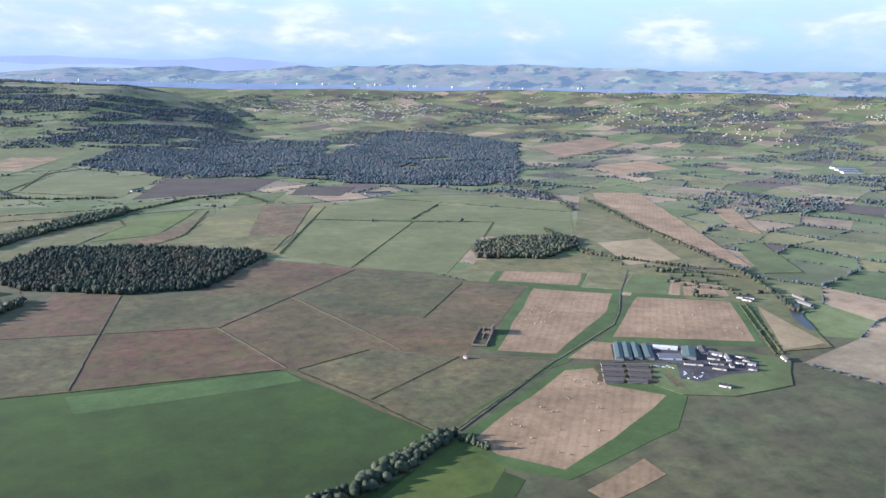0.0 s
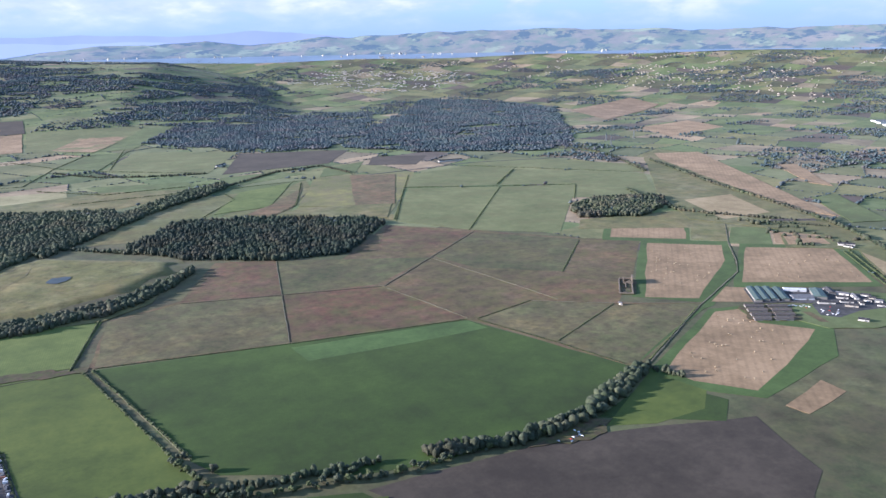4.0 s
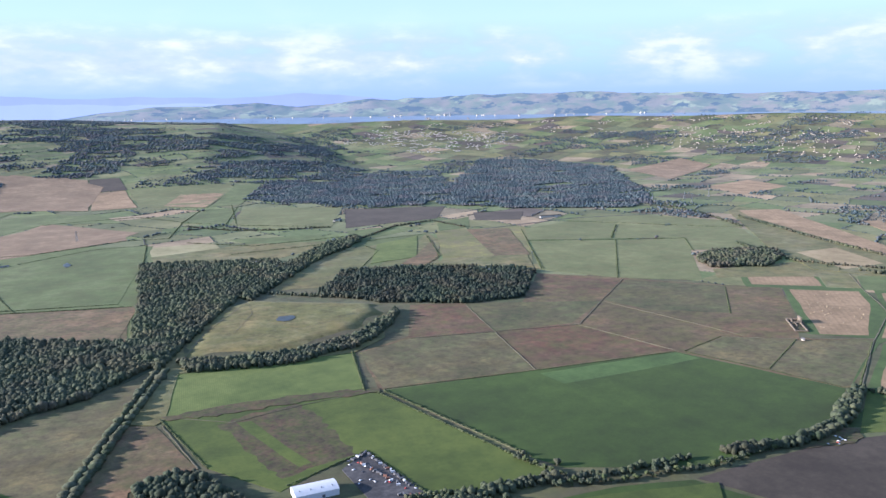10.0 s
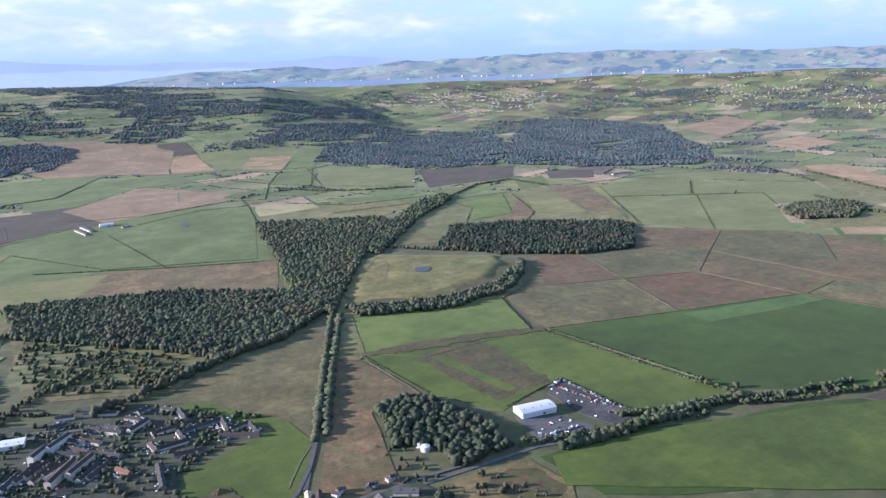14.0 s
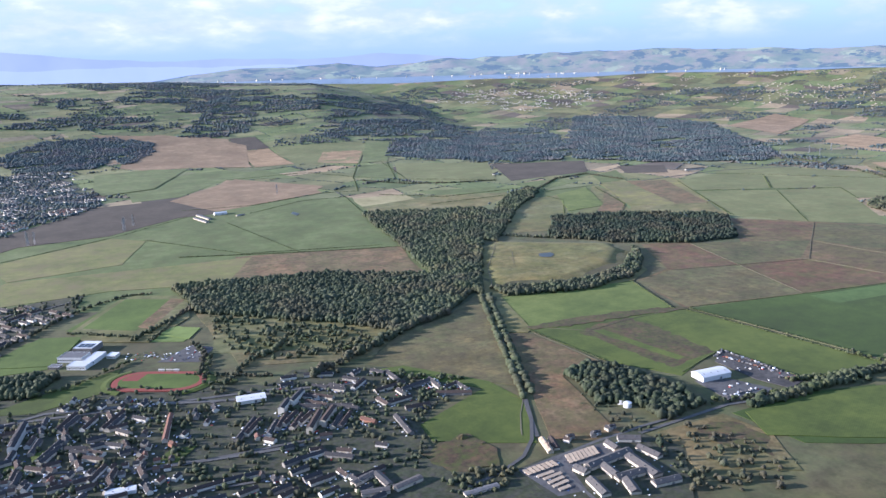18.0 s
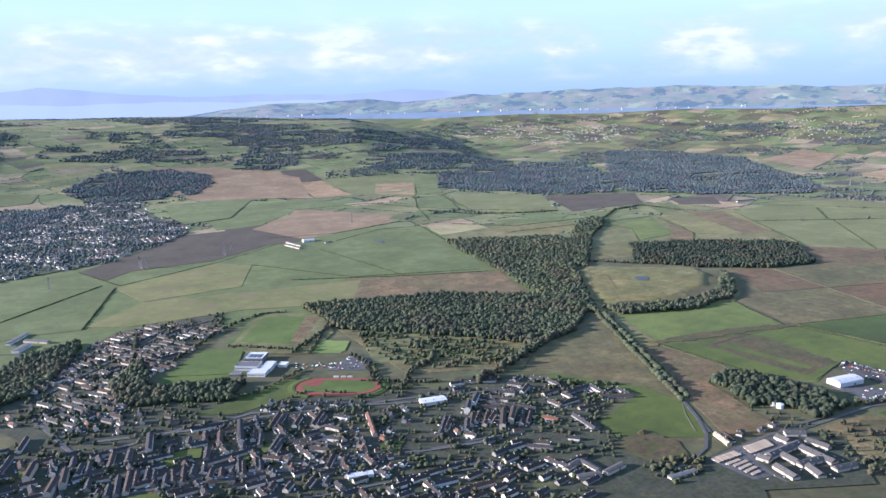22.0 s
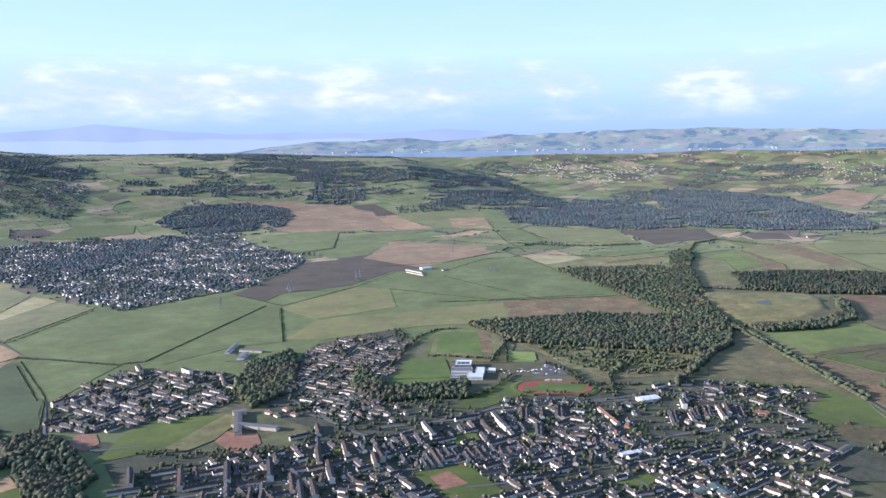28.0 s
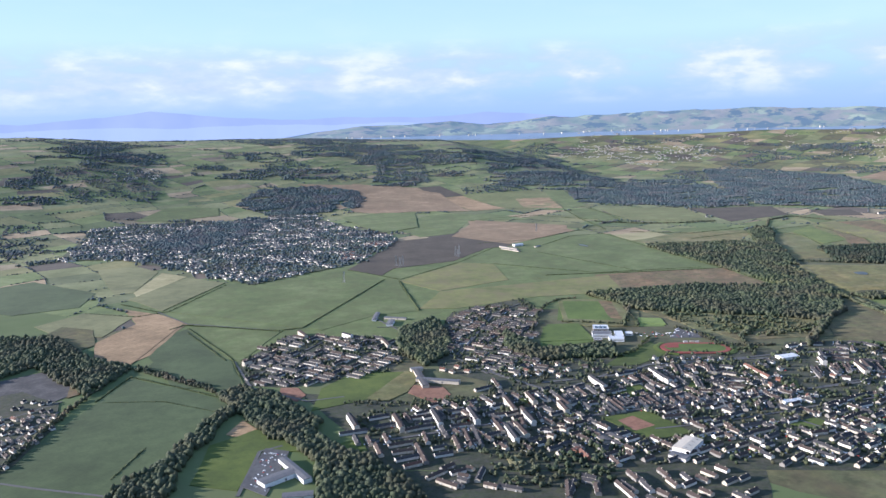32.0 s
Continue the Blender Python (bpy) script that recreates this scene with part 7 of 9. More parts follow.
WEST_ESTATE = [(-467.5, 716.2), (-459.1, 792.3), (-388.9, 876.8), (-294.2, 813.5), (-294.1, 730.6), (-332.6, 690.1), (-433.4, 690.8)]
MID_ESTATE = [(-250.1, 637.7), (-260.6, 712.5), (-225.6, 799.2), (-170.8, 874.3), (-59.1, 907.2), (-63.3, 844.5), (-175.9, 685.8), (-193.3, 607.3)]
fill_estate(WEST_ESTATE, -58, 21, 8.6, 17, 0.14, 140, "d")
fill_estate(MID_ESTATE, -54, 19, 8.4, 15, 0.14, 140, "d")
fill_estate([(-405.0, 538.0), (-395.0, 595.0), (-285.0, 580.0), (-200.0, 570.0), (-60.0, 560.0), (90.0, 540.0), (140.0, 460.0), (95.0, 392.0), (-30.0, 330.0), (-236.0, 402.0)], 6, 15, 10.5, 12, 0.42, 170)
fill_estate([(-180.0, 372.0), (60.0, 452.0), (110.0, 400.0), (4.0, 305.0), (-110.0, 330.0)], 14, 17, 11, 13, 0.25, 60)
fill_estate([(-330.0, 425.0), (-190.0, 372.0), (-240.0, 296.0), (-350.0, 350.0)], 100, 15, 12, 12, 0.3, 34)



# semis and cottages along the streets of the town
ESTATES = [(-409.0, 534.4), (-397.6, 599.8), (-285.0, 584.4), (-243.5, 642.2), (-181.4, 679.1), (-67.5, 617.4), (69.1, 552.9), (26.6, 563.4), (169.2, 459.3), (95.0, 387.5), (-44.2, 301.4), (-236.7, 399.3), (-413.1, 531.4)]
for points in STREETS:
    for (x0, y0), (x1, y1) in zip(points, points[1:]):
        d = math.hypot(x1 - x0, y1 - y0)
        a = math.atan2(y1 - y0, x1 - x0)
        for i in range(int(d / 6.4)):
            for side in (-1, 1):
                k = (i + RNG.uniform(0.3, 0.7)) * 6.4
                off = side * RNG.uniform(5.0, 6.0)
                u, w = x0 + math.cos(a) * k - math.sin(a) * off, y0 + math.sin(a) * k + math.cos(a) * off
                if SMALL[0] < 60 and u > -185 and inside(np.array([u]), np.array([w]), ESTATES)[0] and not crowded(u, w, 5.4):
                    SMALL[0] += 1
                    b = a + (math.pi / 2 if RNG.random() < 0.3 else 0) + RNG.uniform(-0.06, 0.06)
                    row_of_houses("s", u - math.cos(b) * 2.2, w - math.sin(b) * 2.2, u + math.cos(b) * 2.2, w + math.sin(b) * 2.2)


def rest_of_town():
    for name in sorted(REST):
        vs, fs = REST[name]
        me = bpy.data.meshes.new("town_houses")
        me.from_pydata(vs, [], fs)
        me.materials.append(bpy.data.materials[name])
        tagged(new("town_houses", me), "further houses of the town, " + TONES.get(name, name.replace("_", " ")), "houses", kind="stuff")


rest_of_town()


def town_green(points, gap, tall, seed, label):
    """Garden trees and shrubs between the houses."""
    rng = np.random.default_rng(seed)
    xy = scatter(points, gap, rng)
    h = np.array([(x, y) for x, y, *_ in TOWN])
    far = np.array([np.min(np.hypot(h[:, 0] - x, h[:, 1] - y)) for x, y in xy])
    grove = np.array([noise.fractal(Vector((x / 26, y / 26, 3.0)), 1.0, 2.0, 3) for x, y in xy])
    xy = xy[(far > 2.6) & (rng.random(len(xy)) < np.clip(0.30 + 1.5 * grove, 0.08, 0.95))]
    for p in CLEAR:
        xy = xy[~inside(xy[:, 0], xy[:, 1], p)]
    v, f = planted(xy, tall, SMALL_CROWNS, rng, 1.1)
    tagged(new("garden_trees", mesh_of("garden_trees", v, f, BROAD)), label, "trees", kind="stuff")


def cars(points, count, seed):
    """Parked cars, far too many to tell apart: lower body, cabin and bonnet of each."""
    rng = np.random.default_rng(seed)
    p = np.array(points)
    v, f = [], []
    i = 0
    h = np.array([(x, y) for x, y, *_ in TOWN])
    homes = [q for q in TOWN if inside(np.array([q[0]]), np.array([q[1]]), points)[0]]
    while i < count:
        x, y = rng.uniform(p[:, 0].min(), p[:, 0].max()), rng.uniform(p[:, 1].min(), p[:, 1].max())
        a = rng.choice([0.2, 1.77]) + rng.normal() * 0.1
        if count > 200:
            hx, hy, length, turn = homes[rng.integers(len(homes))]
            u, w = rng.uniform(-0.55, 0.55) * length, rng.choice([-1, 1]) * rng.uniform(3.2, 5.0)
            x, y = hx + u * math.cos(turn) - w * math.sin(turn), hy + u * math.sin(turn) + w * math.cos(turn)
            a = turn + rng.choice([0.0, 1.571]) + rng.normal() * 0.06
        if not inside(np.array([x]), np.array([y]), points)[0] or np.min(np.hypot(h[:, 0] - x, h[:, 1] - y)) < 2.6 or in_clear(x, y):
            i += 0.05
            continue
        c, s = math.cos(a), math.sin(a)
        q = []
        for z, l0, l1, w in ((0.08, -0.85, 0.85, 0.36), (0.34, -0.87, 0.87, 0.37), (0.36, -0.6, 0.45, 0.34), (0.58, -0.42, 0.2, 0.29)):
            q += [(l0, -w, z), (l1, -w, z), (l1, w, z), (l0, w, z)]
        b = len(v)
        v += [(x + u * c - w * s, y + u * s + w * c, z + 0.32) for u, w, z in q]
        for k in range(3):
            for e in range(4):
                f.append((b + 4 * k + e, b + 4 * k + (e + 1) % 4, b + 4 * k + 4 + (e + 1) % 4, b + 4 * k + 4 + e))
        f.append((b + 12, b + 13, b + 14, b + 15))
        i += 1
    tagged(new("parked_cars", mesh_of("parked_cars", v, f, CAR_PAINT)), "parked cars of many colours along streets", "cars", kind="stuff")


g = Nodes("car_paint", 0.25, 0.0, 0.6)
CAR_PAINT = g.done(g.ramp(g.island(), [(0.0, (0.78, 0.78, 0.78)), (0.28, (0.06, 0.06, 0.07)), (0.50, (0.42, 0.43, 0.45)), (0.74, (0.05, 0.08, 0.2)), (0.86, (0.35, 0.04, 0.03)), (0.94, (0.8, 0.8, 0.8))], True))

TOWN_MAIN = [(-409.0, 534.4), (-397.6, 599.8), (-285.0, 584.4), (-243.5, 642.2), (-181.4, 679.1), (-67.5, 617.4), (69.1, 552.9), (26.6, 563.4), (169.2, 459.3), (95.0, 387.5), (-44.2, 301.4), (-236.7, 399.3), (-413.1, 531.4)]
TOWN_WEST = [(-467.5, 716.2), (-459.1, 792.3), (-388.9, 876.8), (-294.2, 813.5), (-294.1, 730.6), (-332.6, 690.1), (-433.4, 690.8)]
TOWN_MID = [(-287.9, 666.1), (-261.6, 752.4), (-176.7, 877.6), (-59.1, 907.2), (-71.0, 848.8), (-183.2, 689.8), (-193.3, 607.3)]
TOWN_EAST = [(55.2, 561.8), (75.8, 579.3), (142.5, 548.4), (182.4, 475.6), (139.4, 458.9), (114.0, 425.7), (46.6, 457.6)]
for n, (points, count) in enumerate(((TOWN_MAIN, 1900), (TOWN_WEST, 260), (TOWN_MID, 260), (TOWN_EAST, 260))):
    town_green(points, 4.0, 2.7, 40 + n, "garden trees and shrubs between houses")
    cars(points, count, 60 + n)

# ---------------------------------------------------------------- running track
RED_TRACK = plain("red_running_track", (0.25, 0.066, 0.052), 0.9, vary=0.12)


def running_track():
    a = Vector((-52.7, 624.3)), Vector((9.7, 589.9))
    mid, d = (a[0] + a[1]) / 2, (a[1] - a[0])
    base = thing("running_track", mid.x, mid.y, 0.0, math.degrees(math.atan2(d.y, d.x)), "red oval running track round a green infield", "running track")

    def oval(l, r, z):
        out = []
        for s in (1, -1):
            for i in range(17):
                t = -math.pi / 2 + math.pi * i / 16
                out.append((s * (l + r * math.cos(t)), s * r * math.sin(t), z))
        return out
    z = LAYER[0] + 0.3
    half = 42.2 * S
    outer, inner = oval(half, 47.5 * S, z), oval(half, 35.5 * S, z)
    n = len(outer)
    bm = bmesh.new()
    vo, vi, vl = [bm.verts.new(p) for p in outer], [bm.verts.new(p) for p in inner], [bm.verts.new((x, y, 0)) for x, y, _ in outer]
    for i in range(n):
        bm.faces.new((vo[i], vo[(i + 1) % n], vi[(i + 1) % n], vi[i]))
        bm.faces.new((vl[i], vl[(i + 1) % n], vo[(i + 1) % n], vo[i]))
    part("lane_surface", bm, RED_TRACK, base, "red synthetic running lanes")
    bm = bmesh.new()
    bm.faces.new([bm.verts.new((x, y, z - 0.01)) for x, y, _ in inner])
    part("infield", bm, FIELDS["paddock"][0], base, "mown green infield")
    bm = bmesh.new()
    bm.faces.new([bm.verts.new(p) for p in ((-half - 32 * S, 0, z + 0.02), (-half, 0, z + 0.02), (-half + 6 * S, 35 * S, z + 0.02), (-half - 10 * S, 34 * S, z + 0.02), (-half - 27 * S, 22 * S, z + 0.02))])
    part("run_up_area", bm, RED_TRACK, base, "red run-up area for jumps")
    outer2, outer1 = oval(half, 66 * S, 0.4), oval(half, 50 * S, z)
    bm = bmesh.new()
    crest = [bm.verts.new((x, y, 1.2)) for x, y, _ in oval(half, 56 * S, 0)]
    lo, hi = [bm.verts.new(p) for p in outer2], [bm.verts.new(p) for p in outer1]
    for i in range(n):
        if 14 < i < 20 or i > 31 or i < 2:
            continue
        bm.faces.new((lo[i], lo[(i + 1) % n], crest[(i + 1) % n], crest[i]))
        bm.faces.new((crest[i], crest[(i + 1) % n], hi[(i + 1) % n], hi[i]))
    part("bank", bm, FIELDS["grassbright"][0], base, "grass bank round the bends")
    for x in (-20, -4, 10):
        bm = bmesh.new()
        box(bm, x * S, (x + 11) * S, 47.5 * S, 51.5 * S, z, z + 3.2 * S)
        box(bm, (x - 0.4) * S, (x + 11.4) * S, 47.0 * S, 52 * S, z + 3.2 * S, z + 3.6 * S)
        part("hut", bm, (WHITE, CREAMW, WHITE)[(x + 20) // 15], base, "low flat-roofed store")


running_track()


# ---------------------------------------------------------------- large buildings
def hall(name, x0, y0, x1, y1, deep, tall, roof_rise, wall_mat, roof_mat, label, category, arched=False):
    """A large hall, with its long axis from one point to the other: walls, plinth, curved or pitched roof, doors and ridge lights."""
    l = math.hypot(x1 - x0, y1 - y0) / 2
    d = deep * S / 2
    h, k = tall * S, roof_rise * S
    ob = thing(name, (x0 + x1) / 2, (y0 + y1) / 2, 0.4 + height((x0 + x1) / 2, (y0 + y1) / 2), math.degrees(math.atan2(y1 - y0, x1 - x0)), label, category)
    bm = bmesh.new()
    box(bm, -l, l, -d, d, -0.3, h)
    part("wall", bm, wall_mat, ob)
    bm = bmesh.new()
    n = 10 if arched else 2
    prof = []
    for i in range(n + 1):
        q = -1 + 2 * i / n
        prof.append((q * (d + 0.15), h + k * ((1 - q * q) if arched else (1 - abs(q))) + 0.02))
    ends = [[bm.verts.new((x, y, z)) for y, z in prof] for x in (-l - 0.15, l + 0.15)]
    low = [[bm.verts.new((x, y, h - 0.25)) for y in (-d - 0.15, d + 0.15)] for x in (-l - 0.15, l + 0.15)]
    for i in range(n):
        bm.faces.new((ends[0][i], ends[0][i + 1], ends[1][i + 1], ends[1][i]))
    for e, w in zip(ends, low):
        bm.faces.new([w[0]] + e + [w[1]])
    bm.faces.new((low[0][0], low[1][0], ends[1][0], ends[0][0]))
    bm.faces.new((low[0][1], low[1][1], ends[1][n], ends[0][n]))
    bmesh.ops.recalc_face_normals(bm, faces=bm.faces)
    part("roof", bm, roof_mat, ob)
    for i in range(max(2, int(l / 3))):
        bm = bmesh.new()
        x = -l + (i + 0.5) * 2 * l / max(2, int(l / 3))
        box(bm, x - 0.25, x + 0.25, -d * 0.55, -d * 0.25, h + k * 0.5 + 0.0, h + k * (0.86 if arched else 0.8) + 0.06)
        part("roof_light", bm, GREYROOF, ob, "translucent grey roof light")
    bm = bmesh.new()
    box(bm, l * 0.2, l * 0.2 + 1.8, -d - 0.05, -d, 0, min(h * 0.7, 1.8))
    part("door", bm, GREYROOF, ob, "grey roller door")
    return ob


hall("warehouse", 333.6, 409.2, 358.9, 407.2, 34, 9, 3.5, METAL, METAL, "white arched sheet-metal warehouse beside a storage yard", "warehouse", True)
hall("supermarket", 23.0, 538.5, 43.3, 535.8, 26, 6, 1.5, WHITE, METAL, "long white supermarket hall with pale metal roof", "shop")


def school():
    """A modern school: flat-roofed blocks at several heights, joined, with parapets, a panelled hall roof and window bands."""
    ob = thing("school", -70.0, 692.0, 0.4, -31, "white modern school of joined flat-roofed blocks", "school")
    for name, x, y, long, deep, h, wall, roof in (("sports_hall", -66.5, 712.0, 17.0, 18.0, 4.6, GREYW, METAL), ("main_block", -78.0, 693.5, 21.0, 14.5, 3.7, METAL, GREYROOF),
                                                 ("front_block", -74.5, 671.5, 16.0, 11.5, 3.1, METAL, METAL), ("link_block", -62.5, 683.0, 9.0, 21.0, 3.2, METAL, METAL),
                                                 ("annexe", -48.5, 683.5, 8.0, 8.5, 2.2, WHITE, METAL), ("low_wing", -92.5, 680.0, 9.0, 6.5, 1.8, GREYW, GREYROOF)):
        d = Vector((x + 70.0, y - 692.0, 0))
        d.rotate(Euler((0, 0, radians(31))))
        bm = bmesh.new()
        l, w = long / 2, deep / 2
        box(bm, -l, l, -w, w, -0.3, h)
        block = part(name, bm, wall, ob)
        block.matrix_basis = Matrix.Translation(d)
        bm = bmesh.new()
        box(bm, -l + 0.2, l - 0.2, -w + 0.2, w - 0.2, h, h + 0.06)
        part("roof", bm, roof, block)
        bm = bmesh.new()
        for x0, x1, y0, y1 in ((-l, l, -w, -w + 0.19), (-l, l, w - 0.19, w), (-l, -l + 0.19, -w + 0.19, w - 0.19), (l - 0.19, l, -w + 0.19, w - 0.19)):
            box(bm, x0, x1, y0, y1, h + 0.004, h + 0.28)
        part("parapet", bm, METAL, block)
        for i in range(int(long / 1.5)):
            bm = bmesh.new()
            u = -l + 0.5 + i * 1.5
            box(bm, u, u + 1.0, -w - 0.02, -w + 0.05, h * 0.35, h * 0.62)
            part("window", bm, GLASS, block)
        if name == "sports_hall":
            for i in range(3):
                bm = bmesh.new()
                box(bm, -l + 2.0 + i * 4.5, -l + 6.0 + i * 4.5, -w * 0.72, w * 0.3, h + 0.06, h + 0.22)
                part("roof_panel", bm, GLASS, block, "dark glossy roof panel")


GLASS = plain("dark_glazing", (0.03, 0.035, 0.05), 0.15, 0.0, 0.1, 0.5, 0.5)
school()
hall("primary_school", -313.8, 680.0, -302.1, 678.6, 18, 7, 0.8, CREAMW, GREYROOF, "cream school wing with pale grey roof", "school")
hall("primary_school", -319.4, 651.8, -287.5, 624.3, 16, 7, 1.0, CREAMW, GREYROOF, "long cream school building with pale grey roof", "school")
hall("primary_school", -309.4, 676.8, -320.1, 627.9, 16, 7, 0.8, CREAMW, SLATEGREY, "cream school wing with grey roof", "school")
hall("college_building", -475.7, 530.9, -468.0, 488.1, 16, 8, 1.0, METAL, GREYROOF, "grey-roofed school wing with white end wall", "school")
hall("college_building", -498.1, 498.0, -473.3, 506.6, 26, 8, 1.0, METAL, GREYROOF, "broad grey-roofed school hall", "school")
hall("college_building", -489.3, 472.5, -469.9, 466.9, 18, 7, 1.0, WHITE, GREYROOF, "low grey-roofed school wing", "school")
hall("depot", -279.0, 886.6, -262.2, 919.2, 14, 5, 1.0, METAL, GREYROOF, "white depot shed at the field edge", "shed")
hall("depot", -271.2, 853.6, -260.1, 873.5, 20, 6, 1.0, METAL, GREYROOF, "pale depot shed with grey roof", "shed")
hall("depot", -263.3, 891.5, -241.3, 873.9, 14, 5, 1.2, CREAMW, GREYROOF, "long low depot shed", "shed")
hall("school_building", 56.9, 389.2, 72.0, 395.2, 12, 6, 1.5, CREAMW, SLATEGREY, "grey-roofed school wing round a court", "school")
hall("school_building", 57.4, 376.7, 73.0, 373.5, 12, 6, 1.5, CREAMW, SLATEGREY, "grey-roofed school wing round a court", "school")
hall("school_building", 72.9, 394.7, 74.6, 377.4, 12, 6, 1.5, CREAMW, SLATEGREY, "grey-roofed school wing round a court", "school")
hall("school_building", 76.2, 373.0, 93.9, 377.3, 12, 6, 1.5, CREAMW, SLATEGREY, "low school block with grey roof", "school")
hall("community_hall", -48.5, 375.8, -50.7, 358.1, 22, 6, 2.0, CREAMW, GREENROOF, "community hall with pale green metal roof", "hall")
hall("community_hall", -66.2, 373, -56.6, 374.6, 14, 4, 1.0, CREAMW, GREENROOF, "low hall with green roof", "hall")
hall("workshop", -55.9, 381.8, -51, 382.7, 14, 4, 1.4, BRICK, REDTILE, "small workshop with red roof", "building")
hall("health_centre", -245, 470.4, -247.8, 448.4, 20, 4.5, 1.2, CREAMW, SLATEGREY, "low grey-roofed health centre wing", "building")
hall("health_centre", -238.1, 463.1, -235.7, 446.5, 16, 4.5, 1.2, CREAMW, SLATEGREY, "low grey-roofed health centre wing", "building")
hall("health_centre", -280.3, 446.0, -270.9, 448.9, 14, 5, 1.5, BRICK, REDTILE, "low brick building with red roof", "building")
hall("shop_unit", -69.9, 447.5, -53.6, 445.0, 14, 5, 1.0, METAL, METAL, "long white flat shop unit", "shop")
hall("leisure_hall", -213.0, 408.2, -190.3, 419.8, 34, 9, 1.5, METAL, CREAMW, "large pale hall with cream roof", "hall")
hall("leisure_hall", -221.8, 409.0, -216.7, 396.6, 20, 6, 1.0, WHITE, GREYROOF, "low white hall with grey roof", "hall")


def lock_up(x0, y0, x1, y1):
    """A row of lock-up garages: low walls, a pale roof with a slight fall, and doors."""
    l, d = math.hypot(x1 - x0, y1 - y0) / 2, 1.05
    ob = thing("lock_up_garage", (x0 + x1) / 2, (y0 + y1) / 2, 0.4, math.degrees(math.atan2(y1 - y0, x1 - x0)), "row of low lock-up garages with tan roof", "garage", "lock-up garages")
    bm = bmesh.new()
    box(bm, -l, l, -d, d, -0.2, 0.9)
    part("wall", bm, GREYW, ob)
    bm = bmesh.new()
    v = [bm.verts.new(p) for p in ((-l - 0.1, -d - 0.15, 0.9), (l + 0.1, -d - 0.15, 0.9), (l + 0.1, d + 0.15, 1.06), (-l - 0.1, d + 0.15, 1.06))]
    w = [bm.verts.new(q.co + Vector((0, 0, 0.1))) for q in v]
    bm.faces.new(w)
    bm.faces.new(v[::-1])
    for i in range(4):
        bm.faces.new((v[i], v[(i + 1) % 4], w[(i + 1) % 4], w[i]))
    part("roof", bm, TANROOF, ob)
    n = max(2, int(l / 0.7))
    for i in range(n):
        bm = bmesh.new()
        u = -l + (i + 0.5) * 2 * l / n
        box(bm, u - 0.42, u + 0.42, -d - 0.03, -d, 0, 0.8)
        part("door", bm, (GREYROOF, WHITE, BRICK)[i % 3], ob)


TANROOF = plain("tan_sheet_roof", (0.42, 0.33, 0.24), 0.85, vary=0.15)
for i in range(8):
    lock_up(182.4 + i * 2.85, 359.8 + i * 0.2, 179.6 + i * 2.85, 350.2 + i * 0.2)
for i in range(7):
    lock_up(150.7 + i * 3.2, 357.0 + i * 0.2, 151.2 + i * 3.2, 350.6 + i * 0.2)
for a, b in (((153.4, 346.4), (164.9, 347.4)), ((155.1, 342.4), (167.8, 343.8)), ((154.9, 337.6), (166.3, 339.4)), ((155.1, 333.2), (166.2, 335.0)), ((156.1, 328.8), (164.0, 329.7))):
    lock_up(*a, *b)
# a large care home of steep-roofed wings round courts, with cream gables
for a, b, deep, wall in (((178.0, 344.0), (180.2, 335.8), 15, CREAMW), ((184.3, 340.9), (218.0, 345.0), 17, CREAMW), ((177.3, 329.0), (174.8, 311.0), 15, CREAMW), ((193.8, 338.0), (192.8, 325.0), 15, CREAMW),
                         ((213.7, 340.0), (213.3, 314.0), 18, CREAMW), ((212.8, 360.0), (213.0, 349.5), 13, CREAMW), ((222.0, 361.0), (234.0, 354.0), 15, WHITE), ((190.6, 323.0), (209.0, 322.2), 16, CREAMW),
                         ((195.0, 319.0), (190.5, 305.0), 15, CREAMW), ((226.0, 346.0), (229.0, 330.0), 14, CREAMW), ((205.0, 308.0), (222.0, 306.0), 14, CREAMW)):
    hall("care_home", *a, *b, deep, 5.5, 4.2, wall, SLATEGREY, "cream-walled care home wing with steep grey roof", "building")
hall("bungalow", 181.0, 384.8, 176.4, 367.2, 9, 3.5, 2.6, CREAMW, TANROOF, "long bungalow with tan roof", "house")
hall("bungalow", 186.6, 383.0, 182.2, 369.0, 9, 3.5, 2.6, CREAMW, TILE, "long bungalow with brown roof", "house")
hall("cottage", 196.0, 378.4, 200.5, 377.4, 9, 5, 2.6, WHITE, SLATE, "white cottage beside the lane", "house")
hall("cottage", 213.0, 374.2, 218.0, 373.6, 8, 5, 2.6, WHITE, SLATE, "white cottage beside the lane", "house")
hall("cottage", 226.0, 376.6, 231.5, 375.8, 8, 5, 2.6, WHITE, SLATE, "white cottage beside the lane", "house")
hall("long_hut", 107.7, 349.4, 128.9, 349.4, 10, 4, 1.0, CREAMW, GREYROOF, "long low hut with pale grey roof", "hut")


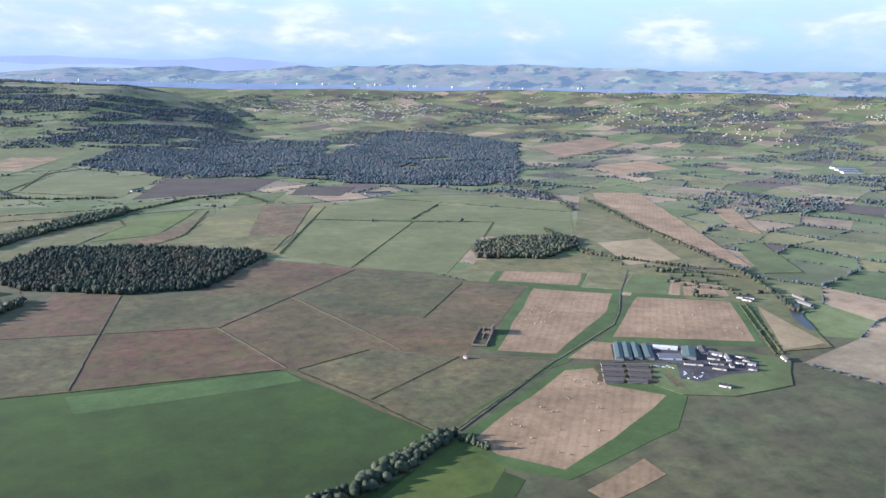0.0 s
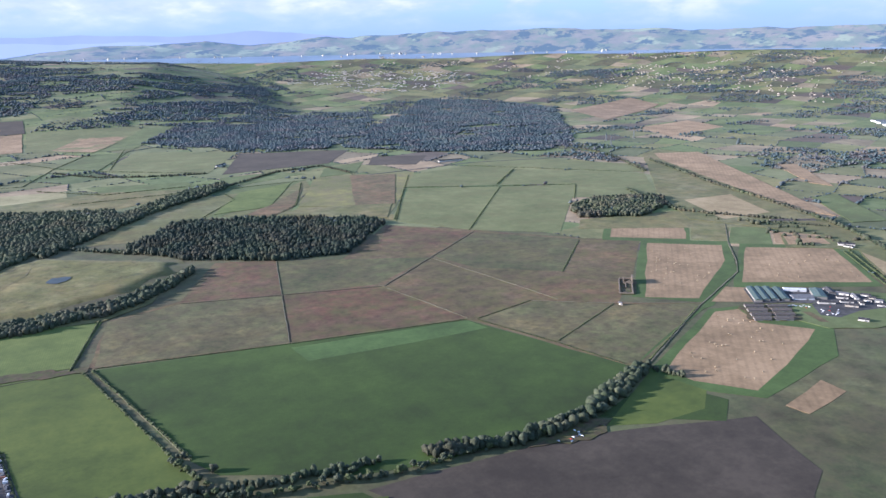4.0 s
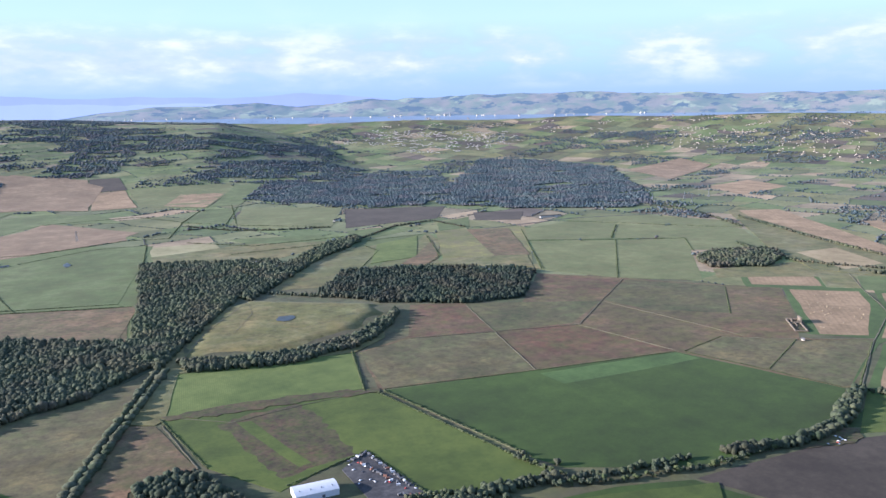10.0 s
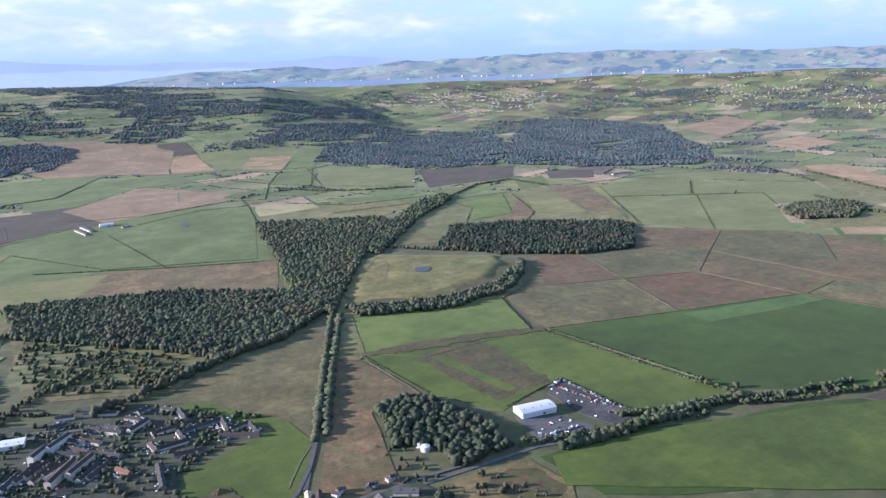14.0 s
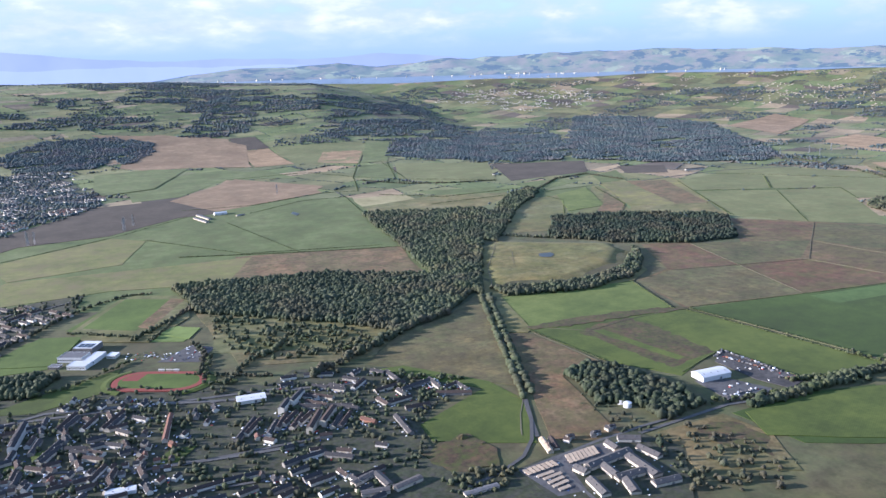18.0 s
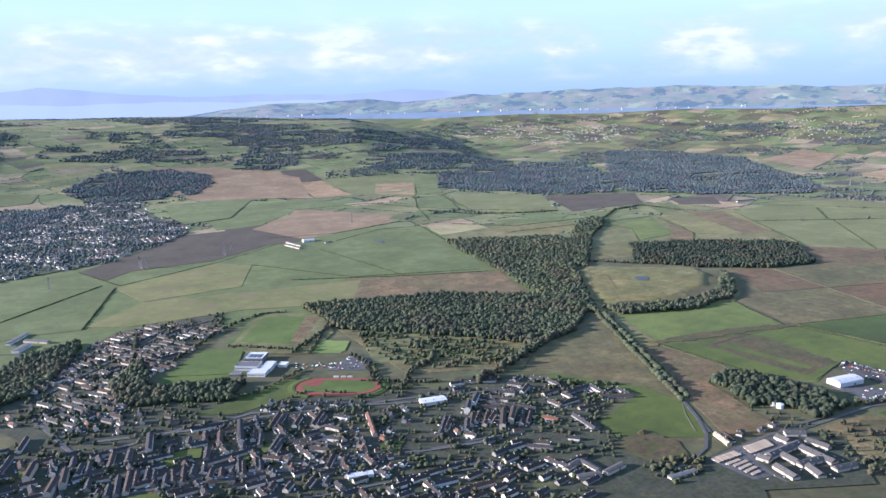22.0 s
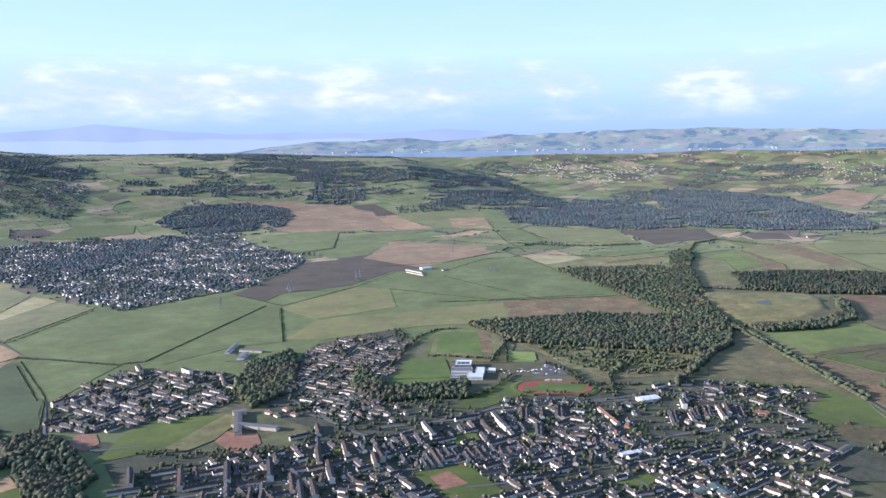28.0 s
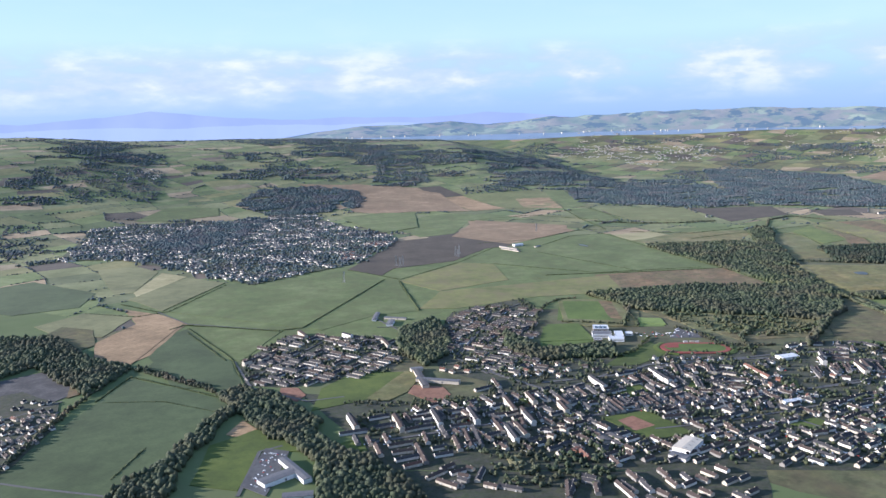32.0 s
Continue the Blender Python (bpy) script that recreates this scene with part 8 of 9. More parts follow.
def spoil_heap(x, y, wide, tall, seed):
    """A tipped heap of earth and rubble."""
    rng = np.random.default_rng(seed)
    bm = bmesh.new()
    top = bm.verts.new((0, 0, tall))
    rings = [[bm.verts.new((wide * k * math.cos(i * 0.524) * rng.uniform(0.8, 1.15), wide * 0.7 * k * math.sin(i * 0.524) * rng.uniform(0.8, 1.15), tall * (1 - k) * rng.uniform(0.8, 1.1) - (0.3 if k == 1 else 0))) for i in range(12)] for k in (0.3, 0.65, 1.0)]
    for i in range(12):
        bm.faces.new((top, rings[0][i], rings[0][(i + 1) % 12]))
        for p, q in zip(rings, rings[1:]):
            bm.faces.new((p[i], q[i], q[(i + 1) % 12], p[(i + 1) % 12]))
    me = bpy.data.meshes.new("spoil_heap")
    bm.to_mesh(me)
    bm.free()
    me.materials.append(FIELDS["dirt"][0])
    ob = new("spoil_heap", me)
    ob.matrix_basis = pose(x, y, 0.45)
    tagged(ob, "tipped heap of brown earth on bare ground", "heap")


spoil_heap(676.0, 306.0, 3.0, 0.9, 34)
spoil_heap(689.0, 306.5, 2.4, 0.8, 35)
spoil_heap(139.0, 411.5, 5.5, 2.4, 31)
spoil_heap(146.0, 398.0, 3.2, 0.9, 32)
spoil_heap(132.0, 402.0, 3.0, 0.8, 33)
hall("farm_shed", 114.9, 1278.8, 126.5, 1233.2, 14, 5, 1.5, CREAMW, GREYROOF, "long white farm shed", "shed")
hall("farm_shed", 123.2, 1302.0, 134.8, 1254.8, 14, 5, 1.5, CREAMW, GREYROOF, "long white farm shed", "shed")
hall("farm_barn", 148.2, 1293.8, 167.7, 1294.8, 24, 8, 3.0, METAL, METAL, "pale farm barn at the end of a lane", "barn")
hall("farm_shed", 177.0, 1262.7, 190.6, 1267.8, 10, 4, 1.5, CREAMW, GREYROOF, "low white farm shed", "shed")
BROWNROOF = plain("brown_sheet_roof", (0.12, 0.10, 0.085), 0.7, vary=0.2)
# the large farmstead: green barns side by side, pale sheds, rows of cattle sheds, a cluster of white cottages
for a, b, deep in (((957.5, 435.4), (935.8, 407.2), 14), ((963.2, 432.1), (942.5, 405.0), 13.5), ((968.9, 428.6), (949.2, 401.9), 13.5), ((974.4, 422.6), (956.4, 397.8), 16)):
    hall("barn", *a, *b, deep, 5, 2.2, GREYW, GREENROOF, "long dull green sheet-metal barn in a farmstead", "barn")
hall("barn", 977.5, 417.4, 991.5, 406.2, 12, 5, 1.6, METAL, METAL, "pale sheet-metal shed behind the green barns", "barn")
hall("barn", 966.0, 399.8, 980.0, 391.0, 24, 4.5, 1.8, METAL, GREYROOF, "broad pale grey shed in a farmstead", "barn")
hall("barn", 998.5, 402.6, 983.0, 385.6, 24, 6, 2.4, GREYW, GREENROOF, "broad green barn in a farmstead", "barn")
hall("barn", 1010.0, 400.2, 1001.5, 388.4, 14, 5, 2.0, GREYW, SLATEGREY, "dark grey barn in a farmstead", "barn")
for a, b in (((916.8, 405.0), (929.0, 397.6)), ((932.0, 395.8), (945.0, 387.9)), ((910.8, 396.9), (923.5, 389.2)), ((926.5, 387.4), (939.2, 379.7)),
             ((904.9, 388.6), (917.4, 381.0)), ((920.3, 379.3), (932.8, 371.7)), ((899.4, 381.1), (910.2, 374.6)), ((912.8, 373.0), (924.2, 366.1))):
    hall("cattle_shed", *a, *b, 12.5, 3.5, 2.0, GREYW, BROWNROOF, "low brown-roofed cattle shed in a farmstead", "shed")
for a, b, deep, wall, roof in (((972.8, 380.6), (983.0, 372.4), 8, WHITE, SLATE), ((1006.4, 388.9), (1011.3, 380.2), 9, WHITE, GREYROOF), ((996.9, 381.4), (1003.0, 375.3), 8, WHITE, SLATE),
                               ((989.6, 372.8), (997.5, 366.9), 8, WHITE, SLATE), ((984.7, 365.1), (990.6, 357.6), 8, CREAMW, SLATE), ((1013.3, 378.8), (1006.6, 369.6), 8, WHITE, GREYROOF),
                               ((1002.6, 365.0), (998.4, 359.2), 7, WHITE, SLATE), ((1019.2, 375.0), (1022.5, 368.6), 8, WHITE, SLATE), ((1008.6, 365.2), (1011.4, 360.1), 7, WHITE, SLATE),
                               ((1013.4, 359.6), (1017.0, 354.8), 7, WHITE, GREYROOF), ((1006.0, 352.0), (1009.6, 347.8), 7, WHITE, SLATE), ((1016.8, 366.4), (1019.2, 362.0), 7, CREAMW, SLATE),
                               ((963.8, 339.6), (967.7, 333.2), 9, WHITE, SLATE), ((1049.2, 357.9), (1045.2, 349.6), 8, WHITE, BROWNROOF)):
    hall("farm_cottage", *a, *b, deep, 4.2, 2.4, wall, roof, "small white cottage among farm buildings", "house")
hall("farmhouse", 1149.8, 488.9, 1160.2, 477.3, 9, 6, 3, WHITE, SLATE, "white farmhouse among trees", "house")
hall("farmhouse", 1093.9, 1240.7, 1138.4, 1234.2, 10, 6, 3, WHITE, SLATE, "white farmhouse with slate roof", "house")
hall("farmhouse", 738.7, 1418.3, 760.6, 1439.2, 10, 6, 3, WHITE, SLATE, "white farm cottage beside a lane", "house")


LONE = np.random.default_rng(5)
tree(1121.0, 513.0, 6.5, LONE)
tree(1131.0, 506.0, 6.0, LONE)
for a, b, deep in (((2284.0, 1200.0), (2330.0, 1176.0), 60), ((2255.0, 1168.0), (2300.0, 1146.0), 45), ((2220.0, 1130.0), (2262.0, 1108.0), 40)):
    hall("depot", *a, *b, deep, 10, 2, METAL, GREYROOF, "large pale depot shed far across the valley", "warehouse")
# sheds and houses alone in the fields near the railway
for a, b, deep, wall, roof, says in (((1208.0, 471.8), (1203.1, 454.5), 8, GREYW, BROWNROOF, "long grey shed by the line"), ((1192.0, 456.5), (1190.3, 438.4), 8, GREYW, GREYROOF, "long grey shed by the line"),
                                     ((1185.0, 601.0), (1229.0, 575.0), 11, GREYW, BROWNROOF, "long dark shed beside the field"), ((1150.6, 482.3), (1152.8, 473.7), 10, WHITE, SLATE, "white farmhouse at the end of a drive"),
                                     ((837.2, 462.4), (838.4, 459.8), 4, CREAMW, GREYROOF, "small field hut")):
    hall("outbuilding", *a, *b, deep, 4.0, 2.0, wall, roof, says + " in open farmland", "building")


def ruin():
    """A walled yard: low worn stone walls all round, a tall broken gable standing on one long side, rubble and a roofless cell within."""
    ob = thing("ruined_steading", 874.0, 496.0, 0.4, 50, "roofless ruined stone steading with one tall broken wall", "ruin")
    rng = np.random.default_rng(44)
    for x0, x1, y0, y1, low, tall in ((-21, 21, 5.0, 6.0, 0.9, 1.6), (-21, -20, -5.0, 5.0, 0.8, 1.5), (20, 21, -5.0, 5.0, 1.0, 2.4), (-21, 8, -6.0, -5.0, 0.8, 1.5),
                                      (8, 21, -6.4, -5.0, 4.2, 6.4), (8, 8.8, -5.0, 2.0, 1.5, 4.4), (13, 20, 1.2, 2.0, 0.9, 2.6), (-4, 8, -0.4, 0.4, 0.5, 1.3)):
        bm = bmesh.new()
        along = x1 - x0 > y1 - y0
        n = max(3, int(max(x1 - x0, y1 - y0) / 1.5))
        tops = [rng.uniform(low, tall) for _ in range(n + 1)]
        sides = []
        for side in (0, 1):
            line = [(x0 + (x1 - x0) * k / n, (y0, y1)[side]) if along else ((x0, x1)[side], y0 + (y1 - y0) * k / n) for k in range(n + 1)]
            sides.append(([bm.verts.new((x, y, -0.3)) for x, y in line], [bm.verts.new((x, y, h)) for (x, y), h in zip(line, tops)]))
        (b0, t0), (b1, t1) = sides
        for k in range(n):
            bm.faces.new((b0[k], b0[k + 1], t0[k + 1], t0[k]))
            bm.faces.new((b1[k + 1], b1[k], t1[k], t1[k + 1]))
            bm.faces.new((t0[k], t0[k + 1], t1[k + 1], t1[k]))
        bm.faces.new((b0[0], t0[0], t1[0], b1[0]))
        bm.faces.new((b0[n], b1[n], t1[n], t0[n]))
        bmesh.ops.recalc_face_normals(bm, faces=bm.faces)
        part("wall", bm, OLDSTONE, ob)
    for i in range(14):
        bm = bmesh.new()
        bmesh.ops.create_icosphere(bm, subdivisions=1, radius=rng.uniform(0.35, 0.9), matrix=Matrix.Translation((rng.uniform(-17, 18), rng.uniform(-3.8, 3.8), 0.1)) @ Matrix.Diagonal((1.3, 0.9, 0.55, 1)))
        part("rubble", bm, OLDSTONE, ob)


ruin()


def tank(x, y, label):
    ob = thing("water_tank", x, y, 0, 0, label, "tank", "tanks beside the wood")
    bm = bmesh.new()
    bmesh.ops.create_cone(bm, cap_ends=True, segments=28, radius1=7 * S, radius2=7 * S, depth=8 * S, matrix=Matrix.Translation((0, 0, 4 * S)))
    part("shell", bm, METAL, ob)
    bm = bmesh.new()
    bmesh.ops.create_cone(bm, cap_ends=True, segments=28, radius1=7.3 * S, radius2=0.6 * S, depth=1.6 * S, matrix=Matrix.Translation((0, 0, 8.8 * S)))
    part("roof", bm, METAL, ob)
    bm = bmesh.new()
    box(bm, -0.15, 0.15, -7.3 * S, -6.9 * S, 0, 8 * S)
    part("ladder", bm, STEEL, ob)


tank(258.8, 404.1, "round white tank with shallow cone roof")
tank(259.3, 397.4, "round white tank with shallow cone roof")


def pylon(x, y, tall=46):
    h = tall * S
    ob = thing("pylon", x, y, height(x, y), 30, "grey steel lattice power pylon in a field", "pylon", "power line")
    bm = bmesh.new()

    def bar(a, b, w=0.16):
        a, b = Vector(a), Vector(b)
        q = (b - a).to_track_quat("Z", "Y").to_matrix()
        rings = [[bm.verts.new(p + q @ Vector(o)) for o in ((-w, -w, 0), (w, -w, 0), (w, w, 0), (-w, w, 0))] for p in (a, b)]
        for i in range(4):
            bm.faces.new((rings[0][i], rings[0][(i + 1) % 4], rings[1][(i + 1) % 4], rings[1][i]))
    levels = [(0, 1.7), (0.3, 1.1), (0.55, 0.65), (0.78, 0.42), (1.0, 0.1)]
    for (z0, w0), (z1, w1) in zip(levels, levels[1:]):
        for sx, sy in ((1, 1), (1, -1), (-1, -1), (-1, 1)):
            bar((sx * w0, sy * w0, z0 * h), (sx * w1, sy * w1, z1 * h))
            bar((sx * w0, sy * w0, z0 * h), (-sy * w1, sx * w1, z1 * h), 0.09)
    part("mast", bm, STEEL, ob)
    for z, w in ((0.62, 3.0), (0.76, 3.6), (0.9, 2.6)):
        bm2 = bm = bmesh.new()
        bar((-w, 0, z * h), (w, 0, z * h), 0.1)
        bar((-w, 0, z * h), (0, 0, z * h + 1.0), 0.07)
        bar((w, 0, z * h), (0, 0, z * h + 1.0), 0.07)
        part("cross_arm", bm2, STEEL, ob)


for x, y in ((1487.5, 1235.6), (1601.4, 1295.3), (7.2, 1245.2), (-119.7, 1206.0), (291.6, 1447.5), (-111.7, 1213.0), (23.1, 1273.1), (1523.0, 1292.3), (1435.5, 1300.8), (9.2, 1258.8), (-120.6, 1220.8), (-240.4, 1132.9)):
    pylon(x, y)


POND = Nodes("still_dark_water", 0.35, spec=0.25)
POND_MAT = POND.done(POND.ramp(POND.noise(0.05), [(0.3, (0.03, 0.035, 0.035)), (0.7, (0.05, 0.055, 0.05))]), POND.noise(1.5), 0.3, 0.1)


def pond(points, label):
    LAYER[0] += 0.004
    ob = area(roughen(points, 6, 0.5, RNG), LAYER[0] + 0.02, POND_MAT, "pond")
    tagged(ob, label, "water", kind="structure")


PX, PY, QX, QY = 433.6, 779.4, 454.2, 772.4
pond([((PX + QX) / 2 + (QX - PX) / 2 * math.cos(k * 0.524) * (1 + 0.15 * math.sin(k * 2.1)) + 1.5 * math.sin(k * 0.524), (PY + QY) / 2 + 10.5 * math.sin(k * 0.524) * (1 + 0.2 * math.sin(k * 1.7))) for k in range(12)], "small dark pond on a grassy mound")
pond([(258.1, 1233.4), (265.2, 1248.9), (269.7, 1224.8), (261.2, 1211.0)], "small pond in a pasture")
pond([(1168.2, 446.2), (1189.1, 450.4), (1156.9, 422.8), (1132.5, 390.8), (1126.0, 394.0), (1145.7, 424.5)], "narrow winding pond")


def bales(points, count, seed):
    rng = np.random.default_rng(seed)
    p = np.array(points)
    k = 0
    while k < count:
        x, y = rng.uniform(p[:, 0].min(), p[:, 0].max()), rng.uniform(p[:, 1].min(), p[:, 1].max())
        if not inside(np.array([x]), np.array([y]), points)[0]:
            continue
        ob = new("hay_bale", BALE)
        ob.matrix_basis = pose(x, y, 0.55 + LAYER[0] * 0.2, 90, 0, rng.uniform(0, 180))
        tagged(ob, "round straw bale on stubble", "bale", "bales in the stubble fields")
        k += 1


bm = bmesh.new()
bmesh.ops.create_cone(bm, cap_ends=True, segments=12, radius1=0.42, radius2=0.42, depth=0.75)
bmesh.ops.bevel(bm, geom=[e for e in bm.edges if e.is_manifold and e.calc_face_angle() > 1], offset=0.06, segments=1)
BALE = bpy.data.meshes.new("hay_bale")
bm.to_mesh(BALE)
bm.free()
BALE.materials.append(plain("straw", (0.37, 0.30, 0.19), 0.95))
bales([(879.8, 470.9), (988.1, 587.4), (1041.4, 547.1), (991.0, 501.5), (911.6, 451.8)], 34, 5)
bales([(783.0, 344.5), (882.5, 401.8), (903.6, 391.3), (891.4, 338.5), (806.6, 302.1)], 34, 6)
bales([(982.3, 455.2), (1063.4, 523.5), (1121.7, 480.5), (1064.7, 405.6)], 22, 7)


def yard_stack(x, y, turn, kind):
    ob = thing("storage_container", x, y, 0.45, turn, ("white", "grey", "rusty red")[kind] + " storage container in a yard", "container", "yard containers")
    bm = bmesh.new()
    box(bm, -1.2, 1.2, -0.5, 0.5, 0, 1.05)
    part("box", bm, (METAL, GREYROOF, BRICK)[kind], ob)
    bm = bmesh.new()
    box(bm, 1.2, 1.24, -0.45, 0.45, 0.05, 1.0)
    part("door", bm, GREYROOF, ob)


for points, count, seed in (([(371.5, 428.6), (391.6, 443.3), (402.7, 373.3), (381.6, 366.6), (371.8, 389.5)], 16, 65),
                            ([(329.3, 381.9), (354.6, 396.2), (364.9, 373.2), (358.3, 366.7), (331.4, 372.2)], 20, 66),
                            ([(-17.4, 651.2), (13.5, 677.5), (29.8, 661.5), (14.2, 636.0)], 34, 67),
                            ([(-509.2, 503.8), (-482.9, 555.0), (-469.1, 544.3), (-497.6, 485.7)], 60, 70),
                            ([(-45.4, 671.8), (-37.4, 689.2), (-1.7, 667.6), (-7.2, 648.8)], 40, 69),
                            ([(151.0, 499.0), (173.0, 486.0), (171.0, 476.0), (146.0, 490.0)], 22, 84),
                            # Car shapes stand in for the junk lying on the bare earth.
                            ([(652.0, 304.0), (664.0, 310.0), (690.0, 309.0), (684.0, 301.0), (664.0, 300.0)], 9, 83),
                            ([(966.0, 376.0), (980.0, 368.0), (964.0, 352.0), (952.0, 358.0)], 14, 81),
                            ([(948.0, 391.0), (962.0, 381.0), (958.0, 376.0), (945.0, 386.0)], 14, 82),
                            ([(151.9, 354.0), (183.2, 362.1), (236.0, 357.9), (241.8, 333.6), (209.3, 293.2), (155.7, 322.7)], 60, 68)):
    cars(points, count, seed)
rng = np.random.default_rng(12)
for (x0, y0), (x1, y1), n in (((392.7, 445.0), (398.2, 388.9), 20), ((377.4, 436.0), (391.6, 443.3), 6), ((384.1, 431.8), (393.5, 391.8), 12), ((387.0, 382.9), (402.4, 373.4), 8), ((331.8, 376.1), (358.1, 375.6), 8), ((330.7, 381.0), (327.9, 374.3), 2)):
    for i in range(n):
        k = (i + 0.5) / n
        yard_stack(x0 + (x1 - x0) * k + rng.normal() * 0.4, y0 + (y1 - y0) * k + rng.normal() * 0.4, rng.uniform(0, 180), int(rng.choice([0, 1, 1, 2, 1, 1, 1])))


# ---------------------------------------------------------------- scrub, far villages, far woods
def bushes(points, gap, tall, seed, label, material, streets=False):
    rng = np.random.default_rng(seed)
    xy = scatter(points, gap, rng)
    if gap > 9:
        xy = np.array([q for q in xy if noise.noise(Vector((q[0] / 28, q[1] / 28, 6.0))) > -0.12])
    if streets:
        xy = np.array([q for q in xy if noise.noise(Vector((q[0] / 45, q[1] / 45, 2.0))) < 0.14 or rng.random() < 0.3])
    v, f = planted(xy, tall, CROWNS if np.hypot(*np.mean(np.array(points), 0)) < 900 else SMALL_CROWNS, rng, 1.2)
    tagged(new("bushes", mesh_of("bushes", v, f, material)), label, "bushes", kind="stuff")


bushes([(41.7, 756.7), (140.8, 665.5), (172.6, 614.3), (140.8, 583.9), (47.6, 613.8)], 7.4, 3.8, 71, "scattered bushes on rough grass", BROAD)
bushes([(40.1, 723.8), (89.1, 738.7), (180.5, 633.0), (145.3, 595.9), (26.4, 649.5)], 10, 2.8, 72, "scattered bushes on rough grass", BROAD)
bushes([(233.9, 419.3), (261.9, 445.8), (254.2, 406.9), (261.3, 358.1), (230.1, 362.3)], 8, 2.4, 73, "scrub beside the tanks", MIXED)
bushes([(250.1, 361.2), (287.0, 351.3), (300.2, 290.8), (262.9, 270.4), (215.0, 297.7)], 6.5, 3.0, 74, "scrub and young trees at the field corner", MIXED)
bushes([(143.0, 527.0), (166.0, 514.0), (187.0, 496.0), (184.0, 491.0), (164.0, 508.0), (143.0, 520.0)], 3.4, 3.4, 79, "dark trees behind a row of houses", BROAD)
bushes([(-414.7, 640.4), (-374.9, 619.3), (-301.0, 592.9), (-295.9, 577.3), (-377.1, 601.9)], 5, 2.4, 75, "dark bushes along the playing fields", BROAD)
bushes([(100, 372), (128, 372), (150, 364), (158, 368), (150, 360), (138, 346), (104, 342)], 4.2, 3.2, 78, "dark trees beside the lane", BROAD)
bushes([(1177.8, 832.7), (1159.7, 709.7), (1184.6, 568.8), (1207.2, 494.7), (1175.7, 460.3), (1127.2, 558.0), (1147.8, 737.5)], 12, 4.0, 76, "trees along the railway cutting", MIXED)
bushes([(-336.1, 477.6), (-282.7, 485.3), (-237.7, 474.2), (-275.0, 396.0), (-306.5, 394.8), (-357.6, 428.4)], 5.8, 3.4, 77, "park trees beside the flats", BROAD)


def village(points, gap, seed, tall, label, roof=TILE, wall=WHITE, most=4.2, lift=0.0):
    """Houses of a far village, too many and too small to tell apart."""
    rng = np.random.default_rng(seed)
    xy = scatter(points, gap, rng)
    if gap < 20:
        xy = np.array([q for q in xy if noise.noise(Vector((q[0] / (45 if gap < 16 else 150), q[1] / (45 if gap < 16 else 80), 2.0))) > (0.06 if gap < 16 else 0.27 if gap == 19 else -0.02)])
    for mat, share in ((wall, 0), (roof, 1)):
        vs, fs = [], []
        r2 = np.random.default_rng(seed + 1)
        for x, y in xy:
            a = r2.choice([-1.05, -0.9, 0.5]) + r2.normal() * 0.12
            l, d, h = r2.uniform(1.8, most), 1.6, tall * r2.uniform(0.8, 1.1)
            c, s = math.cos(a), math.sin(a)
            z0 = height(x, y) + lift
            if share == 0:
                q = [(-l, -d, -1 - lift), (l, -d, -1 - lift), (l, d, -1 - lift), (-l, d, -1 - lift), (-l, -d, h), (l, -d, h), (l, d, h), (-l, d, h), (-l, 0, h + 1.1), (l, 0, h + 1.1)]
                t = [(0, 1, 5), (0, 5, 4), (2, 3, 7), (2, 7, 6), (1, 2, 6), (1, 6, 5), (5, 6, 9), (3, 0, 4), (3, 4, 7), (7, 4, 8)]
            else:
                q = [(-l - 0.1, -d - 0.15, h - 0.1), (l + 0.1, -d - 0.15, h - 0.1), (l + 0.1, 0, h + 1.2), (-l - 0.1, 0, h + 1.2), (-l - 0.1, d + 0.15, h - 0.1), (l + 0.1, d + 0.15, h - 0.1)]
                t = [(0, 1, 2), (0, 2, 3), (3, 2, 5), (3, 5, 4)]
            b = len(vs)
            vs += [(x + u * c - w * s, y + u * s + w * c, z + z0) for u, w, z in q]
            fs += [tuple(b + i for i in f) for f in t]
        tagged(new("village", mesh_of("village", vs, fs, mat)), label + (", pale walls" if share == 0 else ", brown roofs"), "village", kind="stuff")


VILLAGE = [(-648.8, 1617.4), (-586.4, 2009.8), (-485.3, 2048.9), (-240.8, 2007.2), (-54.3, 2068.0), (-44.4, 1847.9), (-6.5, 1509.8), (-187.4, 1277.6), (-369.4, 1189.3), (-421.2, 1319.0), (-540.9, 1554.2)]
village(roughen(VILLAGE, 30.0, 16.0, RNG_WOOD), 8.5, 81, 2.9, "far village houses among trees", SLATEGREY, WHITE)
village([(-187.4, 1277.6), (-186.4, 1377.5), (-79.5, 1489.3), (-8.0, 1544.8), (-10.5, 1495.8), (-125.8, 1341.8)], 8.8, 88, 2.6, "red-roofed houses at the village edge", REDTILE)
bushes(roughen(VILLAGE, 30.0, 22.0, RNG_WOOD), 7.0, 4.0, 82, "trees among village houses", HAZED_WOOD, True)
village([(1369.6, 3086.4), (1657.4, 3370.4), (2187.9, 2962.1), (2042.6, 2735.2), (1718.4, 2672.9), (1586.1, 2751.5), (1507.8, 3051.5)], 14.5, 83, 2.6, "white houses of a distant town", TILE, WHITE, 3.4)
bushes([(1369.6, 3086.4), (1657.4, 3370.4), (2187.9, 2962.1), (2042.6, 2735.2), (1718.4, 2672.9), (1586.1, 2751.5), (1507.8, 3051.5)], 17, 2.6, 87, "trees among the houses of a distant town", HAZED_WOOD)
village([(2244.1, 2430.6), (2740.0, 2532.8), (3146.4, 2009.4), (2564.4, 1501.8), (2551.2, 1946.7)], 40, 84, 3.2, "white houses of a distant town across the valley", TILE, CREAMW, 4.4)
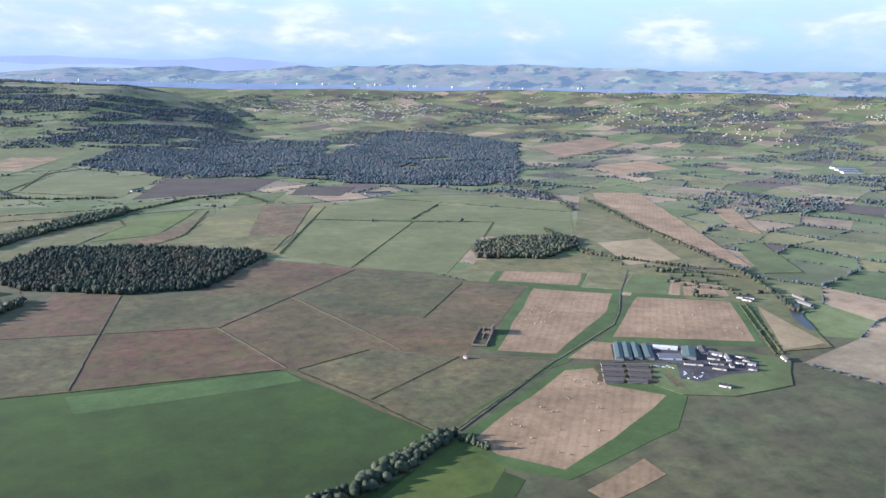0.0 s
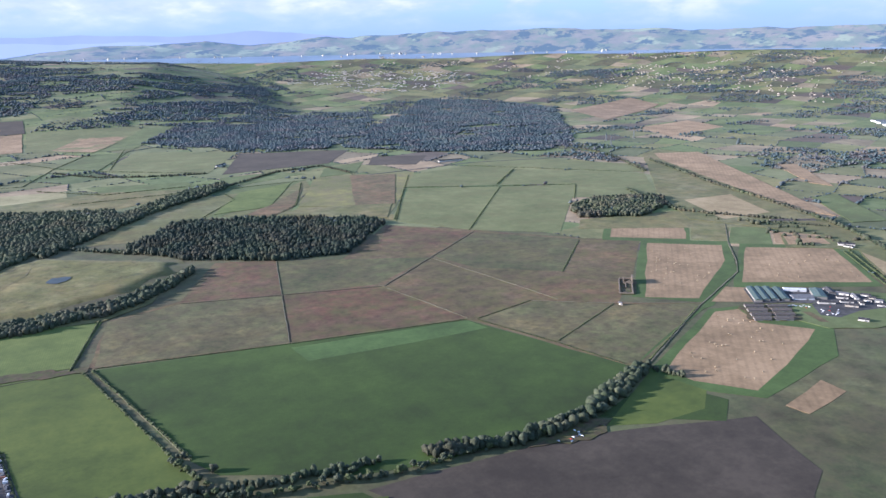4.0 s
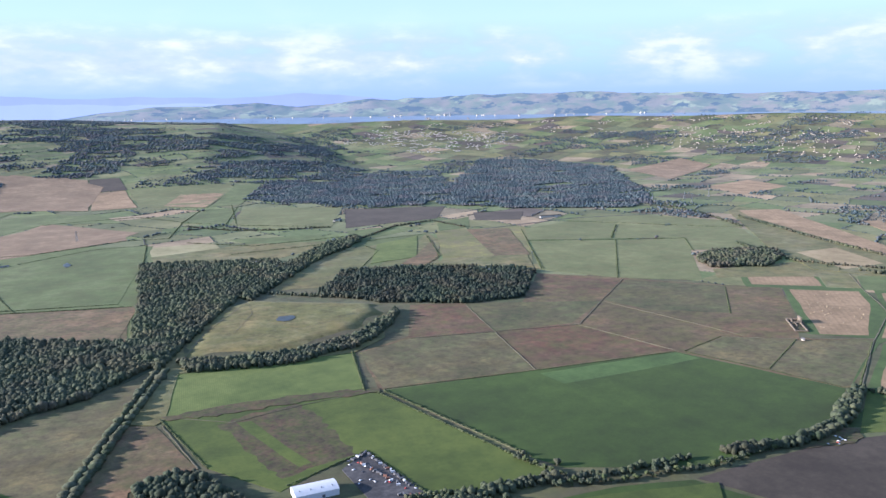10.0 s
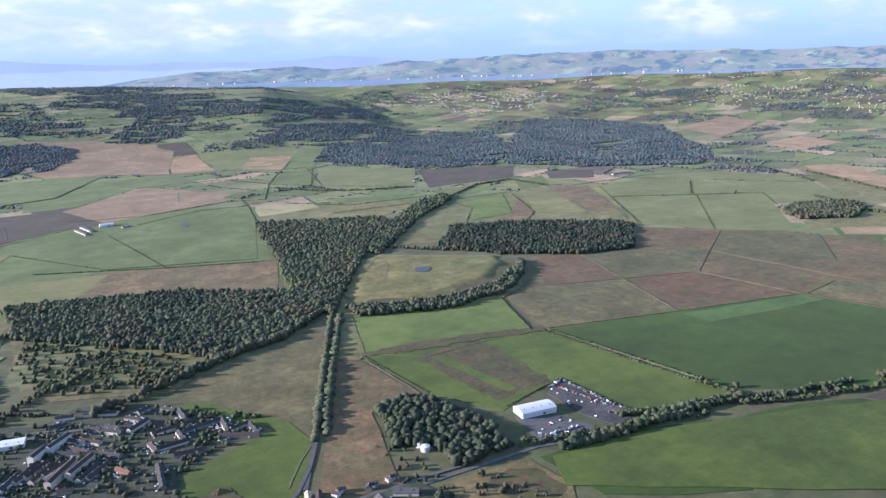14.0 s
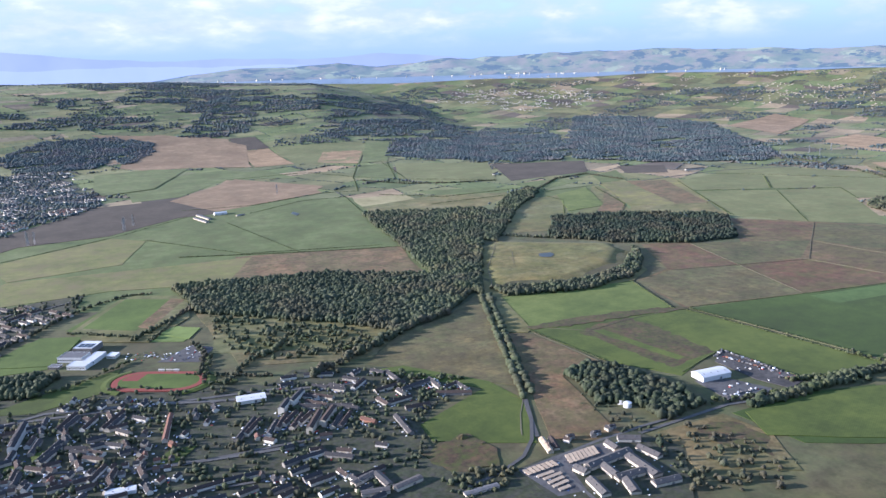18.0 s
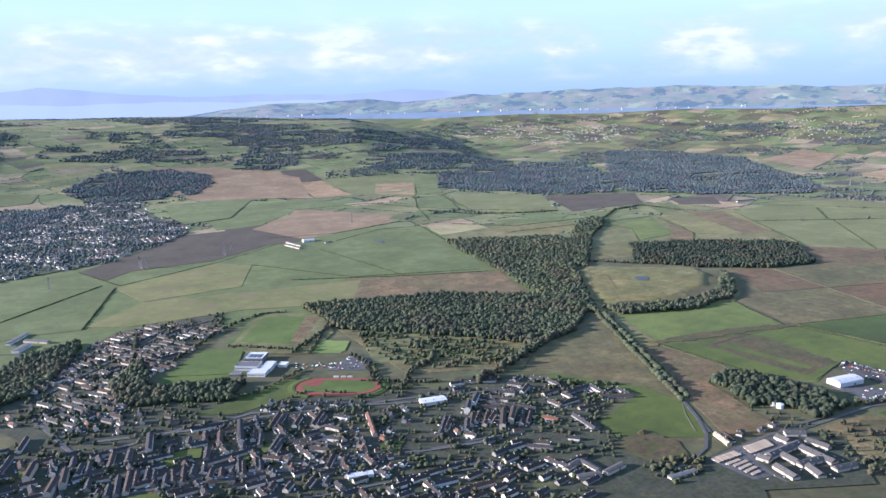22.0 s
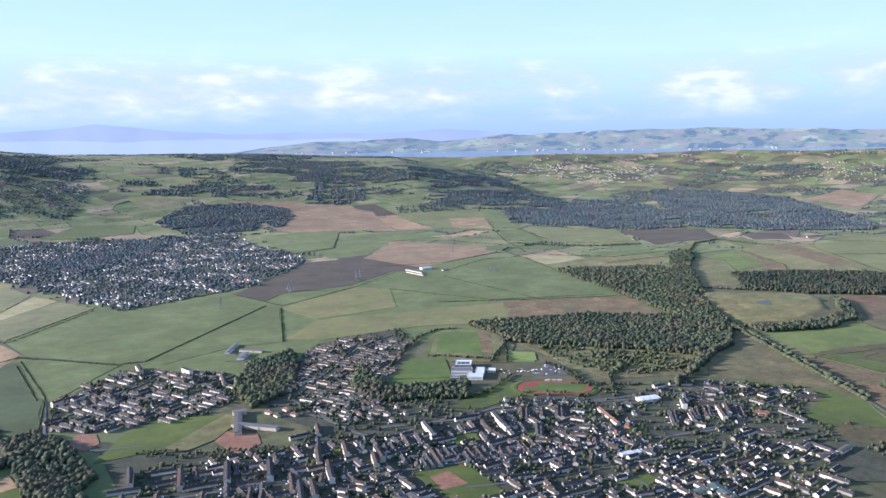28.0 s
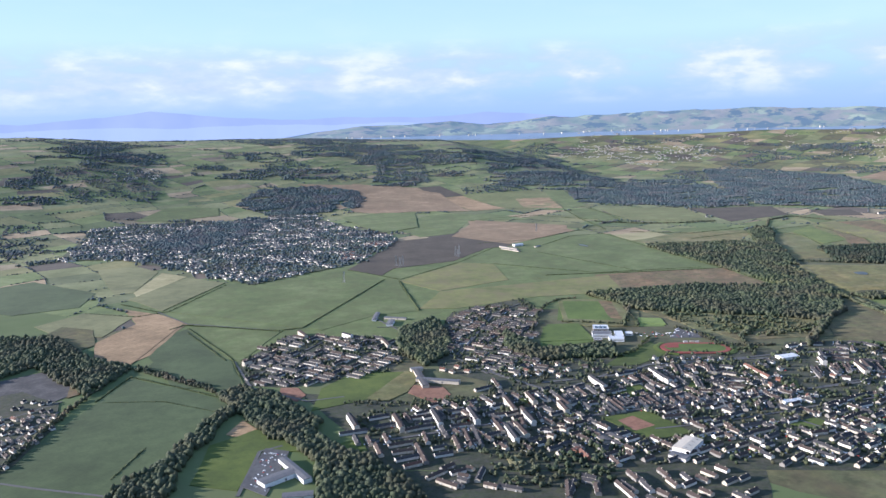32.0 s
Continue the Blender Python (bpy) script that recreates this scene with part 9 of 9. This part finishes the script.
village([(r * math.sin(radians(d)), r * math.cos(radians(d))) for r, d in ((4096, 7), (4096, 11), (4096, 16), (4096, 30), (4096, 46), (4101, 46), (4101, 30), (4101, 16), (4101, 11), (4101, 7))], 10, 85, 3.0, "pale buildings along the far shore", lift=4.5)
village([(r * math.sin(radians(d)), r * math.cos(radians(d))) for r, d in ((3500, 27), (3500, 45), (3500, 66), (4060, 66), (4060, 45), (4060, 27))], 19, 89, 3.0, "white houses of distant towns along the river plain", TILE, CREAMW, 4.2)
village([(-502.5, 2689.7), (-374.3, 2803.0), (-364.9, 2636.1), (-472.6, 2568.3)], 9, 86, 2.4, "far hamlet of white houses")


# All but rough carry distance haze in their colours, paler and bluer.
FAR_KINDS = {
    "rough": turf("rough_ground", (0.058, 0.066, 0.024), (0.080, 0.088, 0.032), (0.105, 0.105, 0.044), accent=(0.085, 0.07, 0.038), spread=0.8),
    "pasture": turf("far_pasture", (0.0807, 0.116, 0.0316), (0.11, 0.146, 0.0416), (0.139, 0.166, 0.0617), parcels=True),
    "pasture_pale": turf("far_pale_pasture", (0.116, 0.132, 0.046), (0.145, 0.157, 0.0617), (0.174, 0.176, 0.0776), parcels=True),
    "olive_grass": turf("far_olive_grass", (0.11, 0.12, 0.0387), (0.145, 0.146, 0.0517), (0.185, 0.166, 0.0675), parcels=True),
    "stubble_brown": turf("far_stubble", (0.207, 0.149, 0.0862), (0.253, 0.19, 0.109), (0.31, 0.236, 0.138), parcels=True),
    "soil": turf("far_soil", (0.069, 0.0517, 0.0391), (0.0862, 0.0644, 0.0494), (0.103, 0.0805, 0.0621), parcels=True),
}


def far_farmland():
    """Parcels of farmland with hedgerows and woods out to the shore, joined by kind."""
    rng = np.random.default_rng(91)
    kinds = list(FAR_KINDS)
    WEST = (0.0, 0.40, 0.30, 0.17, 0.09, 0.04)
    EAST = (0.0, 0.28, 0.27, 0.23, 0.17, 0.05)
    PLAIN = (0.26, 0.18, 0.10, 0.24, 0.11, 0.11)
    vs, fs = {k: [] for k in kinds}, {k: [] for k in kinds}
    trees_at, hedge_at = [], []
    n = 64
    grid = {}
    for i in range(n + 1):
        for j in range(n + 1):
            u, w = (i - n * 0.22) * 88 + rng.uniform(-24, 24), (j - 10) * 74 + rng.uniform(-20, 20)
            a = 0.35
            grid[i, j] = (u * math.cos(a) - w * math.sin(a) + 300, u * math.sin(a) + w * math.cos(a) + 600)

    def at(p, q, k):
        return (p[0] + (q[0] - p[0]) * k, p[1] + (q[1] - p[1]) * k)
    for i in range(n):
        for j in range(n):
            c = [grid[i, j], grid[i + 1, j], grid[i + 1, j + 1], grid[i, j + 1]]
            mx, my = sum(p[0] for p in c) / 4, sum(p[1] for p in c) / 4
            r, ang = math.hypot(mx, my), math.degrees(math.atan2(mx, my))
            if not (150 < r < 4040 and -30 < ang < 78):
                continue
            if r > 1750:
                for _ in range(84):
                    p = at(at(c[0], c[1], rng.random()), at(c[3], c[2], rng.random()), rng.random())
                    if noise.fractal(Vector((p[0] / 330, p[1] / 260, 9.0)), 1.0, 2.0, 4) > (0.22 if ang > 24 else 0.17):
                        trees_at.append(p)
            strips = 2 if r > 2300 and ang < 24 else 1
            for s in range(strips):
                if r > 1150:
                    k = kinds[rng.choice(len(kinds), p=PLAIN if ang > 25 and r > 3000 else EAST if ang > 33 else WEST)]
                else:
                    k = "rough"
                m = 4
                b = len(vs[k])
                for e in range(m + 1):
                    for f in range(m + 1):
                        x, y = at(at(c[0], c[1], e / m), at(c[3], c[2], e / m), (s + f / m) / strips)
                        vs[k].append((x, y, height(x, y) + (0.04 if r < 1850 else 0.6)))
                for e in range(m):
                    for f in range(m):
                        q = b + e * (m + 1) + f
                        fs[k].append((q, q + m + 1, q + m + 2, q + 1))
                if s and rng.random() < 0.6:
                    for _ in range(14):
                        hedge_at.append(at(at(c[0], c[3], s / strips), at(c[1], c[2], s / strips), rng.random()))
            if r > 1150:
                for p, q in ((c[0], c[1]), (c[0], c[3])):
                    if rng.random() < (0.75 if r < 2300 else 0.4):
                        for _ in range(16 if r < 3000 else 9):
                            hedge_at.append(at(p, q, rng.random()))
                    if rng.random() < (0.2 if r < 2300 else 0.08):
                        for _ in range(13):
                            trees_at.append(at(p, q, rng.random()))
    for _ in range(2600):
        d, r = radians(rng.uniform(33, 76)), rng.uniform(3880, 4075)
        if noise.fractal(Vector((math.degrees(d) * 0.5, r / 60, 3.0)), 1.0, 2.0, 3) > 0.02 + 0.8 * max(0.0, (radians(50) - d) / 0.3):
            trees_at.append((r * math.sin(d), r * math.cos(d)))
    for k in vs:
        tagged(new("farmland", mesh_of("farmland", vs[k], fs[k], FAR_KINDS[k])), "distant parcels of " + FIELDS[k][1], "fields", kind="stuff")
    clear = [p for p in TAKEN]

    def free(places):
        q = np.array(places)
        keep = np.ones(len(q), bool)
        for p in clear:
            keep &= ~inside(q[:, 0], q[:, 1], p)
        return q[keep]
    trees_at = [q for q in trees_at if math.hypot(*q) < np.interp(math.degrees(math.atan2(q[0], q[1])), (30, 52), (3800, 4090)) + rng.normal() * 25]
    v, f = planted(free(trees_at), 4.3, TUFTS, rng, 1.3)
    tagged(new("far_woods", mesh_of("far_woods", v, f, HAZED_WOOD)), "distant woods and shelter belts", "wood", kind="stuff")
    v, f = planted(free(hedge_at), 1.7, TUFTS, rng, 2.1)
    tagged(new("far_hedges", mesh_of("far_hedges", v, f, HAZED_WOOD)), "distant hedgerows", "hedges", kind="stuff")


far_farmland()


# ---------------------------------------------------------------- the airliner that carries the camera, at one place of its way
PAINT_WHITE = plain("white_aircraft_paint", (0.64, 0.645, 0.65), 0.35, 0.0, 0.05, 0.5, 0.5)
PAINT_BLUE = plain("deep_blue_aircraft_paint", (0.085, 0.095, 0.235), 0.22, 0.0, 0.08, 0.5, 0.5)
POLISHED = plain("polished_lip_metal", (0.46, 0.455, 0.45), 0.45, 1.0, 0.05, 2.0)
# The tan veil of a cabin-window reflection is put into the cowl's colour.
COWL = plain("warm_grey_cowl_paint", (0.66, 0.57, 0.45), 0.8, 0.0, 0.06, 0.5, 0.4)
LINER = plain("engine_liner", (0.27, 0.245, 0.21), 0.6, 0.2, 0.1, 2.0)
BLADE = plain("fan_blade_metal", (0.29, 0.265, 0.23), 0.5, 0.2, 0.1, 2.0)
EYE13 = Vector(((106.78, -0.38, 227.23)))


def spin(profile, n=48, a0=0.0, a1=2 * math.pi):
    """A surface of revolution about the engine's long axis; profile holds (aft, radius)."""
    bm = bmesh.new()
    shut = a1 - a0 > 6.28
    rows = [[bm.verts.new((x * S, r * math.sin(a0 + (a1 - a0) * i / n) * S, r * math.cos(a0 + (a1 - a0) * i / n) * S)) for x, r in profile] for i in range(n if shut else n + 1)]
    for i in range(n):
        p, q = rows[i], rows[(i + 1) % len(rows)]
        for k in range(len(profile) - 1):
            bm.faces.new((p[k], p[k + 1], q[k + 1], q[k]))
    bmesh.ops.recalc_face_normals(bm, faces=bm.faces)
    for f in bm.faces:
        f.smooth = True
    return bm


def jet_engine():
    ob = part("jet_engine", spin([(0.325, 1.062), (0.7, 1.12), (1.4, 1.17), (2.4, 1.16), (3.4, 1.02)]), COWL, AIRLINER, "turbofan engine with pale grey cowl")
    ob.matrix_basis = Matrix.Translation(Vector((5.79, 5.09, -3.47)) * S) @ pose(0, 0, 0, 0, 4, 1.5) @ Matrix.Diagonal((0.925, 0.925, 0.925, 1))
    lip = [(0.22, 0.80), (0.10, 0.83), (0.03, 0.87), (0.0, 0.92), (0.03, 0.97), (0.12, 1.02), (0.32, 1.06)]
    part("intake_lip", spin(lip), POLISHED, ob, "polished metal intake lip")
    part("cowl_top", spin([(0.33, 1.068), (0.7, 1.126), (1.4, 1.176), (2.0, 1.172)], 20, -0.6, 0.75), PAINT_BLUE, ob, "deep blue top of the cowl")
    part("intake_liner", spin([(0.21, 0.802), (0.5, 0.79), (0.9, 0.82), (1.15, 0.86)]), LINER, ob)
    part("liner_ring", spin([(0.62, 0.80), (0.64, 0.76), (0.69, 0.76), (0.71, 0.80)]), LINER, ob)
    part("fan_disc", spin([(1.16, 0.86), (1.18, 0.30), (1.18, 0.02)]), LINER, ob, "dark fan disc")
    for i in range(24):
        a = 2 * math.pi * i / 24
        bm = bmesh.new()
        prof = [(0.17, 0.0, 0.07), (0.5, 0.05, 0.19), (0.84, 0.12, 0.30)]
        ring = []
        for r, tw, w in prof:
            ring.append([bm.verts.new((1.06 * S + dx * S, r * math.sin(a + tw + da) * S, r * math.cos(a + tw + da) * S)) for dx, da in ((-0.02, -w / (2 * r) * 0.7), (0.02, w / (2 * r) * 0.7), (0.05, w / (2 * r) * 0.7), (0.01, -w / (2 * r) * 0.7))])
        for p, q in zip(ring, ring[1:]):
            for k in range(4):
                bm.faces.new((p[k], p[(k + 1) % 4], q[(k + 1) % 4], q[k]))
        part("blade", bm, BLADE, ob)
    part("spinner", spin([(0.80, 0.01), (0.83, 0.04), (0.92, 0.11), (1.04, 0.18), (1.16, 0.19)], 28), LINER, ob, "conical grey spinner")
    bm = bmesh.new()
    pts = [(1.2, 1.15), (2.2, 1.32), (3.4, 1.5), (5.2, 1.6), (5.2, 1.0), (3.2, 1.0)]
    side = [[bm.verts.new((x * S, y * S, z * S)) for x, z in pts] for y in (-0.15, 0.15)]
    for k in range(len(pts)):
        bm.faces.new((side[0][k], side[0][(k + 1) % len(pts)], side[1][(k + 1) % len(pts)], side[1][k]))
    for s in side:
        bm.faces.new(s)
    bmesh.ops.recalc_face_normals(bm, faces=bm.faces)
    part("pylon_fairing", bm, PAINT_WHITE, ob, "pale fairing between engine and wing")
    bm = bmesh.new()
    box(bm, 0.95 * S, 1.15 * S, 0.10 * S, 0.36 * S, 1.10 * S, 1.142 * S)
    part("vent", bm, LINER, ob, "small dark cowl vent")


def wing():
    ob = AIRLINER
    stations = []
    for y in (5.2, 7.0, 9.0, 11.0, 13.0, 14.6, 15.0):
        front = 15.9 - (15 - y) * 0.51
        chord = 1.35 + (15 - y) * 0.30
        stations.append((y, front, chord if y < 15 else 1.1, -1.22 - (15 - y) * 0.228))

    def section(y, front, chord, z, u0, u1, n):
        out = []
        for side in (1, -1):
            for i in range(n + 1):
                u = u0 + (u1 - u0) * i / n if side > 0 else u1 - (u1 - u0) * i / n
                t = 0.55 * (0.2969 * math.sqrt(u) - 0.126 * u - 0.3516 * u * u + 0.2843 * u ** 3 - 0.1036 * u ** 4)
                out.append(((front + u * chord) * S, y * S, (z + (t * (1.15 if side > 0 else -0.75)) * chord - 0.02 * u * chord) * S))
        return out
    for name, u0, u1, n, mat, says in (("leading_edge", 0.0, 0.16, 6, PAINT_WHITE, "bright leading-edge slats"), ("wing_box", 0.163, 0.72, 6, PAINT_WHITE, ""), ("trailing_flap", 0.723, 1.0, 5, PAINT_WHITE, "pale trailing-edge flap")):
        bm = bmesh.new()
        rows = [[bm.verts.new(p) for p in section(*s, u0, u1, n)] for s in stations]
        for p, q in zip(rows, rows[1:]):
            for k in range(len(p)):
                bm.faces.new((p[k], p[(k + 1) % len(p)], q[(k + 1) % len(p)], q[k]))
        bm.faces.new(rows[-1])
        bm.faces.new(rows[0][::-1])
        bmesh.ops.recalc_face_normals(bm, faces=bm.faces)
        part(name, bm, mat, ob, says)
    bm = bmesh.new()
    pts = [(16.3, -1.3), (17.1, -1.25), (18.0, -0.84), (17.85, -0.80), (16.8, -1.12)]
    side = [[bm.verts.new((x * S, (15.02 + dy + (z + 1.3) * 0.25) * S, z * S)) for x, z in pts] for dy in (0.0, 0.05)]
    for k in range(len(pts)):
        bm.faces.new((side[0][k], side[0][(k + 1) % len(pts)], side[1][(k + 1) % len(pts)], side[1][k]))
    for s in side:
        bm.faces.new(s)
    bmesh.ops.recalc_face_normals(bm, faces=bm.faces)
    part("tip_fence", bm, PAINT_WHITE, ob, "small upright wing-tip fence")


AIRLINER = new("airliner")
AIRLINER.matrix_basis = Matrix.Translation(EYE13)
tagged(AIRLINER, "white airliner wing with blue-topped jet engine in flight", "airliner")
jet_engine()
wing()
